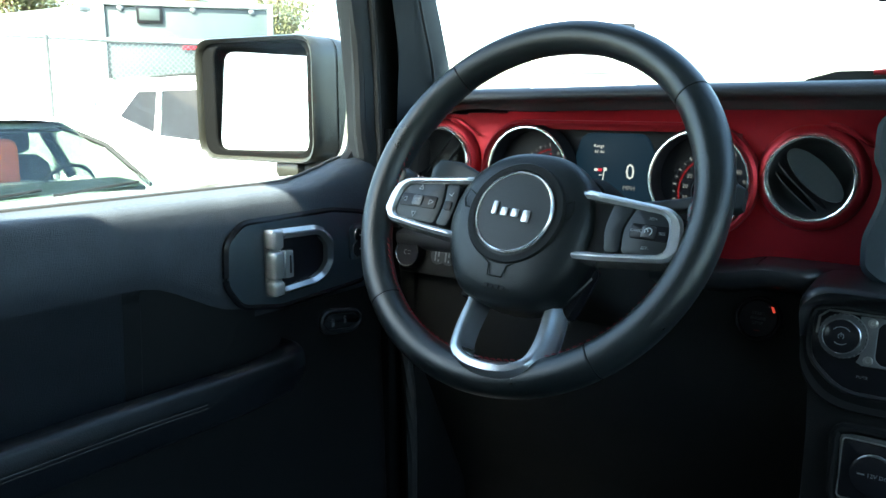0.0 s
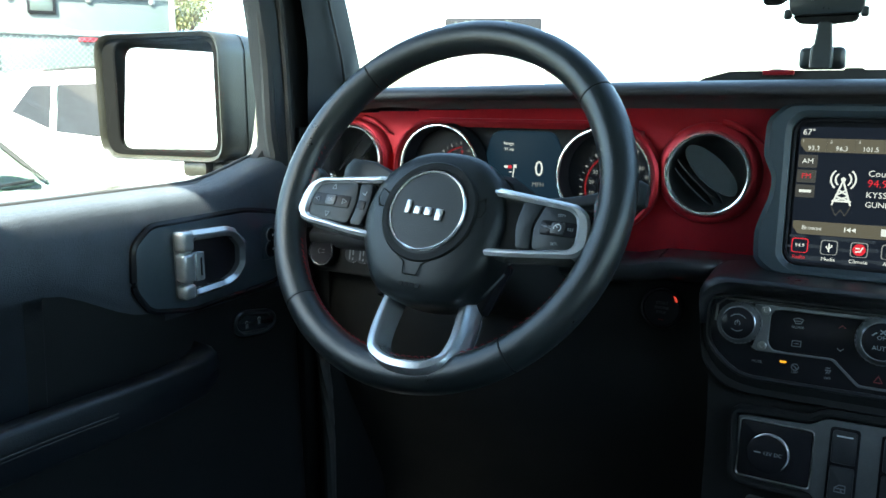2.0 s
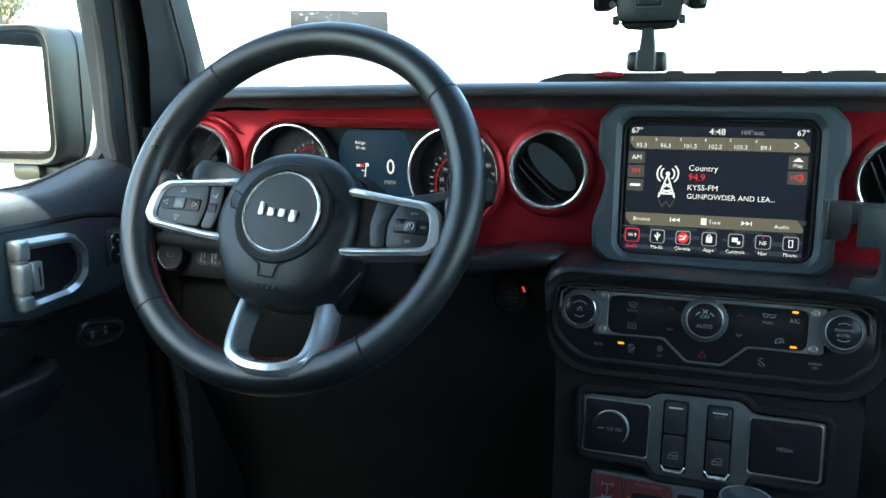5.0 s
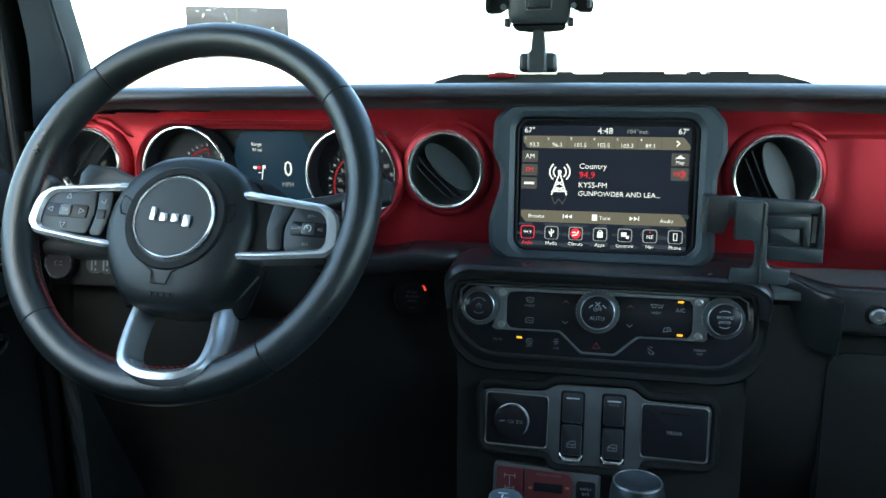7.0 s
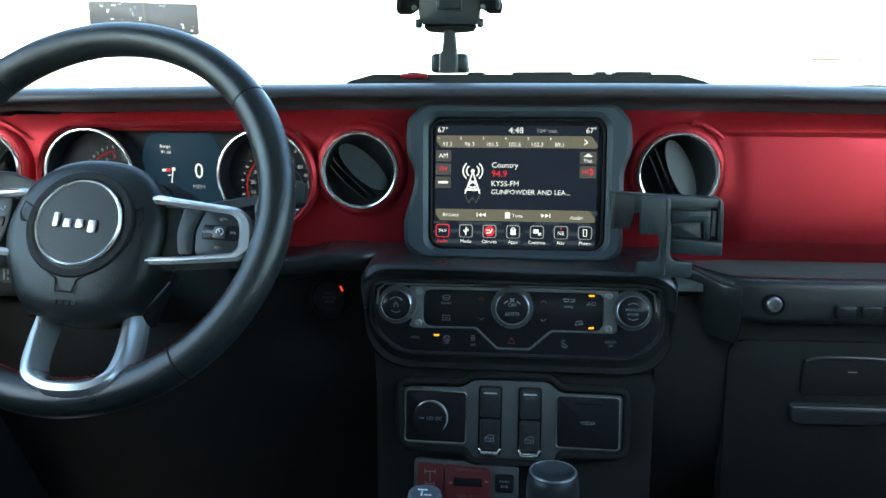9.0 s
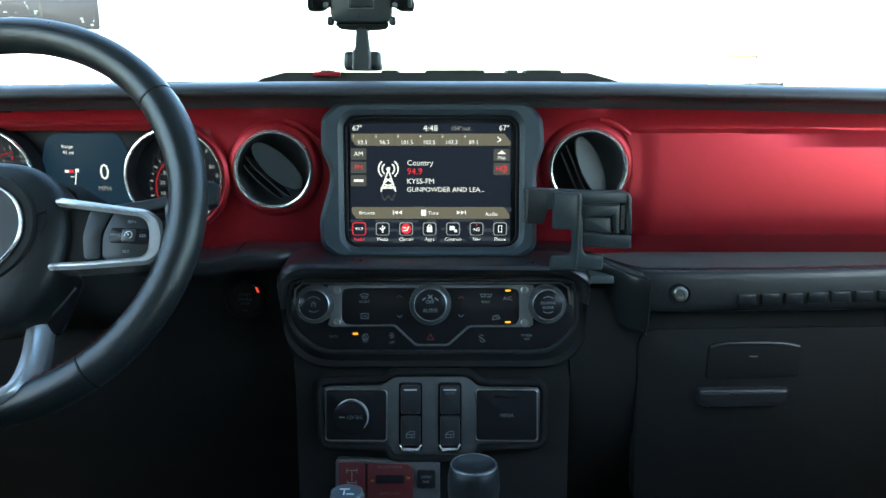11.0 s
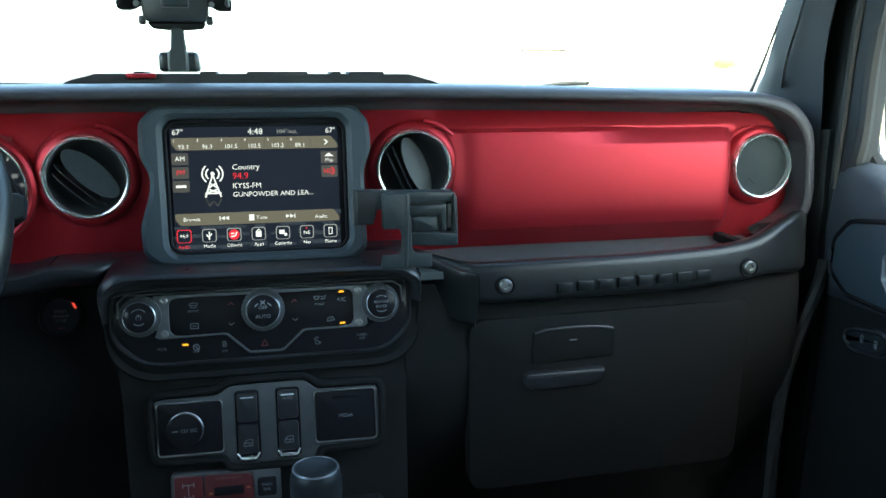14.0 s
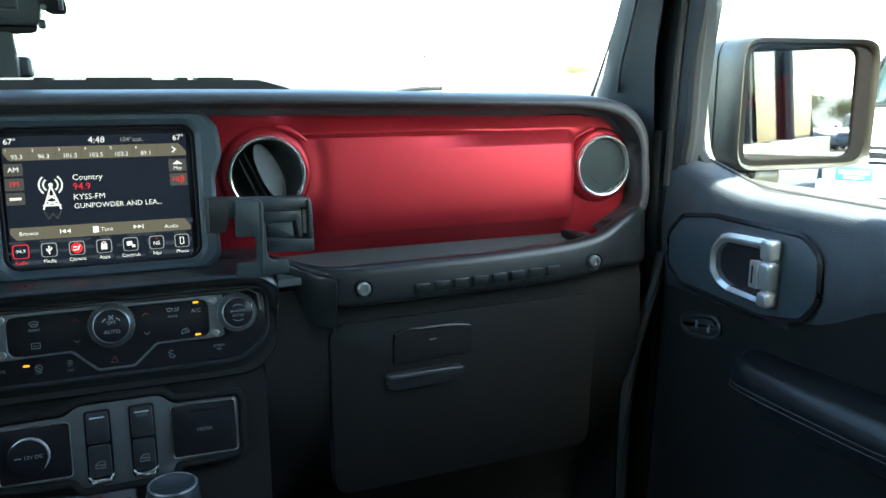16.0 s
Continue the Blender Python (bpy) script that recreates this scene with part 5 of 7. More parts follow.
def spoke(s):
    side = [(0.045, 0.0210), (0.141, 0.0112), (0.153, 0.0035), (0.1575, -0.0085), (0.1595, -0.0275), (0.149, -0.0375), (0.088, -0.0445), (0.045, -0.0475)]
    line = outline([(s * x, z) for x, z in (side if s > 0 else side[::-1])], 0.005)
    hole = [(0.052, 0.0122), (0.1355, 0.0046), (0.1425, -0.0010), (0.1452, -0.0125), (0.1458, -0.0258), (0.1410, -0.0310), (0.095, -0.0368), (0.052, -0.0402)]
    gap = outline([(s * x, z) for x, z in (hole if s > 0 else hole[::-1])], 0.004)
    bm = frame_plate(line, gap, -0.004, 0.020, 140, s * 0.100, -0.014, 0.0028, deep=0.006)
    for v in bm.verts:
        v.co.y += 0.35 * max(0, 0.066 - abs(v.co.x))        # the inner ends dive under the cover
    part("spoke_trim", bm, SILVER, sw, "satin silver spoke surround")
    part("spoke_core", plate(inset(line, 0.003), 0.008, 0.026, 0.003), BLACK, sw)
    # leather gusset that joins the spoke to the rim
    pts = [(0.150, 0.020), (0.165, 0.030), (0.170, 0.0), (0.168, -0.040), (0.150, -0.036), (0.157, -0.010)]
    part("spoke_gusset", plate(outline([(s * x, z) for x, z in (pts if s > 0 else pts[::-1])], 0.006), -0.006, 0.014, 0.005), LEATHER, sw)
    pad = [(0.0895 if s < 0 else 0.1050, 0.0140), (0.1310, 0.0120), (0.1375, 0.0075), (0.1415, -0.008), (0.1422, -0.0220), (0.1370, -0.0282), (0.0895 if s < 0 else 0.1005, -0.0305), (0.0862 if s < 0 else 0.0975, -0.008)]
    key = part("button_pad", plate(outline([(s * x, z) for x, z in (pad if s > 0 else pad[::-1])], 0.006), -0.0005, 0.010, 0.0020), BUTTON, sw, "black button pad")
    small = [(0.0715, 0.0140), (0.0883, 0.0138), (0.0850, -0.008), (0.0883, -0.0305), (0.0740, -0.0310), (0.070, -0.010)] if s < 0 else [(0.0830, 0.0145), (0.1038, 0.0138), (0.0963, -0.008), (0.0993, -0.0302), (0.0850, -0.0310), (0.0800, -0.010)]
    flap = part("side_button", plate(outline([(s * x, z) for x, z in (small if s > 0 else small[::-1])], 0.005), -0.0002, 0.010, 0.0020), BUTTON, sw)
    cx = s * (0.1165 if s < 0 else 0.1215)
    part("rocker", plate(rect(0.046 if s < 0 else 0.034, 0.0135, 0.003, cx, -0.0085), -0.0018, 0.0, 0.0010), PIANO, key)
    part("centre_button", plate(rect(0.0125, 0.0110, 0.0025, cx, -0.0085), -0.0034, -0.001, 0.0010), SATIN, key)
    y = -0.0021
    if s < 0:
        lettering("OK", 0.0050, cx, -0.0036, -0.0085, DIM_MARK, key)
        tri = []
        for dx, dz, a in ((0, 0.0140, 90), (0, -0.0145, 270), (-0.0165, 0, 180), (0.0165, 0, 0)):
            c = [(cx + dx + 0.0032 * math.cos(radians(a + b)), -0.0085 + dz + 0.0032 * math.sin(radians(a + b))) for b in (0, 125, 235, 0)]
            tri.append(c)
        stroke("arrows", tri, 0.0006, DIM_MARK, key, y)
        stroke("call_icons", [[(-0.082, 0.003), (-0.078, 0.001), (-0.077, 0.005)], arc(0.0028, 100, 260, -0.0795, -0.010, 8), [(-0.0825, -0.014), (-0.0775, -0.006)]], 0.0007, DIM_MARK, flap, -0.0004)
        part("call_key", plate(rect(0.010, 0.0095, 0.002, -0.0795, -0.0095), -0.0012, 0.001, 0.0008), PIANO, flap)
    else:
        for words, dx, dz in (("SET+", 0.001, 0.0120), ("SET-", 0.0, -0.0145), ("CANC", -0.0115, 0.0), ("RES", 0.0115, 0.0)):
            lettering(words, 0.0036, cx + dx, y, -0.0085 + dz, DIM_MARK, key)
        stroke("cruise_icon", [arc(0.0032, -60, 200, cx, -0.0085, 12), [(cx, -0.0085), (cx - 0.002, -0.006)]], 0.0007, MARK, key, -0.0036)


spoke(-1)
spoke(1)
# the lower yoke: a peaked silver bar bent into a U, its arms running back under the cover
ridge = smooth_path([(-0.0385, 0.0165, -0.0840), (-0.0370, 0.0110, -0.0920), (-0.0315, -0.0040, -0.1180), (-0.0230, -0.0190, -0.1395), (-0.0140, -0.0270, -0.1510), (0.0010, -0.0300, -0.1580), (0.0185, -0.0310, -0.1600),
                     (0.0390, -0.0300, -0.1580), (0.0530, -0.0270, -0.1510), (0.0575, -0.0190, -0.1395), (0.0540, -0.0040, -0.1180), (0.0465, 0.0110, -0.0920), (0.0450, 0.0165, -0.0840)], 4)
loops = []
for i, p in enumerate(ridge):
    along = ridge[min(i + 1, len(ridge) - 1)] - ridge[max(i - 1, 0)]
    n = Vector((-along.z, 0, along.x)).normalized()
    if n.dot(Vector((0.010, 0, -0.115)) - Vector((p.x, 0, p.z))) < 0:
        n = -n
    loops.append([tuple(p + n * a + Vector((0, b, 0))) for a, b in ((0.0070, 0.030), (0.0062, 0.006), (0.0052, 0.0015), (0.0035, 0.0), (-0.0020, 0.0002), (-0.0034, 0.0016), (-0.0095, 0.016), (-0.0105, 0.019), (-0.0090, 0.030))])
part("lower_yoke", rings(bmesh.new(), loops), SILVER, sw, "satin silver lower yoke")
part("yoke_edge", tube(smooth_path([(-0.040, 0.016, -0.0935), (-0.020, 0.013, -0.0985), (0.0, 0.012, -0.1000), (0.020, 0.013, -0.0985), (0.038, 0.016, -0.0940)]), 0.0011, 6), GUNMETAL, sw)
for k in (-1, 1):
    part("cover_edge", tube(smooth_path([(k * 0.0380, 0.021, -0.0925), (k * 0.0530, 0.021, -0.0820), (k * 0.0650, 0.021, -0.0675), (k * 0.0745, 0.021, -0.0530)]), 0.0010, 6), GUNMETAL, sw, "thin bright edge of the cover")
part("yoke_back", plate(outline([(-0.074, -0.040), (-0.060, -0.095), (-0.045, -0.088), (0.045, -0.088), (0.060, -0.095), (0.074, -0.040)], 0.006), 0.026, 0.040, 0.004), PIANO, sw)
part("rim_block", plate(outline([(-0.046, -0.150), (-0.034, -0.168), (0.034, -0.168), (0.046, -0.150), (0.0, -0.157)], 0.006), 0.002, 0.022, 0.004), LEATHER, sw)

for ob in sw.children_recursive:
    if ob.name.startswith(("spoke_trim", "spoke_core", "button_pad", "side_button")) or ob.parent.name.startswith(("button_pad", "side_button")):
        ob.data.transform(Matrix.Translation((0, -0.010, 0)))
        if not ob.name.startswith("spoke"):
            right = sum(v.co.x for v in ob.data.vertices) > 0
            ob.data.transform(Matrix.Translation((0.0065 if right else -0.0035, 0, -0.0042)))
    if not ob.name.startswith(("rim_section", "seam_ring", "stitching")):
        ob.data.transform(Matrix.Translation((0.001, 0.004, -0.0075)))

col = thing("steering_column", pose(-0.3831, -0.1564, 1.1966, -26), "black plastic steering column shroud with two stalks", "steering column")
part("shroud", rings(bmesh.new(), [[(x * k, y, z * k - 0.012) for x, z in rect(0.125, 0.115, 0.03)] for y, k in ((0.050, 0.9), (0.060, 1.0), (0.14, 1.06), (0.21, 1.08))]), BLACK, col)
part("stalk", rings(bmesh.new(), [[(x, 0.048 + a, z + b) for a, b in rect(d, h, 0.004)] for x, z, d, h in ((-0.05, 0.012, 0.016, 0.016), (-0.085, 0.026, 0.020, 0.020), (-0.110, 0.034, 0.022, 0.024), (-0.140, 0.036, 0.022, 0.026), (-0.149, 0.033, 0.016, 0.016))]), BUTTON, col, "black indicator stalk")
part("stalk", rings(bmesh.new(), [[(x, 0.066 + a, z + b) for a, b in rect(d, h, 0.004)] for x, z, d, h in ((0.05, 0.010, 0.016, 0.016), (0.12, 0.024, 0.013, 0.013), (0.150, 0.031, 0.014, 0.014), (0.160, 0.034, 0.016, 0.024), (0.174, 0.035, 0.016, 0.026), (0.180, 0.035, 0.012, 0.020))]), BUTTON, col, "black wiper stalk")

# light switch beside the column
ls = thing("light_switch_panel", pose(-0.62, 0.004, 1.090, TILT), "black headlight switch panel with rotary knob and thumbwheels", "switch panel")
part("plate", plate(outline([(-0.045, -0.026), (0.075, -0.026), (0.080, 0.016), (0.040, 0.022), (-0.045, 0.022)], 0.008), -0.002, 0.02, 0.0015), BLACK, ls)
lk2 = part("knob", lathe([(0.0210, -0.002), (0.0205, -0.012), (0.0185, -0.0150), (0.0175, -0.0145), (0.0, -0.0140)], 44, -0.024, 0.0, cap=False), DIAL, ls, "round headlight knob")
part("knob_ring", lathe([(0.0188, -0.0145), (0.0180, -0.0160), (0.0170, -0.0145)], 44, -0.024, 0.0, cap=False), CHROME, lk2)
stroke("lamp_mark", [arc(0.003, 90, 270, -0.025, 0, 8), [(-0.022, 0.002), (-0.018, 0.002)], [(-0.022, -0.002), (-0.018, -0.002)]], 0.0007, DIM_MARK, lk2, -0.0146)
for x in (0.018, 0.034, 0.046):
    part("thumbwheel", lathe([(0.011, -0.004), (0.011, 0.004)], 24, x, 0.0), SATIN, ls).rotation_euler = (0, 0, 0)
    bars("wheel_marks", [(x - 0.003, 0.0, 0.002, 0.014), (x + 0.002, 0.003, 0.002, 0.008), (x + 0.002, -0.006, 0.002, 0.003)], DIM_MARK, ls, -0.0042)


# ---- front doors ----
def door(side):
    """A door card with handle, lock switch, armrest, sill and glass; side -1 is the driver's."""
    s = -side
    who = "driver" if side < 0 else "passenger"
    d = thing("car_door", pose(side * 0.69, 0, 0, 0, 0, 90 * s), "black grained door card with silver pull handle and armrest", "car door", "front doors")

    def at(x, y, z):
        """|x|, y and height in the car to the door's own frame."""
        return (s * y, x - 0.69, z)

    def profile(y):
        lift = 0.028 * ease(-0.16, -0.01, y)
        hollow = 0.022 * ease(-0.245, -0.345, y)
        edge = 1.060 + 0.0445 * ease(-0.248, -0.372, y)        # where the vinyl gives way to black plastic, arched along the hollow's shaded edge
        return [(0.735, 1.186 + lift), (0.724, 1.190 + lift), (0.709, 1.1875 + lift), (0.6975, 1.1842 + lift), (0.6920, 1.1795 + lift), (0.6890, 1.171 + lift), (0.685, 1.150 + lift * 0.7), (0.681, 1.130), (0.684, edge + 0.016),
                (0.6865, edge + 0.007), (0.689 + hollow * 0.15, edge), (0.690 + hollow * 0.75, edge - 0.012), (0.690 + hollow, edge - 0.035), (0.690 + hollow * 0.6, 0.96), (0.685, 0.80), (0.680, 0.62), (0.70, 0.46), (0.735, 0.46)]

    ys = [-0.93 + 0.02 * i for i in range(46)] + [-0.012, -0.006, -0.002]
    loops = []
    for i, y in enumerate(ys):
        tuck = (0, 0.0, 0.004, 0.012)[max(0, i - 45)] if i >= 45 else 0
        loops.append([at(x + (tuck if x < 0.73 else 0), y, z) for x, z in profile(y)])
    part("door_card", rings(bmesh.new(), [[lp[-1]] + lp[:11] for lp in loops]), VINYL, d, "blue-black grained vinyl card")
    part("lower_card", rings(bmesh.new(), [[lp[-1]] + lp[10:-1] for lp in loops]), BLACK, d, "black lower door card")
    seal = [at(0.727, y, 1.1895 + 0.028 * ease(-0.16, -0.01, y)) for y in [-0.93 + 0.03 * i for i in range(31)]]
    part("window_seal", tube(seal, 0.0035, 8), RUBBER, d)
    trim = [(-0.20, 1.180), (-0.125, 1.183), (-0.070, 1.194), (-0.032, 1.214), (-0.016, 1.25), (-0.016, 1.33), (-0.036, 1.41), (-0.066, 1.55), (-0.106, 1.69)]
    frame_path = smooth_path([at(0.722 - max(0, z - 1.25) * 0.11 - max(0, z - 1.45) * 0.10, y, z) for y, z in trim], 4)
    part("window_frame", tube(frame_path, 0.010, 8, up=(0, 1, 0)), RUBBER, d, "black rubber window channel")
    outer = smooth_path([at(0.742 - max(0, z - 1.25) * 0.11 - max(0, z - 1.45) * 0.14, y + 0.006, z - 0.004) for y, z in trim], 4)
    part("outer_frame", tube(outer, 0.006, 8, up=(0, 1, 0)), BODY, d, "painted outer window frame")
    sail = [(-0.060, 1.150), (-0.052, 1.196), (-0.014, 1.214), (-0.001, 1.25), (-0.008, 1.32), (-0.020, 1.41), (-0.048, 1.55), (0.020, 1.55), (0.055, 1.41), (0.075, 1.25), (0.075, 1.15)]
    part("sail_panel", rings(bmesh.new(), [[at(x - max(0, z - 1.25) * 0.11, y, z) for y, z in sail] for x in (0.714, 0.722)]), BLACK, d)
    part("top_frame", tube([at(0.655, -0.09, 1.69), at(0.655, -0.88, 1.70)], 0.016, 8), RUBBER, d)
    pane = rings(bmesh.new(), [[at(x, y, z) for x, y, z in ((0.729, -0.01, 1.19), (0.729, -0.88, 1.18), (0.66, -0.90, 1.70), (0.66, -0.10, 1.70))],
                               [at(x + 0.004, y, z) for x, y, z in ((0.729, -0.01, 1.19), (0.729, -0.88, 1.18), (0.66, -0.90, 1.70), (0.66, -0.10, 1.70))]])
    part("glass", pane, GLASS, d, "clear side window glass", 0).visible_shadow = False
    # handle insert
    line = [(-0.2725, 1.137), (-0.250, 1.1545), (-0.112, 1.1545), (-0.056, 1.146), (-0.032, 1.120), (-0.032, 1.084), (-0.060, 1.0625), (-0.200, 1.0565), (-0.256, 1.067), (-0.2745, 1.092)]
    line = outline([(s * y, z) for y, z in line], 0.009)
    if s > 0:
        line = line[::-1]
    insert = part("handle_insert", plate(line, -0.0135, 0.02, 0.003), BEZEL, d, "smooth blue-black handle insert")
    part("insert_groove", tube([(u, -0.0105, z) for u, z in inset(line, -0.0020)], 0.0036, 6, True), PIANO, insert)
    part("finger_well", plate(outline([(s * y, z) for y, z in ((-0.200, 1.136), (-0.128, 1.134), (-0.112, 1.120), (-0.118, 1.092), (-0.140, 1.072), (-0.200, 1.074))], 0.006), -0.0142, -0.006, 0.0005), DIAL, insert)
    ring = [(-0.2240, 1.1470), (-0.152, 1.1440), (-0.137, 1.1390), (-0.1215, 1.1220), (-0.1225, 1.0930), (-0.137, 1.0780), (-0.155, 1.0725), (-0.2240, 1.0700)]
    hole = [(-0.2060, 1.1345), (-0.150, 1.1325), (-0.143, 1.1295), (-0.1320, 1.1175), (-0.1325, 1.0970), (-0.142, 1.0870), (-0.157, 1.0815), (-0.2060, 1.0790)]
    ring, hole = [outline([(s * y, z) for y, z in (q if s < 0 else q[::-1])], 0.004) for q in (ring, hole)]
    pull = part("pull_handle", frame_plate(ring, hole, -0.026, -0.012, 120, s * -0.165, 1.107, 0.0045), SILVER, d, "satin silver pull loop")
    for z0, z1 in ((1.0715, 1.0893), (1.0905, 1.1230), (1.1242, 1.1475)):
        part("hinge_leaf", block(0.0175, 0.0170, z1 - z0, s * -0.2180, -0.0235, (z0 + z1) / 2, 0.0045, None, 3), SILVER, pull)
    part("release_tab", block(0.013, 0.008, 0.032, s * -0.2040, -0.0285, 1.107, 0.002), SILVER, pull)
    part("tab_mark", block(0.002, 0.001, 0.020, s * -0.2035, -0.0332, 1.107, 0.0004), BLACK, pull)
    # lock switch
    oval = outline([(s * y, z) for y, z in ((-0.131, 1.010), (-0.128, 1.026), (-0.114, 1.0315), (-0.062, 1.022), (-0.052, 1.010), (-0.056, 0.998), (-0.072, 0.9925), (-0.118, 0.998))], 0.009)
    lk = part("lock_switch", frame_plate(oval, inset(oval, 0.006 if s < 0 else 0.006), -0.006, 0.01, 72, s * -0.092, 1.011, 0.0022, deep=0.002), SATIN, d, "black lock rocker switch")
    part("rocker", plate(inset(oval, 0.0065), -0.0045, 0.008, 0.002), BUTTON, lk)
    for y in (-0.1085, -0.0865):
        bars("padlock", [(s * y, 1.0105, 0.0050, 0.0060)], DIM_MARK, lk, -0.0047)
        stroke("padlock_loop", [arc(0.0022, 0, 180, s * y, 1.0145, 8)], 0.0008, MARK, lk, -0.0047)
    if side < 0:
        mc = part("mirror_switch", plate(outline([(-0.086, 1.090), (-0.086, 1.128), (-0.079, 1.135), (-0.035, 1.135), (-0.035, 1.090)][::-1], 0.006), -0.0165, -0.004, 0.002), BEZEL, d, "mirror adjuster with two round keys")
        for z, r in ((1.121, 0.0080), (1.1035, 0.0105)):
            part("round_key", lathe([(r, -0.0155), (r - 0.001, -0.0190), (0, -0.0195)], 26, -0.071, z, cap=False), PIANO, mc)
            part("key_ring", lathe([(r + 0.001, -0.0160), (r + 0.0004, -0.0178), (r - 0.0004, -0.0165)], 26, -0.071, z, cap=False), SILVER, mc)
            bars("key_mark", [(-0.071, z, 0.003, 0.002)], MARK, mc, -0.0197)
    # armrest
    rest = []
    for y, w, h in ((-0.190, 0.016, 0.012), (-0.194, 0.040, 0.024), (-0.204, 0.058, 0.036), (-0.235, 0.070, 0.043), (-0.30, 0.074, 0.046), (-0.45, 0.078, 0.048), (-0.70, 0.080, 0.050)):
        top = 1.013 + 0.006 * ease(-0.24, -0.5, y)
        top_line = [(w + 0.001, h), (w - 0.008, h + 0.0005), (-0.03, h * 0.3)] if side < 0 else [(w - 0.004, h), (-0.015, h - 0.002), (-0.03, h - 0.004)]
        rest.append([at(0.70 - u, y, top - h + v) for u, v in outline([(-0.03, 0), (w, 0), (w + 0.005, h * 0.62)] + top_line, 0.0065 if side < 0 else 0.011, 4)])
    arm = part("armrest", rings(bmesh.new(), rest), ARM_PAD, d, "padded black leather armrest")
    for drop in (0.0170, 0.0205) if side < 0 else (0.0210, 0.0265):
        run = [at(0.6985 - w - 0.0062, y, 1.013 + 0.006 * ease(-0.24, -0.5, y) - drop) for y, w in ((-0.355, 0.0755) if side < 0 else (-0.208, 0.0570), (-0.36, 0.0757) if side < 0 else (-0.235, 0.070), (-0.37, 0.076), (-0.45, 0.078), (-0.69, 0.080))]
        part("stitching", tube(smooth_path(run), 0.0007, 5), GREY_STITCH, arm, "grey double stitching")
    part("lower_pocket", block(0.42, 0.02, 0.16, s * -0.50, -0.004, 0.62, 0.008), BLACK, d)
    # painted outer skin
    part("outer_skin", block(0.95, 0.012, 0.78, s * -0.44, 0.092, 0.80, 0.006), BODY, d, "painted outer door skin")
    part("skin_top", block(0.95, 0.045, 0.012, s * -0.44, 0.072, 1.184, 0.004), BODY, d)
    return d


door(-1)
door(1)
for side in (-1, 1):
    rub = part("door_seal", tube(smooth_path([(side * 0.684, -0.010, 1.09), (side * 0.676, -0.014, 1.06), (side * 0.660, -0.018, 1.02), (side * 0.640, -0.018, 0.95), (side * 0.635, -0.015, 0.86), (side * 0.64, -0.01, 0.70)]), 0.008, 8), RUBBER)
    tagged(rub, "black rubber door seal beside the dashboard end", "seal", kind="structure")
    kick = part("kick_panel", block(0.03, 0.34, 0.62, side * 0.70, 0.17, 0.88, 0.01), BLACK)
    tagged(kick, "black kick panel beside the footwell", "panel", kind="structure")


# ---- outside mirrors ----
def door_mirror(side):
    m = thing("door_mirror", pose(-1.005 if side < 0 else 0.990, 0.06, 1.2875 if side < 0 else 1.279, 0, 0, -side * 5), "square door mirror in a weathered grey plastic shell", "mirror", "door mirrors")
    line = rect(0.250, 0.196, 0.032, 0, 0, 6)
    n = 96
    ring = by_angle(line, n)
    loops = [[(x * k, y, z * q) for x, z in ring] for k, q, y in ((0.935, 0.915, 0.006), (0.955, 0.945, -0.003), (0.985, 0.98, -0.006), (1.0, 1.0, 0.000), (1.0, 1.0, 0.02), (0.995, 0.995, 0.07), (0.97, 0.97, 0.11), (0.88, 0.88, 0.135), (0.5, 0.5, 0.145))]
    part("shell", rings(bmesh.new(), loops, False, True), MIRROR_SHELL, m, "grey textured plastic shell")
    part("shell_seam", rings(bmesh.new(), [[(x * 1.003, y, z * 1.003) for x, z in ring] for y in (0.052, 0.0545)], False, False), MIRROR_INNER, m)
    part("inner_bezel", frame_plate(inset(line, 0.005), rect(0.195, 0.165, 0.018, -side * 0.0065, 0.001), 0.004, 0.02, 96, 0, 0, 0.002, deep=0.09), MIRROR_INNER, m)
    glass = part("mirror_glass", plate(rect(0.224, 0.176, 0.016, 0, 0.001), 0.0, 0.003, 0.0004), MIRROR, m, "silvered mirror glass", 0)
    glass.location = (-side * 0.006, 0.050, 0)
    glass.rotation_euler = (radians(-5.0 if side < 0 else -1.45), 0, -side * radians(18.0 if side < 0 else 22.55))
    if side < 0:
        for x, z in ((-0.032, -0.041), (0.028, -0.045)):
            bars("glass_speck", [(x, z, 0.0055, 0.0014, -12)], DIM_MARK, glass, -0.0006)
    part("arm", rings(bmesh.new(), [[(x, 0.045 + a, z + b) for a, b in rect(0.06, h, 0.012)] for x, z, h in ((-side * 0.04, -0.108, 0.030), (-side * 0.12, -0.112, 0.030), (-side * 0.19, -0.118, 0.034), (-side * 0.25, -0.120, 0.04))]), MIRROR_SHELL, m, "dark mirror arm")
    part("arm_foot", block(0.05, 0.09, 0.03, -side * 0.06, 0.045, -0.108, 0.01), MIRROR_SHELL, m)
    return m


door_mirror(-1)
door_mirror(1)

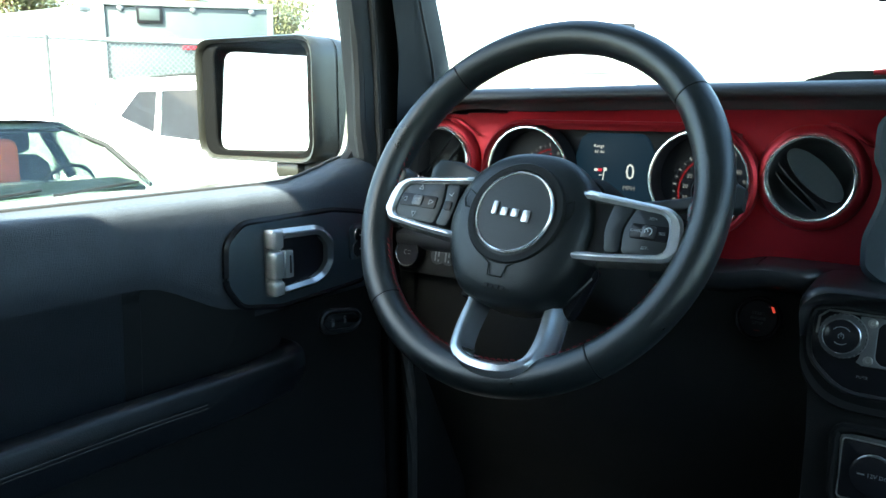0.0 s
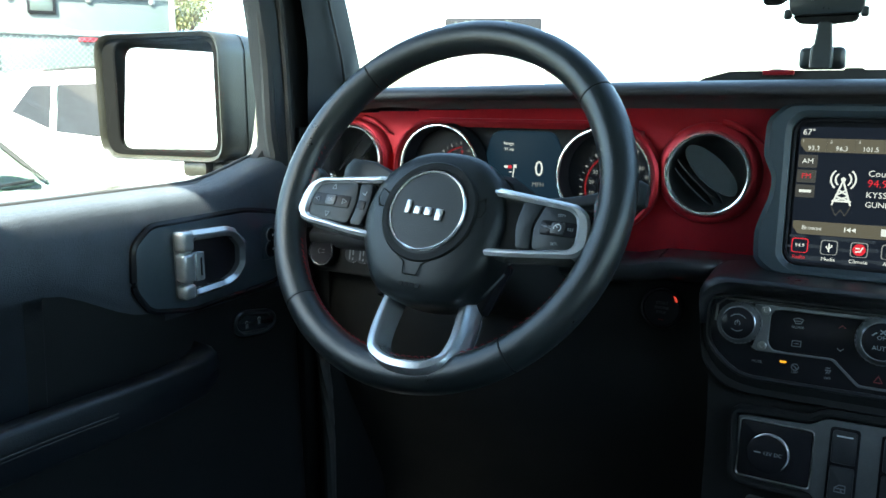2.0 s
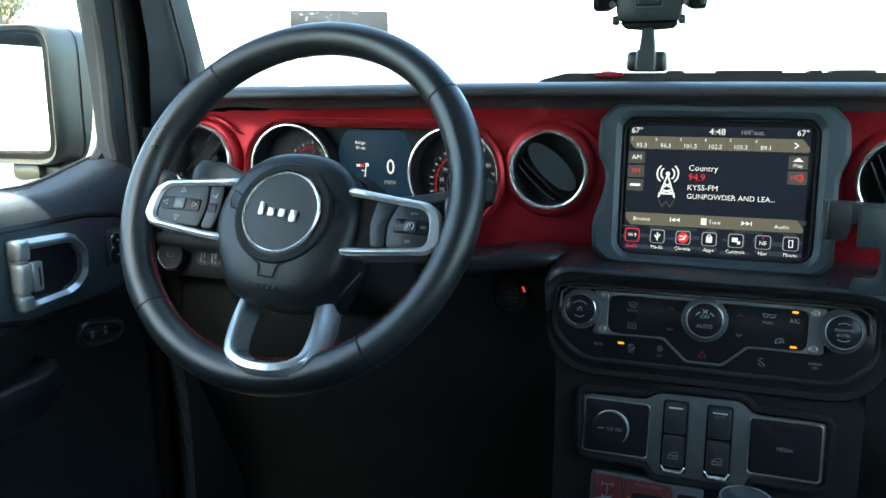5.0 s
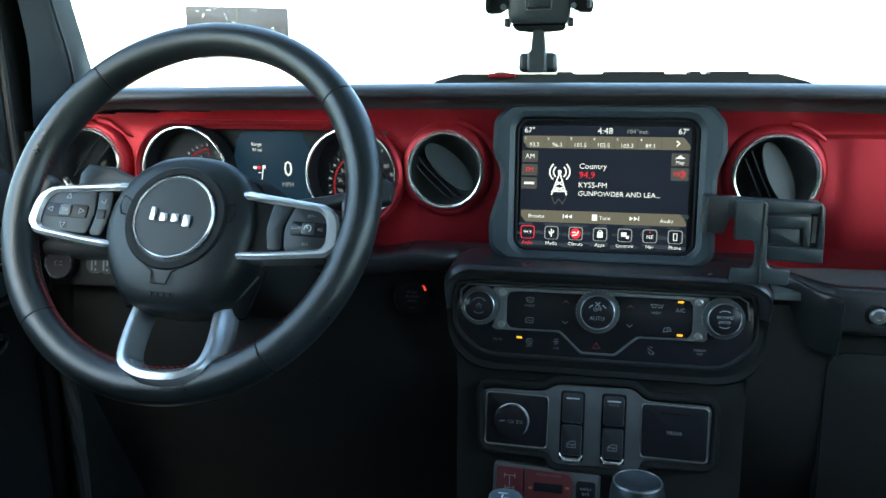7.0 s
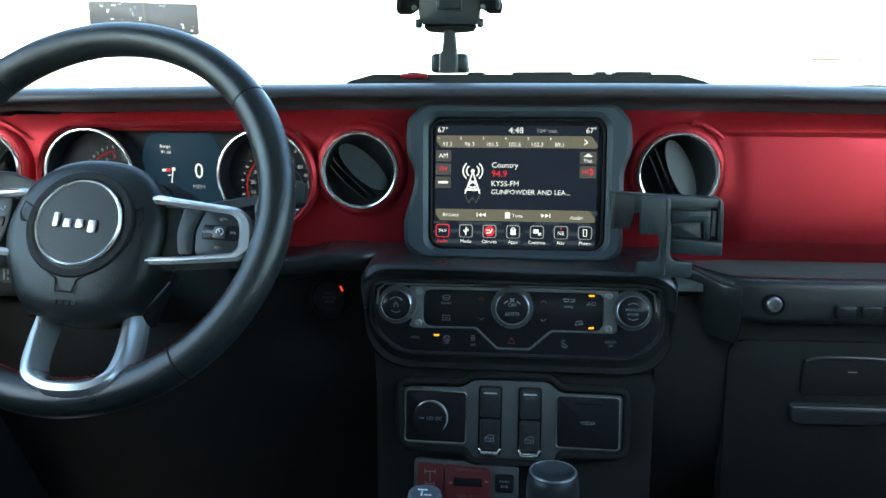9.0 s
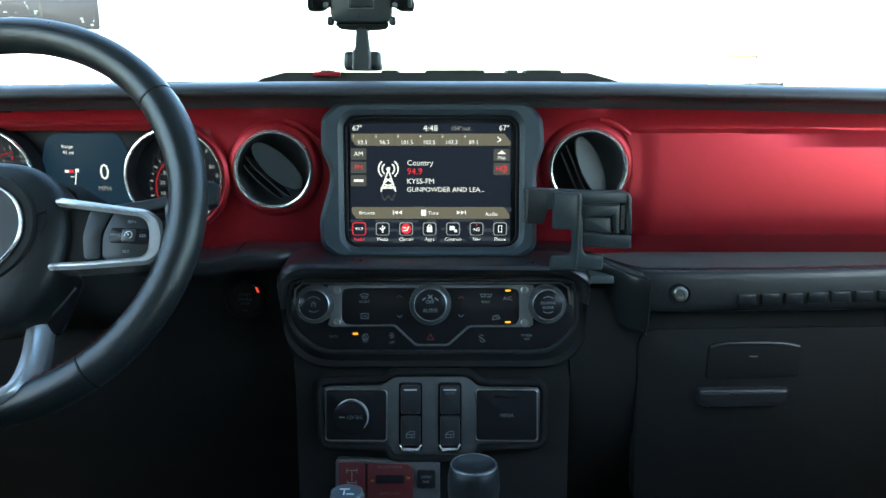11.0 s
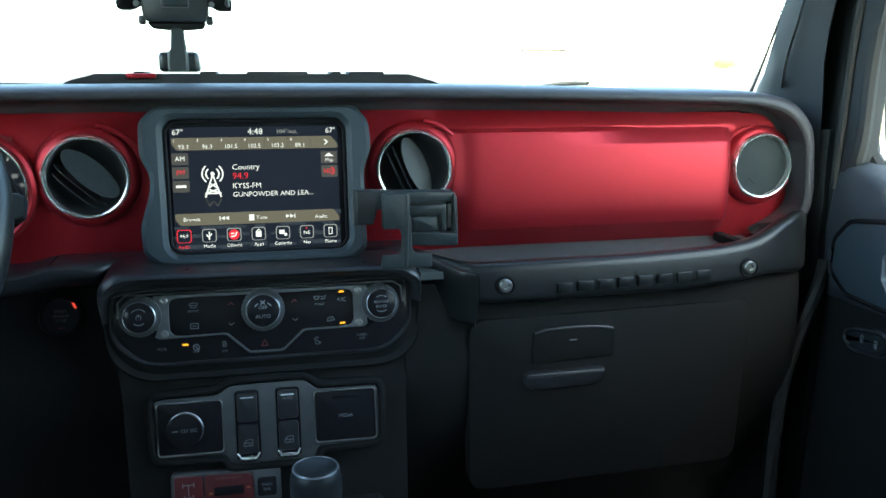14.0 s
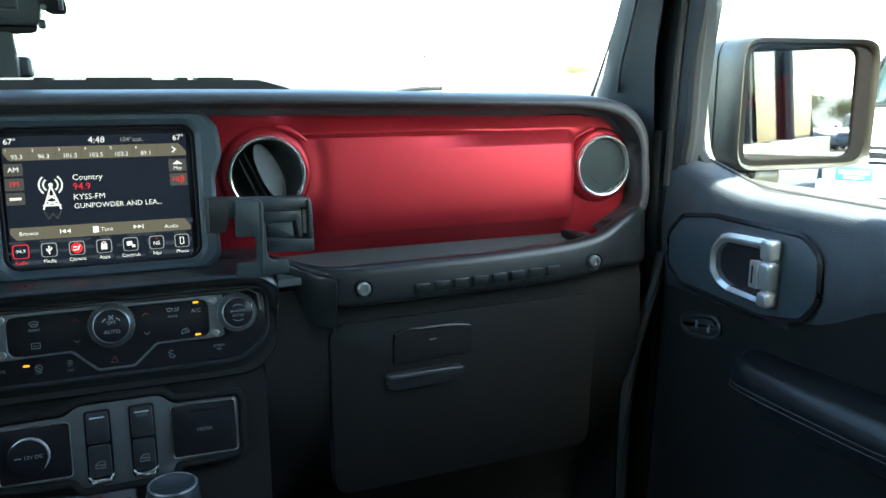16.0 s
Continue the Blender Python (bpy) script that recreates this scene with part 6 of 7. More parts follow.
# ---- phone holder clipped to the screen's edge ----
ph = thing("phone_holder", pose(0, -0.060, 0), "empty grey-black plastic phone cradle beside the touchscreen", "phone holder")
part("jaw", plate(outline([(0.0953, 1.1676), (0.1133, 1.1674), (0.1173, 1.1810), (0.1173, 1.2019), (0.0953, 1.2027)], 0.0025), -0.003, 0.012, 0.0015), SATIN, ph, "dark clamp jaw")
part("jaw_edge", plate(outline([(0.0940, 1.1680), (0.0972, 1.1680), (0.0972, 1.2030), (0.0940, 1.2030)], 0.0012), -0.007, 0.012, 0.001), HOLDER, ph)
part("top_bar", plate(outline([(0.1150, 1.1813), (0.1400, 1.1880), (0.1971, 1.1893), (0.1971, 1.1988), (0.1150, 1.2021)], 0.002), -0.003, 0.010, 0.0012), HOLDER, ph)
cage = part("clamp_body", plate(outline([(0.1500, 1.1445), (0.2018, 1.1422), (0.2005, 1.1950), (0.1980, 1.1985), (0.1500, 1.1985)], 0.002), 0.002, 0.020, 0.0015), HOLDER, ph)
part("middle_bar", plate(outline([(0.1498, 1.1720), (0.1534, 1.1719), (0.1609, 1.1758), (0.1820, 1.1757), (0.1850, 1.1580), (0.1895, 1.1580), (0.1890, 1.1865), (0.1498, 1.1865)], 0.0012), -0.003, 0.004, 0.0012), HOLDER, cage)
part("flap", plate(outline([(0.1546, 1.1606), (0.1815, 1.1582), (0.1800, 1.1738), (0.1573, 1.1742), (0.1538, 1.1716)], 0.0015), -0.001, 0.004, 0.001), HOLDER, cage)
part("flap_gap", plate(outline([(0.1818, 1.1590), (0.1842, 1.1590), (0.1826, 1.1735), (0.1806, 1.1735)], 0.0005), -0.0005, 0.003, 0.0004), PIANO, cage)
part("lower_plate", plate(outline([(0.1517, 1.1590), (0.1906, 1.1565), (0.2016, 1.1560), (0.2018, 1.1422), (0.1530, 1.1440)][::-1], 0.0018), -0.004, 0.004, 0.0016), HOLDER, cage)
part("spring_slot", plate(rect(0.0052, 0.0400, 0.001, 0.1922, 1.1770), -0.0012, 0.003, 0.0004), PIANO, cage)
bm = bmesh.new()
for k in range(13):
    block(0.0036, 0.003, 0.0010, 0.1922, -0.0020, 1.1625 + k * 0.0019, 0, bm)
part("spring", bm, STEEL, cage, "small bright spring", 0)
part("side_cheek", plate(outline([(0.1955, 1.1570), (0.2012, 1.1570), (0.1996, 1.1945), (0.1955, 1.1975)], 0.0012), -0.006, 0.004, 0.0012), HOLDER, cage)
clip = outline([(0.1209, 1.2006), (0.1480, 1.2004), (0.1484, 1.1785), (0.1508, 1.1755), (0.1515, 1.1448), (0.1546, 1.1384), (0.1725, 1.1380), (0.1725, 1.1225), (0.1517, 1.1227), (0.1467, 1.1212),
                (0.1190, 1.1222), (0.1210, 1.1378), (0.1375, 1.1376), (0.1410, 1.1430), (0.1406, 1.1599), (0.1384, 1.1638), (0.1213, 1.1638)], 0.0032)
part("front_clip", plate(clip, -0.0125, -0.0085, 0.0018), HOLDER, ph, "folded front clip with a two-toed foot")
part("clip_fold", tube(smooth_path([(0.1466, -0.0125, 1.1985), (0.1468, -0.0128, 1.1700), (0.1462, -0.0128, 1.1500), (0.1455, -0.0128, 1.1250)]), 0.0016, 8), HOLDER, ph)
part("clip_neck", block(0.012, 0.012, 0.020, 0.1440, -0.004, 1.1880, 0.002), HOLDER, ph)
part("vent_clip", block(0.02, 0.05, 0.02, 0.172, 0.040, 1.178, 0.003), HOLDER, ph)

# ---- phone mount on the dash tray ----
pm = thing("phone_mount", pose(-0.0815, 0.125, 1.3185) @ Matrix.Diagonal((0.885, 0.885, 0.885, 1)), "grey-black phone mount standing on the dashboard tray", "phone holder")
part("foot", block(0.050, 0.045, 0.0255, 0, 0.012, 0.0127, 0.006, None, 3), HOLDER, pm)
part("foot_notch", rings(bmesh.new(), [[(x, y, z) for x, y in rect(w, 0.016, 0.004, 0, -0.014)] for z, w in ((0.001, 0.024), (0.010, 0.025), (0.022, 0.0245), (0.027, 0.022))]), HOLDER, pm)
part("neck", rings(bmesh.new(), [[(x, y, z) for x, y in rect(w, 0.012, 0.003)] for z, w in ((0.002, 0.0235), (0.020, 0.0225), (0.045, 0.0172), (0.056, 0.0160))]), HOLDER, pm)
part("skirt", plate(outline([(-0.036, 0.062), (-0.030, 0.054), (-0.010, 0.052), (0.010, 0.052), (0.032, 0.054), (0.036, 0.062)], 0.003), -0.006, 0.012, 0.002), BLACK, pm)
part("cradle", plate(outline([(-0.0355, 0.062), (0.0355, 0.062), (0.0405, 0.072), (0.0415, 0.120), (-0.0415, 0.120), (-0.0405, 0.072)], 0.004), -0.012, 0.010, 0.003), HOLDER, pm, "slate cradle plate")
part("cradle_boss", plate(outline([(-0.014, 0.081), (0.0145, 0.081), (0.0155, 0.104), (-0.015, 0.104)], 0.003), -0.016, -0.010, 0.002), HOLDER, pm)
part("boss_line", tube([(-0.0165, -0.0125, 0.100), (-0.0160, -0.0125, 0.0795), (0.0165, -0.0125, 0.0795), (0.0170, -0.0125, 0.100)], 0.0009, 6), GUNMETAL, pm)
for sx in (-1, 1):
    part("arm", plate(outline([(sx * 0.040, 0.083), (sx * 0.052, 0.076), (sx * 0.068, 0.076), (sx * 0.070, 0.084), (sx * 0.063, 0.120), (sx * 0.040, 0.120)][::sx], 0.003), -0.016, 0.004, 0.002), BLACK, pm, "gripping side arm")
    part("arm_pad", block(0.005, 0.024, 0.040, sx * 0.0645, -0.018, 0.100, 0.0015), BEZEL if sx > 0 else BLACK, pm)
    part("lug", block(0.009, 0.012, 0.012, sx * 0.041, -0.004, 0.064, 0.003), HOLDER, pm)
    part("pivot", lathe([(0.004, -0.017), (0.003, -0.020), (0.0, -0.020)], 14, sx * 0.045, 0.083, cap=False), GUNMETAL, pm)


# ---- outside: ground, parked vehicles, fence, trees ----
GROUND = -0.25
ASPHALT = material("sunlit_asphalt", (0.023, 0.0226, 0.0216), 0.9, grain=0.6, grain_size=0.012, vary=0.25, vary_size=1.5)
WHITE_PAINT = material("white_car_paint", (0.78, 0.78, 0.77), 0.25, coat=0.6, vary=0.03, vary_size=0.4)
SILVER_PAINT = material("silver_car_paint", (0.42, 0.43, 0.44), 0.3, metal=0.4, coat=0.5, vary=0.05, vary_size=0.4)
DARK_PAINT = material("dark_blue_car_paint", (0.04, 0.05, 0.07), 0.25, coat=0.6, vary=0.05, vary_size=0.4)
TYRE = material("tyre_rubber", (0.025, 0.025, 0.025), 0.85, grain=0.4, grain_size=0.01)
LAMP = material("headlamp_lens", (0.55, 0.56, 0.58), 0.12, vary=0.1)
CLOTH = material("dark_seat_cloth", (0.017, 0.02, 0.016), 0.9, grain=0.4, grain_size=0.004)
ORANGE = material("orange_fabric", (0.75, 0.13, 0.03), 0.8, vary=0.2)
GALVANISED = material("galvanised_steel", (0.27, 0.278, 0.272), 0.45, metal=0.7, vary=0.2)
# one even tone, darkened below real aluminium to keep sunlit highlights from clipping
BOX_PANEL = material("darkened_aluminium_panel", (0.052, 0.064, 0.061), 0.4, vary=0.10, vary_size=0.5)
BARK = material("grey_brown_bark", (0.15, 0.112, 0.0825), 0.95, grain=0.8, grain_size=0.03)
LEAF = material("green_leaves", (0.13, 0.13, 0.05), 0.7, vary=0.4, vary_size=0.5)
BLUE_PLATE = material("blue_printed_plate", (0.033, 0.22, 0.484), 0.5)
HILL = material("hazy_wooded_hillside", (0.03, 0.038, 0.04), 1.0, vary=0.3, vary_size=40)

bm = bmesh.new()
bmesh.ops.create_grid(bm, x_segments=24, y_segments=24, size=900)
ground = part("ground", bm, ASPHALT)
ground.location = (0, 0, GROUND)
tagged(ground, "grey asphalt of the car lot", "ground", kind="structure")


def quad(points, thick=0.006):
    a, b, c, d = [Vector(p) for p in points]
    n = (b - a).cross(c - a).normalized() * thick
    return rings(bmesh.new(), [[a, b, c, d], [a + n, b + n, c + n, d + n]])


def parked_car(m, paint, label, group, tall=0.0, tail=0.0, extra="", name="parked_car", side_glass=GREEN_GLASS):
    """A four-door car, nose along +x, on z = 0. tall: added roof height; tail: how far the roof runs on to the rear."""
    c = thing(name, m, label, "car", group)
    up = tall * 0.45
    stations = [(2.22, 0.30, 0.62 + up, 0.62), (2.12, 0.22, 0.74 + up, 0.78), (1.75, 0.20, 0.83 + up, 0.86), (1.25, 0.20, 0.91 + up, 0.89), (0.85, 0.20, 0.965 + up, 0.90), (0.0, 0.20, 0.97 + up, 0.905),
                (-1.0, 0.20, 0.985 + up, 0.90), (-1.75, 0.22, 1.02 + up, 0.87), (-2.10, 0.28, 1.00 + up, 0.80), (-2.25, 0.36, 0.93 + up, 0.68)]
    loops = []
    for x, low, top, half in stations:
        ring = [(0.86, low), (0.98, low + 0.12), (1.0, (low + top) / 2), (0.975, top - 0.14), (0.90, top - 0.035), (0.70, top), (0.35, top + 0.022), (0, top + 0.03)]
        ring = [(half * w, z) for w, z in ring]
        loops.append([(x, y, z) for y, z in ring] + [(x, -y, z) for y, z in ring[-2::-1]])
    part("body", rings(bmesh.new(), loops), paint, c, smooth=50)
    belt, roof = 0.985 + up, 1.42 + tall
    rx = -1.05 - tail
    corner = {"fb": (0.86, 0.70, belt), "ft": (-0.04, 0.575, roof - 0.03), "rt": (rx, 0.57, roof - 0.03), "rb": (-1.72 - tail * 0.55, 0.68, belt + 0.04), "bt": (-0.42, 0.58, roof - 0.01), "bb": (-0.38, 0.80, belt)}
    skin = []
    for x, half, z in ((0.01, 0.585, roof - 0.035), (-0.10, 0.61, roof - 0.006), (-0.45, 0.62, roof + 0.012), (rx + 0.1, 0.61, roof - 0.005), (rx - 0.05, 0.59, roof - 0.04)):
        skin.append([(x, half * w, z + dz) for w, dz in ((-1, -0.03), (-0.96, 0.0), (-0.6, 0.022), (0, 0.030), (0.6, 0.022), (0.96, 0.0), (1, -0.03))])
    part("roof", rings(bmesh.new(), skin + [[(x, y, z - 0.03) for x, y, z in skin[-1]], [(x, y, z - 0.03) for x, y, z in skin[0]]], False, False), paint, c, smooth=60)
    p = corner

    def side_of(q, s):
        return (q[0], q[1] * s, q[2])
    for s in (-1, 1):
        part("pillar", tube([side_of(p["fb"], s), (0.43, s * 0.655, (belt + roof) / 2 + 0.05), side_of(p["ft"], s)], 0.035, 8), paint, c)
        part("pillar_trim", tube([(0.80, s * 0.665, belt + 0.02), (0.39, s * 0.62, (belt + roof) / 2 + 0.04), (-0.06, s * 0.54, roof - 0.05)], 0.022, 6), BLACK, c)
        part("pillar", tube([side_of(p["bb"], s), side_of(p["bt"], s)], 0.04, 8), BLACK, c)
        part("pillar", tube([side_of(p["rb"], s), side_of(p["rt"], s)], 0.055, 8), paint, c)
        part("side_window", quad([(0.70, s * 0.735, belt), (-0.38, s * 0.79, belt), (-0.42, s * 0.60, roof - 0.02), (-0.02, s * 0.60, roof - 0.03)]), side_glass, c, "tinted side window", 0)
        if tail > 0.5:
            part("side_window", quad([(-0.42, s * 0.79, belt), (-1.40, s * 0.73, belt + 0.07), (-1.40, s * 0.62, roof - 0.11), (-0.46, s * 0.62, roof - 0.09)]), side_glass, c, "tinted side window", 0)
            part("quarter_window", quad([(-1.47, s * 0.725, belt + 0.08), (-1.84, s * 0.675, belt + 0.25), (-1.66, s * 0.625, roof - 0.13), (-1.47, s * 0.62, roof - 0.11)]), side_glass, c, "tinted quarter window", 0)
            part("pillar", tube([(-1.435, s * 0.745, belt), (-1.435, s * 0.60, roof - 0.03)], 0.025, 8), paint, c)
            part("quarter_panel", quad([(-1.84, s * 0.675, belt + 0.25), (-2.24, s * 0.66, belt + 0.02), (-1.96, s * 0.585, roof - 0.03), (-1.66, s * 0.625, roof - 0.13)], 0.01), paint, c)
            part("quarter_panel", quad([(-0.42, s * 0.79, belt - 0.03), (-2.24, s * 0.68, belt - 0.02), (-1.84, s * 0.675, belt + 0.25), (-1.40, s * 0.73, belt + 0.07)], 0.01), paint, c)
            part("roof_rail", tube(smooth_path([(-0.30, s * 0.585, roof + 0.012), (-0.55, s * 0.59, roof + 0.040), (-1.20, s * 0.59, roof + 0.030), (-1.75, s * 0.575, roof - 0.020)]), 0.013, 6), BLACK, c, "black roof rail")
            part("roof_side", quad([(-0.42, s * 0.622, roof - 0.09), (-1.66, s * 0.625, roof - 0.13), (-1.96, s * 0.59, roof - 0.03), (-0.42, s * 0.61, roof - 0.01)], 0.01), paint, c)
        else:
            part("side_window", quad([(-0.42, s * 0.79, belt), (-1.35 - tail * 0.6, s * 0.73, belt + 0.03), (rx, s * 0.59, roof - 0.03), (-0.46, s * 0.60, roof - 0.02)]), side_glass, c, "tinted side window", 0)
        part("door_mirror", block(0.10, 0.20, 0.13, 0.66, s * 0.99, belt + 0.06, 0.04), paint, c)
        part("headlight", rings(bmesh.new(), [[(2.10 - k * 0.03, s * (0.60 + y), z + 0.655 + up) for y, z in rect(0.30, 0.13, 0.03)] for k in (3, 0, -0.6)]), LAMP, c, "clear headlamp")
        part("door_handle", block(0.16, 0.03, 0.03, -0.15, s * 0.895, 0.84 + up, 0.01), paint, c)
        for x in (1.35, -1.35):
            r = 0.325 + up * 0.12
            wheel = part("wheel", lathe([(r * 0.68, -0.10), (r * 0.95, -0.11), (r, -0.08), (r, 0.08), (r * 0.95, 0.11), (r * 0.68, 0.10)], 28, cap=True), TYRE, c, "black tyre")
            wheel.location = (x, s * 0.80, r)
            part("rim", lathe([(r * 0.66, -0.112), (r * 0.60, -0.116), (r * 0.3, -0.105), (0.0, -0.105)], 24, cap=False) if s < 0 else lathe([(r * 0.66, 0.112), (r * 0.60, 0.116), (r * 0.3, 0.105), (0.0, 0.105)], 24, cap=False), SILVER, wheel)
    part("windscreen", quad([(0.88, -0.68, belt), (0.88, 0.68, belt), (0.00, 0.56, roof - 0.03), (0.00, -0.56, roof - 0.03)]), GREEN_GLASS, c, "tinted windscreen", 0)
    part("rear_window", quad([(-1.74 - tail * 0.55, 0.62, belt + 0.05), (-1.74 - tail * 0.55, -0.62, belt + 0.05), (rx - 0.04, -0.52, roof - 0.05), (rx - 0.04, 0.52, roof - 0.05)]), GREEN_GLASS, c, "tinted rear window", 0)
    part("dashboard", rings(bmesh.new(), [[(x, -h, z - 0.14), (x, -h, z), (x, h, z), (x, h, z - 0.14)] for x, h, z in ((0.80, 0.62, belt + 0.012), (0.62, 0.64, belt + 0.040), (0.40, 0.66, belt + 0.045), (0.30, 0.66, belt - 0.02))]), CLOTH, c)
    wheel_ring = tube([(0.34 + 0.06 * math.sin(a * math.pi / 12), 0.36 + 0.18 * math.cos(a * math.pi / 12), belt - 0.02 + 0.16 * math.sin(a * math.pi / 12)) for a in range(24)], 0.014, 6, True)
    part("steering_wheel", wheel_ring, BLACK, c)
    for s in (-1, 1):
        part("seat", rings(bmesh.new(), [[(-0.22 - (z - 0.7) * 0.28 + a, s * 0.36 + b, z) for a, b in rect(0.14, w, 0.04)] for z, w in ((0.55, 0.48), (0.85, 0.50), (1.10, 0.44), (1.16 + up, 0.30))]), CLOTH, c)
        part("headrest", block(0.11, 0.26, 0.17, -0.37, s * 0.36, 1.255 + up, 0.05), CLOTH, c)
    part("rear_seat", rings(bmesh.new(), [[(-1.12 - (z - 0.7) * 0.25 + a, b, z) for a, b in rect(0.20, w, 0.05)] for z, w in ((0.55, 1.24), (0.90, 1.26), (1.16 + up, 1.10), (1.22 + up, 0.95))]), CLOTH, c)
    part("grille", block(0.05, 0.86, 0.17, 2.20, 0, 0.60 + up, 0.015), PIANO, c, "black grille")
    for z in (0.56, 0.64):
        part("grille_bar", block(0.06, 0.84, 0.022, 2.205, 0, z + up, 0.006), paint if extra == "bars" else GUNMETAL, c)
    part("bumper", rings(bmesh.new(), [[(x, y * k, z) for y, z in rect(1.70, 0.20, 0.05, 0, 0.40)] for x, k in ((1.95, 1.03), (2.15, 1.0), (2.27, 0.86))]), paint, c)
    part("lower_grille", block(0.06, 1.1, 0.08, 2.26, 0, 0.36, 0.015), PIANO, c)
    part("wiper", tube([(0.90, -0.05, belt + 0.015), (0.83, 0.55, belt + 0.045)], 0.010, 6), BLACK, c)
    part("wiper", tube([(0.90, -0.60, belt + 0.015), (0.83, -0.08, belt + 0.045)], 0.010, 6), BLACK, c)
    part("number_plate", block(0.02, 0.31, 0.13, 2.29, -0.52 if extra else 0, 0.50 + up * 0.6, 0.006), BLUE_PLATE if extra else SILVER, c, "plain printed plate")
    if extra:
        part("plate_bar", block(0.004, 0.24, 0.03, 2.303, -0.52, 0.51 + up * 0.6, 0.001), WHITE_PAINT, c)
        part("plate_bar", block(0.004, 0.16, 0.02, 2.303, -0.52, 0.465 + up * 0.6, 0.001), WHITE_PAINT, c)
    return c


sedan = parked_car(pose(-5.36, 1.63, GROUND), WHITE_PAINT, "white parked sedan with tinted windscreen facing the vehicle", "parked cars")
part("orange_cover", block(0.16, 0.34, 0.36, -0.20, 0.14, 1.10, 0.06), ORANGE, sedan, "orange seat cover")
parked_car(pose(-5.72, 5.12, GROUND, 0, 0, 25), WHITE_PAINT, "white parked sport utility car beside the sedan", "parked cars", 0.33, 0.88, side_glass=SMOKED_GLASS)
parked_car(pose(8.32, 5.28, GROUND + 0.12, 0, 0, 215), WHITE_PAINT, "white parked pickup with black grille and blue plate", "parked cars", 0.36, 0.1, "bars")
for x, y, turn, paint, words, tall in ((5.6, -19.0, 178, DARK_PAINT, "dark blue car parked behind in the lot", 0.1), (6.2, -23.5, 176, SILVER_PAINT, "silver car parked behind in the lot", 0.25), (6.6, -28.0, 180, WHITE_PAINT, "white car parked behind in the lot", 0.3),
                                      (7.0, -33.0, 181, DARK_PAINT, "dark car parked far behind in the lot", 0.3), (-6.9, -38.0, 172, SILVER_PAINT, "silver car parked in the far row behind", 0.0), (-6.2, -44.0, 12, DARK_PAINT, "dark car parked in the far row behind", 0.2), (-3.5, -45.0, 90, DARK_PAINT, "dark pickup standing on the lot behind", 0.4)):
    parked_car(pose(x, y, GROUND, 0, 0, turn), paint, words, "parked cars", tall, 0.3)

# box trailer behind the fence
along = Vector((-8.10, 6.62, 0)) - Vector((-9.34, 5.02, 0))
ang = math.degrees(math.atan2(along.y, along.x))
tr = thing("box_trailer", pose(-8.72, 5.82, GROUND, 0, 0, ang) @ pose(0, 0.0, 0), "pale aluminium box trailer behind a fence", "trailer")
W2 = along.length / 2
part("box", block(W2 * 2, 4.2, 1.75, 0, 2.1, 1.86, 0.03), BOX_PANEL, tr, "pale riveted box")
part("top_rail", block(W2 * 2 + 0.03, 0.06, 0.07, 0, -0.01, 2.72, 0.015), GALVANISED, tr)
part("middle_rail", block(W2 * 2 + 0.02, 0.04, 0.05, 0, -0.012, 2.27, 0.01), GALVANISED, tr)
for x in (-W2, W2):
    part("corner_post", block(0.07, 0.07, 1.75, x, 0.0, 1.86, 0.015), GALVANISED, tr)
vent = part("vent_plate", plate(rect(0.31, 0.21, 0.02, -0.46, 2.585), -0.03, 0.0, 0.008), PIANO, tr, "black framed vent")
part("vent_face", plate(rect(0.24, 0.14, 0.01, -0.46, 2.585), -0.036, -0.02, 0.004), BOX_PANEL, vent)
for x in (-0.80, 0.06, 0.78):
    part("marker_lamp", lathe([(0.04, 0.0), (0.038, -0.02), (0.02, -0.03), (0, -0.03)], 16, x, 2.66, cap=False), GUNMETAL, tr)
part("red_marker", block(0.22, 0.02, 0.05, 0.02, -0.02, 2.19, 0.008), RED, tr)
part("tail_lamp", lathe([(0.05, 0.0), (0.045, -0.03), (0, -0.04)], 18, -W2 + 0.10, 1.60, cap=False), BLACK, tr)
for s in (-1, 1):
    w = part("wheel", lathe([(0.30, -0.10), (0.36, -0.08), (0.36, 0.08), (0.30, 0.10)], 28), TYRE, tr)
    w.location, w.rotation_euler = (s * (W2 - 0.05), 1.9, 0.36), (0, 0, radians(90))
part("chassis", block(1.2, 4.6, 0.16, 0, 2.0, 0.9, 0.02), BLACK, tr)

# white panel wall beside it, running off to the west
panel_wall = thing("panel_wall", pose(-9.42, 4.78, GROUND, 0, 0, 2), "white painted panel wall behind the wire fence", "wall")
for k in range(5):
    part("panel", block(1.78, 0.12, 2.60, -0.90 - 1.80 * k, 0.06, 1.30, 0.01), WHITE_PAINT, panel_wall)
part("coping", block(9.04, 0.16, 0.06, -4.5, 0.06, 2.63, 0.012), GALVANISED, panel_wall, "thin metal coping")

# chain link fence
fence = thing("chain_link_fence", pose(-8.55, 4.3, GROUND, 0, 0, 72), "galvanised chain link fence with a pipe top rail", "fence")
for k in range(-1, 3):
    part("post", turned([(0.030, 0.0), (0.030, 2.22), (0.036, 2.23), (0.0, 2.26)], 12, k * 2.44 - 0.40), GALVANISED, fence)
part("top_rail", tube([(-4.2, 0, 2.20), (4.8, 0, 2.20)], 0.022, 8), GALVANISED, fence)
bm = bmesh.new()
for k in range(-70, 78):
    for s in (-1, 1):
        x0 = k * 0.064
        a, b = Vector((x0, 0.004 * s, 0.05)), Vector((x0 + s * 2.12, 0.004 * s, 2.17))
        o = Vector((0.0022, 0, -0.0022 * s))
        f = bm.faces.new([bm.verts.new(p) for p in (a - o, a + o, b + o, b - o)])
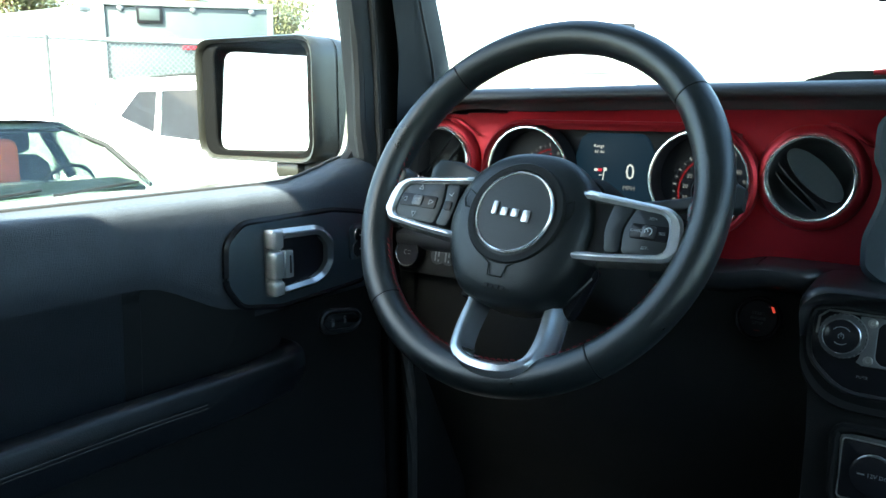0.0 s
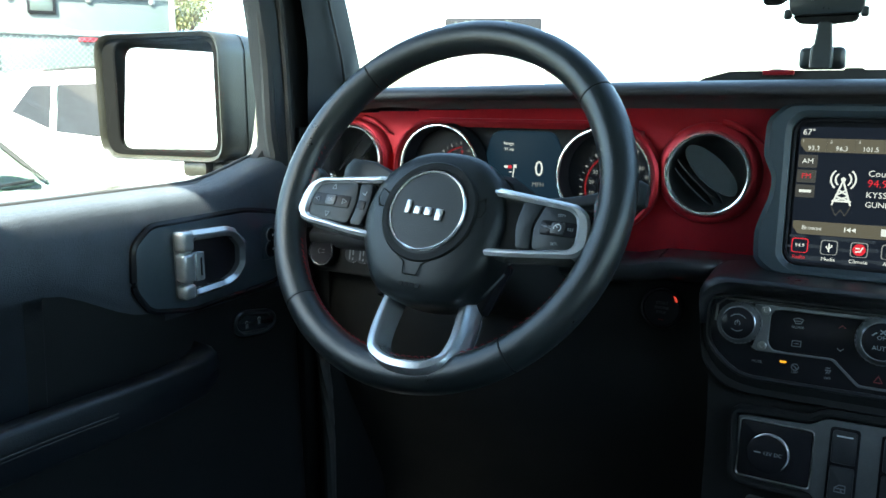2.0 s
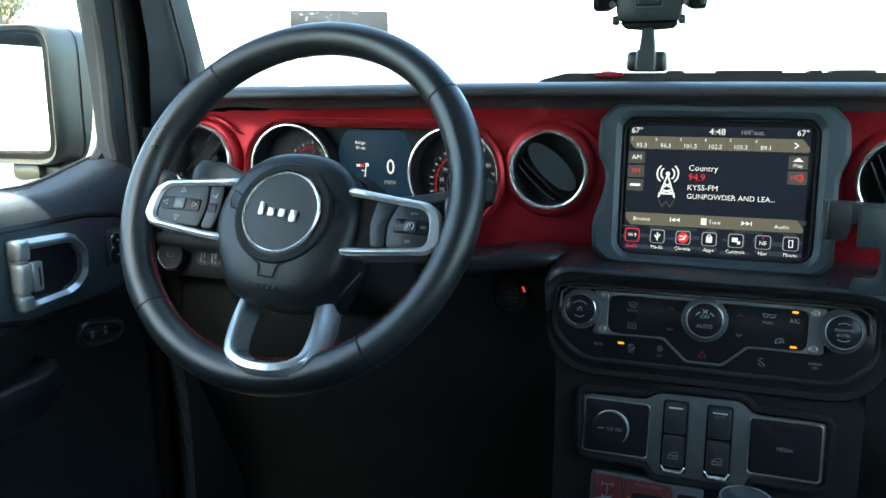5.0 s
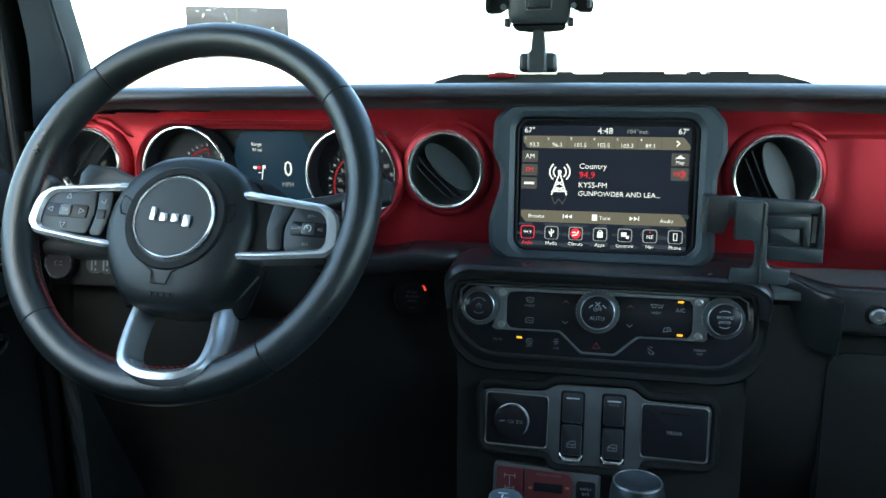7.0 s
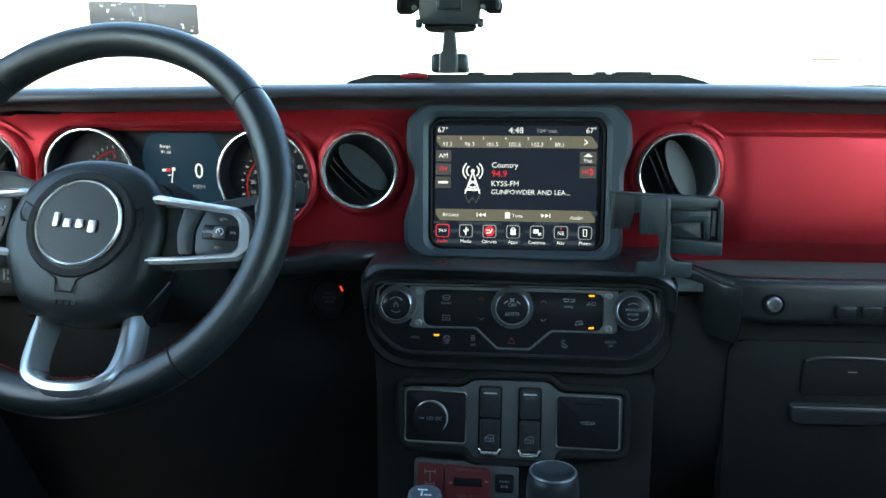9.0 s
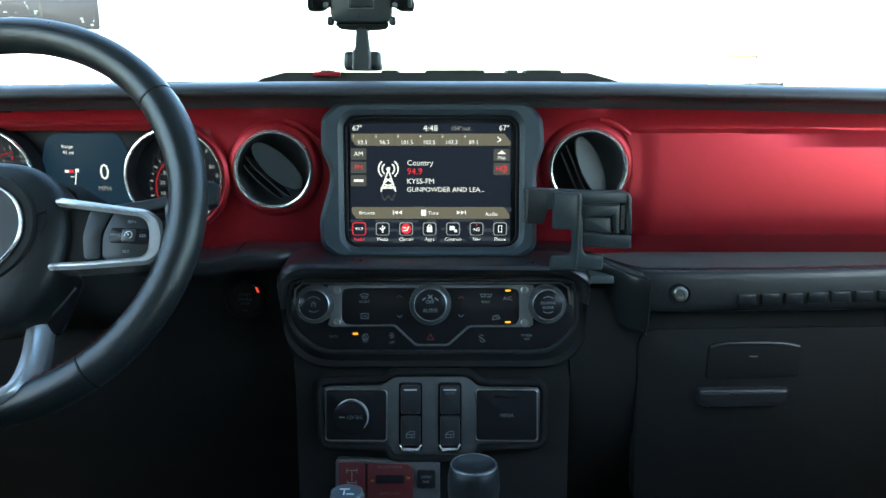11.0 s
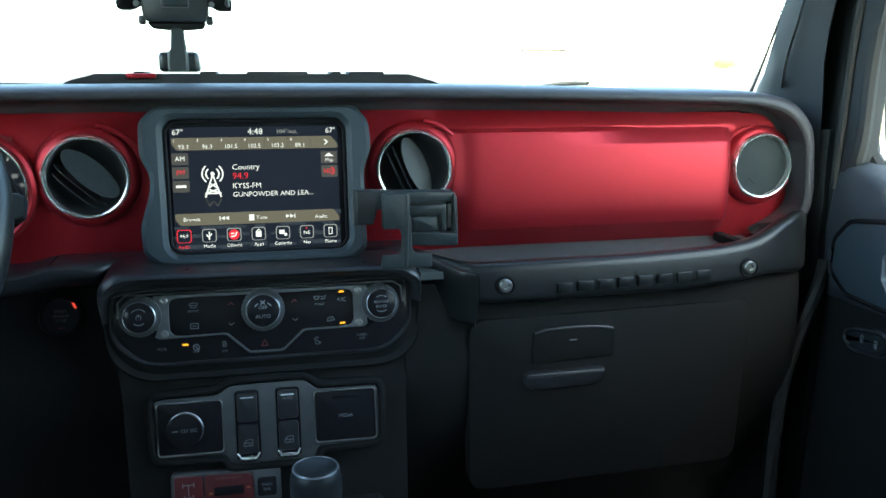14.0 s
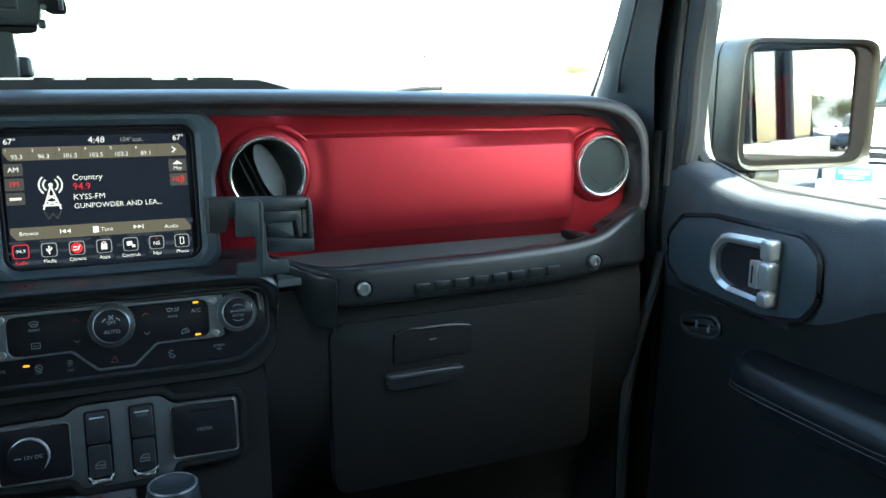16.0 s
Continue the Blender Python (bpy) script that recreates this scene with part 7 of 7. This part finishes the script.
part("wire_mesh", bm, GALVANISED, fence, "fine diamond wire mesh", 0)["kind"] = "stuff"

# motorhome ahead
mh = thing("motorhome", pose(-8.35, 16.4, GROUND, 0, 0, 26), "tall pale motorhome with a dark windscreen facing the lot", "motorhome")
part("body", block(2.5, 7.0, 2.9, 0, 3.55, 1.95, 0.12), WHITE_PAINT, mh)
scr = part("windscreen", plate(rect(2.22, 0.66, 0.05, 0.0, 2.94), -0.02, 0.06, 0.01), PIANO, mh, "dark reflecting windscreen")
part("screen_post", block(0.05, 0.03, 0.66, 0.0, -0.015, 2.94, 0.006), BLACK, scr)
# small pale blocks scattered at random over the windscreen
random.seed(8)
bm = bmesh.new()
for k in range(26):
    block(random.uniform(0.02, 0.09), 0.004, random.uniform(0.015, 0.05), random.uniform(-1.0, 1.0), -0.023, 2.94 + random.uniform(-0.28, 0.28), 0.001, bm, 1)
part("sun_strips", bm, BOX_PANEL, scr, "small pale flecks scattered over the glass", 0)
part("grille", plate(rect(1.7, 0.30, 0.04, 0.0, 2.30), -0.03, 0.04, 0.01), GUNMETAL, mh)
part("bumper", block(2.45, 0.25, 0.35, 0, -0.05, 0.62, 0.05), SILVER, mh)
for s in (-1, 1):
    part("headlight", plate(rect(0.34, 0.22, 0.04, s * 0.95, 1.15), -0.03, 0.04, 0.02), LAMP, mh)
    part("mirror_arm", tube([(s * 1.15, -0.05, 3.0), (s * 1.30, -0.30, 2.9), (s * 1.32, -0.32, 2.4)], 0.03, 8), WHITE_PAINT, mh)
    w = part("wheel", lathe([(0.34, -0.12), (0.44, -0.10), (0.44, 0.10), (0.34, 0.12)], 24), TYRE, mh)
    w.location, w.rotation_euler = (s * 1.12, 1.2, 0.44), (0, 0, radians(90))

# far carport and light pole
cp = thing("carport", pose(13.3, 36.8, GROUND, 0, 0, -18), "far flat-roofed carport with brown fascia", "carport")
part("roof", block(2.3, 2.0, 0.12, 0, 0, 2.60, 0.02), BARK, cp)
for sx in (-1, 1):
    for sy in (-1, 1):
        part("post", turned([(0.05, 0), (0.05, 2.55)], 10, sx * 1.0, sy * 0.9), WHITE_PAINT, cp)
pole = thing("light_pole", pose(13.4, 8.9, GROUND), "grey steel light pole on the lot", "light pole")
part("mast", turned([(0.10, 0), (0.09, 1.0), (0.06, 7.0), (0.05, 7.2)], 14), GALVANISED, pole)
part("arm", tube([(0, 0, 7.0), (-0.8, -0.4, 7.3), (-1.5, -0.7, 7.3)], 0.035, 8), GALVANISED, pole)
part("lamp_head", block(0.6, 0.28, 0.12, -1.7, -0.8, 7.28, 0.04), GUNMETAL, pole)


def tree(x, y, tall, spread, seed, label):
    """A tapered trunk with limbs and a crown of many small leaves in uneven clumps."""
    random.seed(seed)
    t = thing("tree", pose(x, y, GROUND), label, "tree", "trees round the lot")
    bm = bmesh.new()
    top = Vector((random.uniform(-0.3, 0.3), random.uniform(-0.3, 0.3), tall * 0.72))
    tube(smooth_path([(0, 0, 0), (top.x * 0.3, 0.05, tall * 0.25), top * 0.7, top], 4), [0.020 * tall * (1 - 0.75 * i / 12) for i in range(13)], 8, bm=bm)
    tips = [top]
    for k in range(11):
        a, h = k * 2.4 + random.uniform(-0.4, 0.4), random.uniform(0.48, 0.72) * tall
        reach = spread * random.uniform(0.45, 0.9)
        base = Vector((top.x * h / tall, 0.03, h))
        tip = base + Vector((math.cos(a) * reach, math.sin(a) * reach, tall * random.uniform(0.10, 0.26)))
        tube([base, base * 0.5 + tip * 0.5 + Vector((0, 0, -0.05 * tall)), tip], [0.012 * tall, 0.008 * tall, 0.003 * tall], 6, bm=bm)
        tips += [tip, base * 0.4 + tip * 0.6]
    part("trunk", bm, BARK, t)
    verts, faces = [], []
    for tip in tips:
        for j in range(300):
            c = tip + Vector((random.gauss(0, 0.20), random.gauss(0, 0.20), random.gauss(0, 0.15))) * spread
            size = random.uniform(0.022, 0.042) * spread
            q = Euler((random.uniform(0, 6.3), random.uniform(0, 6.3), random.uniform(0, 6.3))).to_matrix()
            n = len(verts)
            verts += [tuple(c + q @ Vector(p) * size) for p in ((-1, 0, 0), (0, -0.55, 0.1), (1, 0, 0), (0, 0.55, 0.1))]
            faces.append((n, n + 1, n + 2, n + 3))
    me = bpy.data.meshes.new("crown")
    me.from_pydata(verts, [], faces)
    part_of("crown", me, LEAF, t, "loose green leaf crown", 0)
    return t


for k, (x, y, tall, spread) in enumerate(((-24.8, 12.2, 6.2, 1.7), (-22.2, 16.2, 6.4, 1.1), (-27.0, 9.0, 6.6, 2.0), (-20.5, 18.2, 5.9, 1.5), (92.0, 150.0, 4.5, 3.0), (18.5, 9.5, 5.2, 2.2), (21.5, 8.0, 6.0, 2.6), (-19.0, -115.0, 5.0, 3.6), (-24.0, -118.0, 4.6, 3.4), (-28.0, -112.0, 5.0, 3.4), (-12.0, -120.0, 4.0, 3.0))):
    tree(x, y, tall, spread, 30 + k, "leafy green tree beyond the car lot")

bm = bmesh.new()
random.seed(3)
lower, upper = [], []
for k in range(81):
    x = -1200 + 30 * k
    lower.append(bm.verts.new((x, -560 - 0.00006 * x * x, GROUND - 2)))
    upper.append(bm.verts.new((x, -640 - 0.00006 * x * x, 13 + 5 * math.sin(k * 0.21) + 3 * math.sin(k * 0.53 + 1) + random.uniform(-2, 2))))
for k in range(80):
    bm.faces.new((lower[k], lower[k + 1], upper[k + 1], upper[k]))
hill = part("backdrop_hills", bm, HILL, smooth=80)
tagged(hill, "hazy green hills far behind the lot", "hills", kind="structure")

# ---- the vehicle's own nose ----
hood = thing("bonnet", Matrix.Identity(4), "grey-green painted bonnet ahead of the windscreen", "bonnet")
part("panel", rings(bmesh.new(), [[(x * w, y, z + dz) for x, dz in ((-0.70, -0.05), (-0.66, -0.012), (-0.30, 0.0), (0.30, 0.0), (0.66, -0.012), (0.70, -0.05))] for y, z, w in ((0.42, 1.262, 1.0), (0.46, 1.270, 1.0), (0.9, 1.262, 0.97), (1.45, 1.22, 0.92), (1.50, 1.16, 0.91))]), BODY, hood)
part("cowl", block(1.36, 0.10, 0.04, 0, 0.365, 1.245, 0.01), BLACK, hood)
fend = thing("bonnet_bump_stop", pose(0.568, 0.47, 1.2795), "pale moulded bump stop on the bonnet", "car part")
part("stop_body", rings(bmesh.new(), [[(x, y * k, z * k) for x, z in ((-0.060, -0.01), (-0.055, 0.018), (-0.035, 0.030), (-0.01, 0.031), (0.03, 0.022), (0.07, 0.006), (0.10, -0.01))] for y, k in ((-0.03, 1.0), (0.03, 1.0))]), WHITE_PAINT, fend)
part("stop_bolt", lathe([(0.004, -0.031), (0.003, -0.034), (0, -0.034)], 12, -0.022, 0.021, cap=False), BLACK, fend)
wp = thing("wiper", Matrix.Identity(4), "black windscreen wiper resting at the glass base", "wiper")
part("arm", tube([(0.463, 0.44, 1.2960), (0.495, 0.44, 1.2990), (0.520, 0.44, 1.3005), (0.545, 0.44, 1.3000)], [0.0012, 0.0032, 0.0040, 0.0030], 8), BLACK, wp)
part("blade", tube([(-0.62, 0.292, 1.300), (-0.35, 0.296, 1.3035), (-0.15, 0.298, 1.300)], 0.0018, 6), BLACK, wp)
# serrated rubber edge along the windscreen's side
cord = thing("windscreen_edge_cord", Matrix.Identity(4), "black serrated rubber edging beside the windscreen", "edging")
pts = [(0.689, 0.187, 1.287), (0.690, 0.182, 1.296), (0.690, 0.149, 1.357), (0.690, 0.115, 1.425), (0.680, 0.05, 1.53)]
part("strip", tube(smooth_path(pts), 0.0016, 6), RUBBER, cord)
bm = bmesh.new()
for p in smooth_path(pts, 14):
    block(0.0032, 0.002, 0.0022, p.x - 0.0016, p.y, p.z, 0, bm)
part("teeth", bm, RUBBER, cord, smooth=0)["kind"] = "stuff"
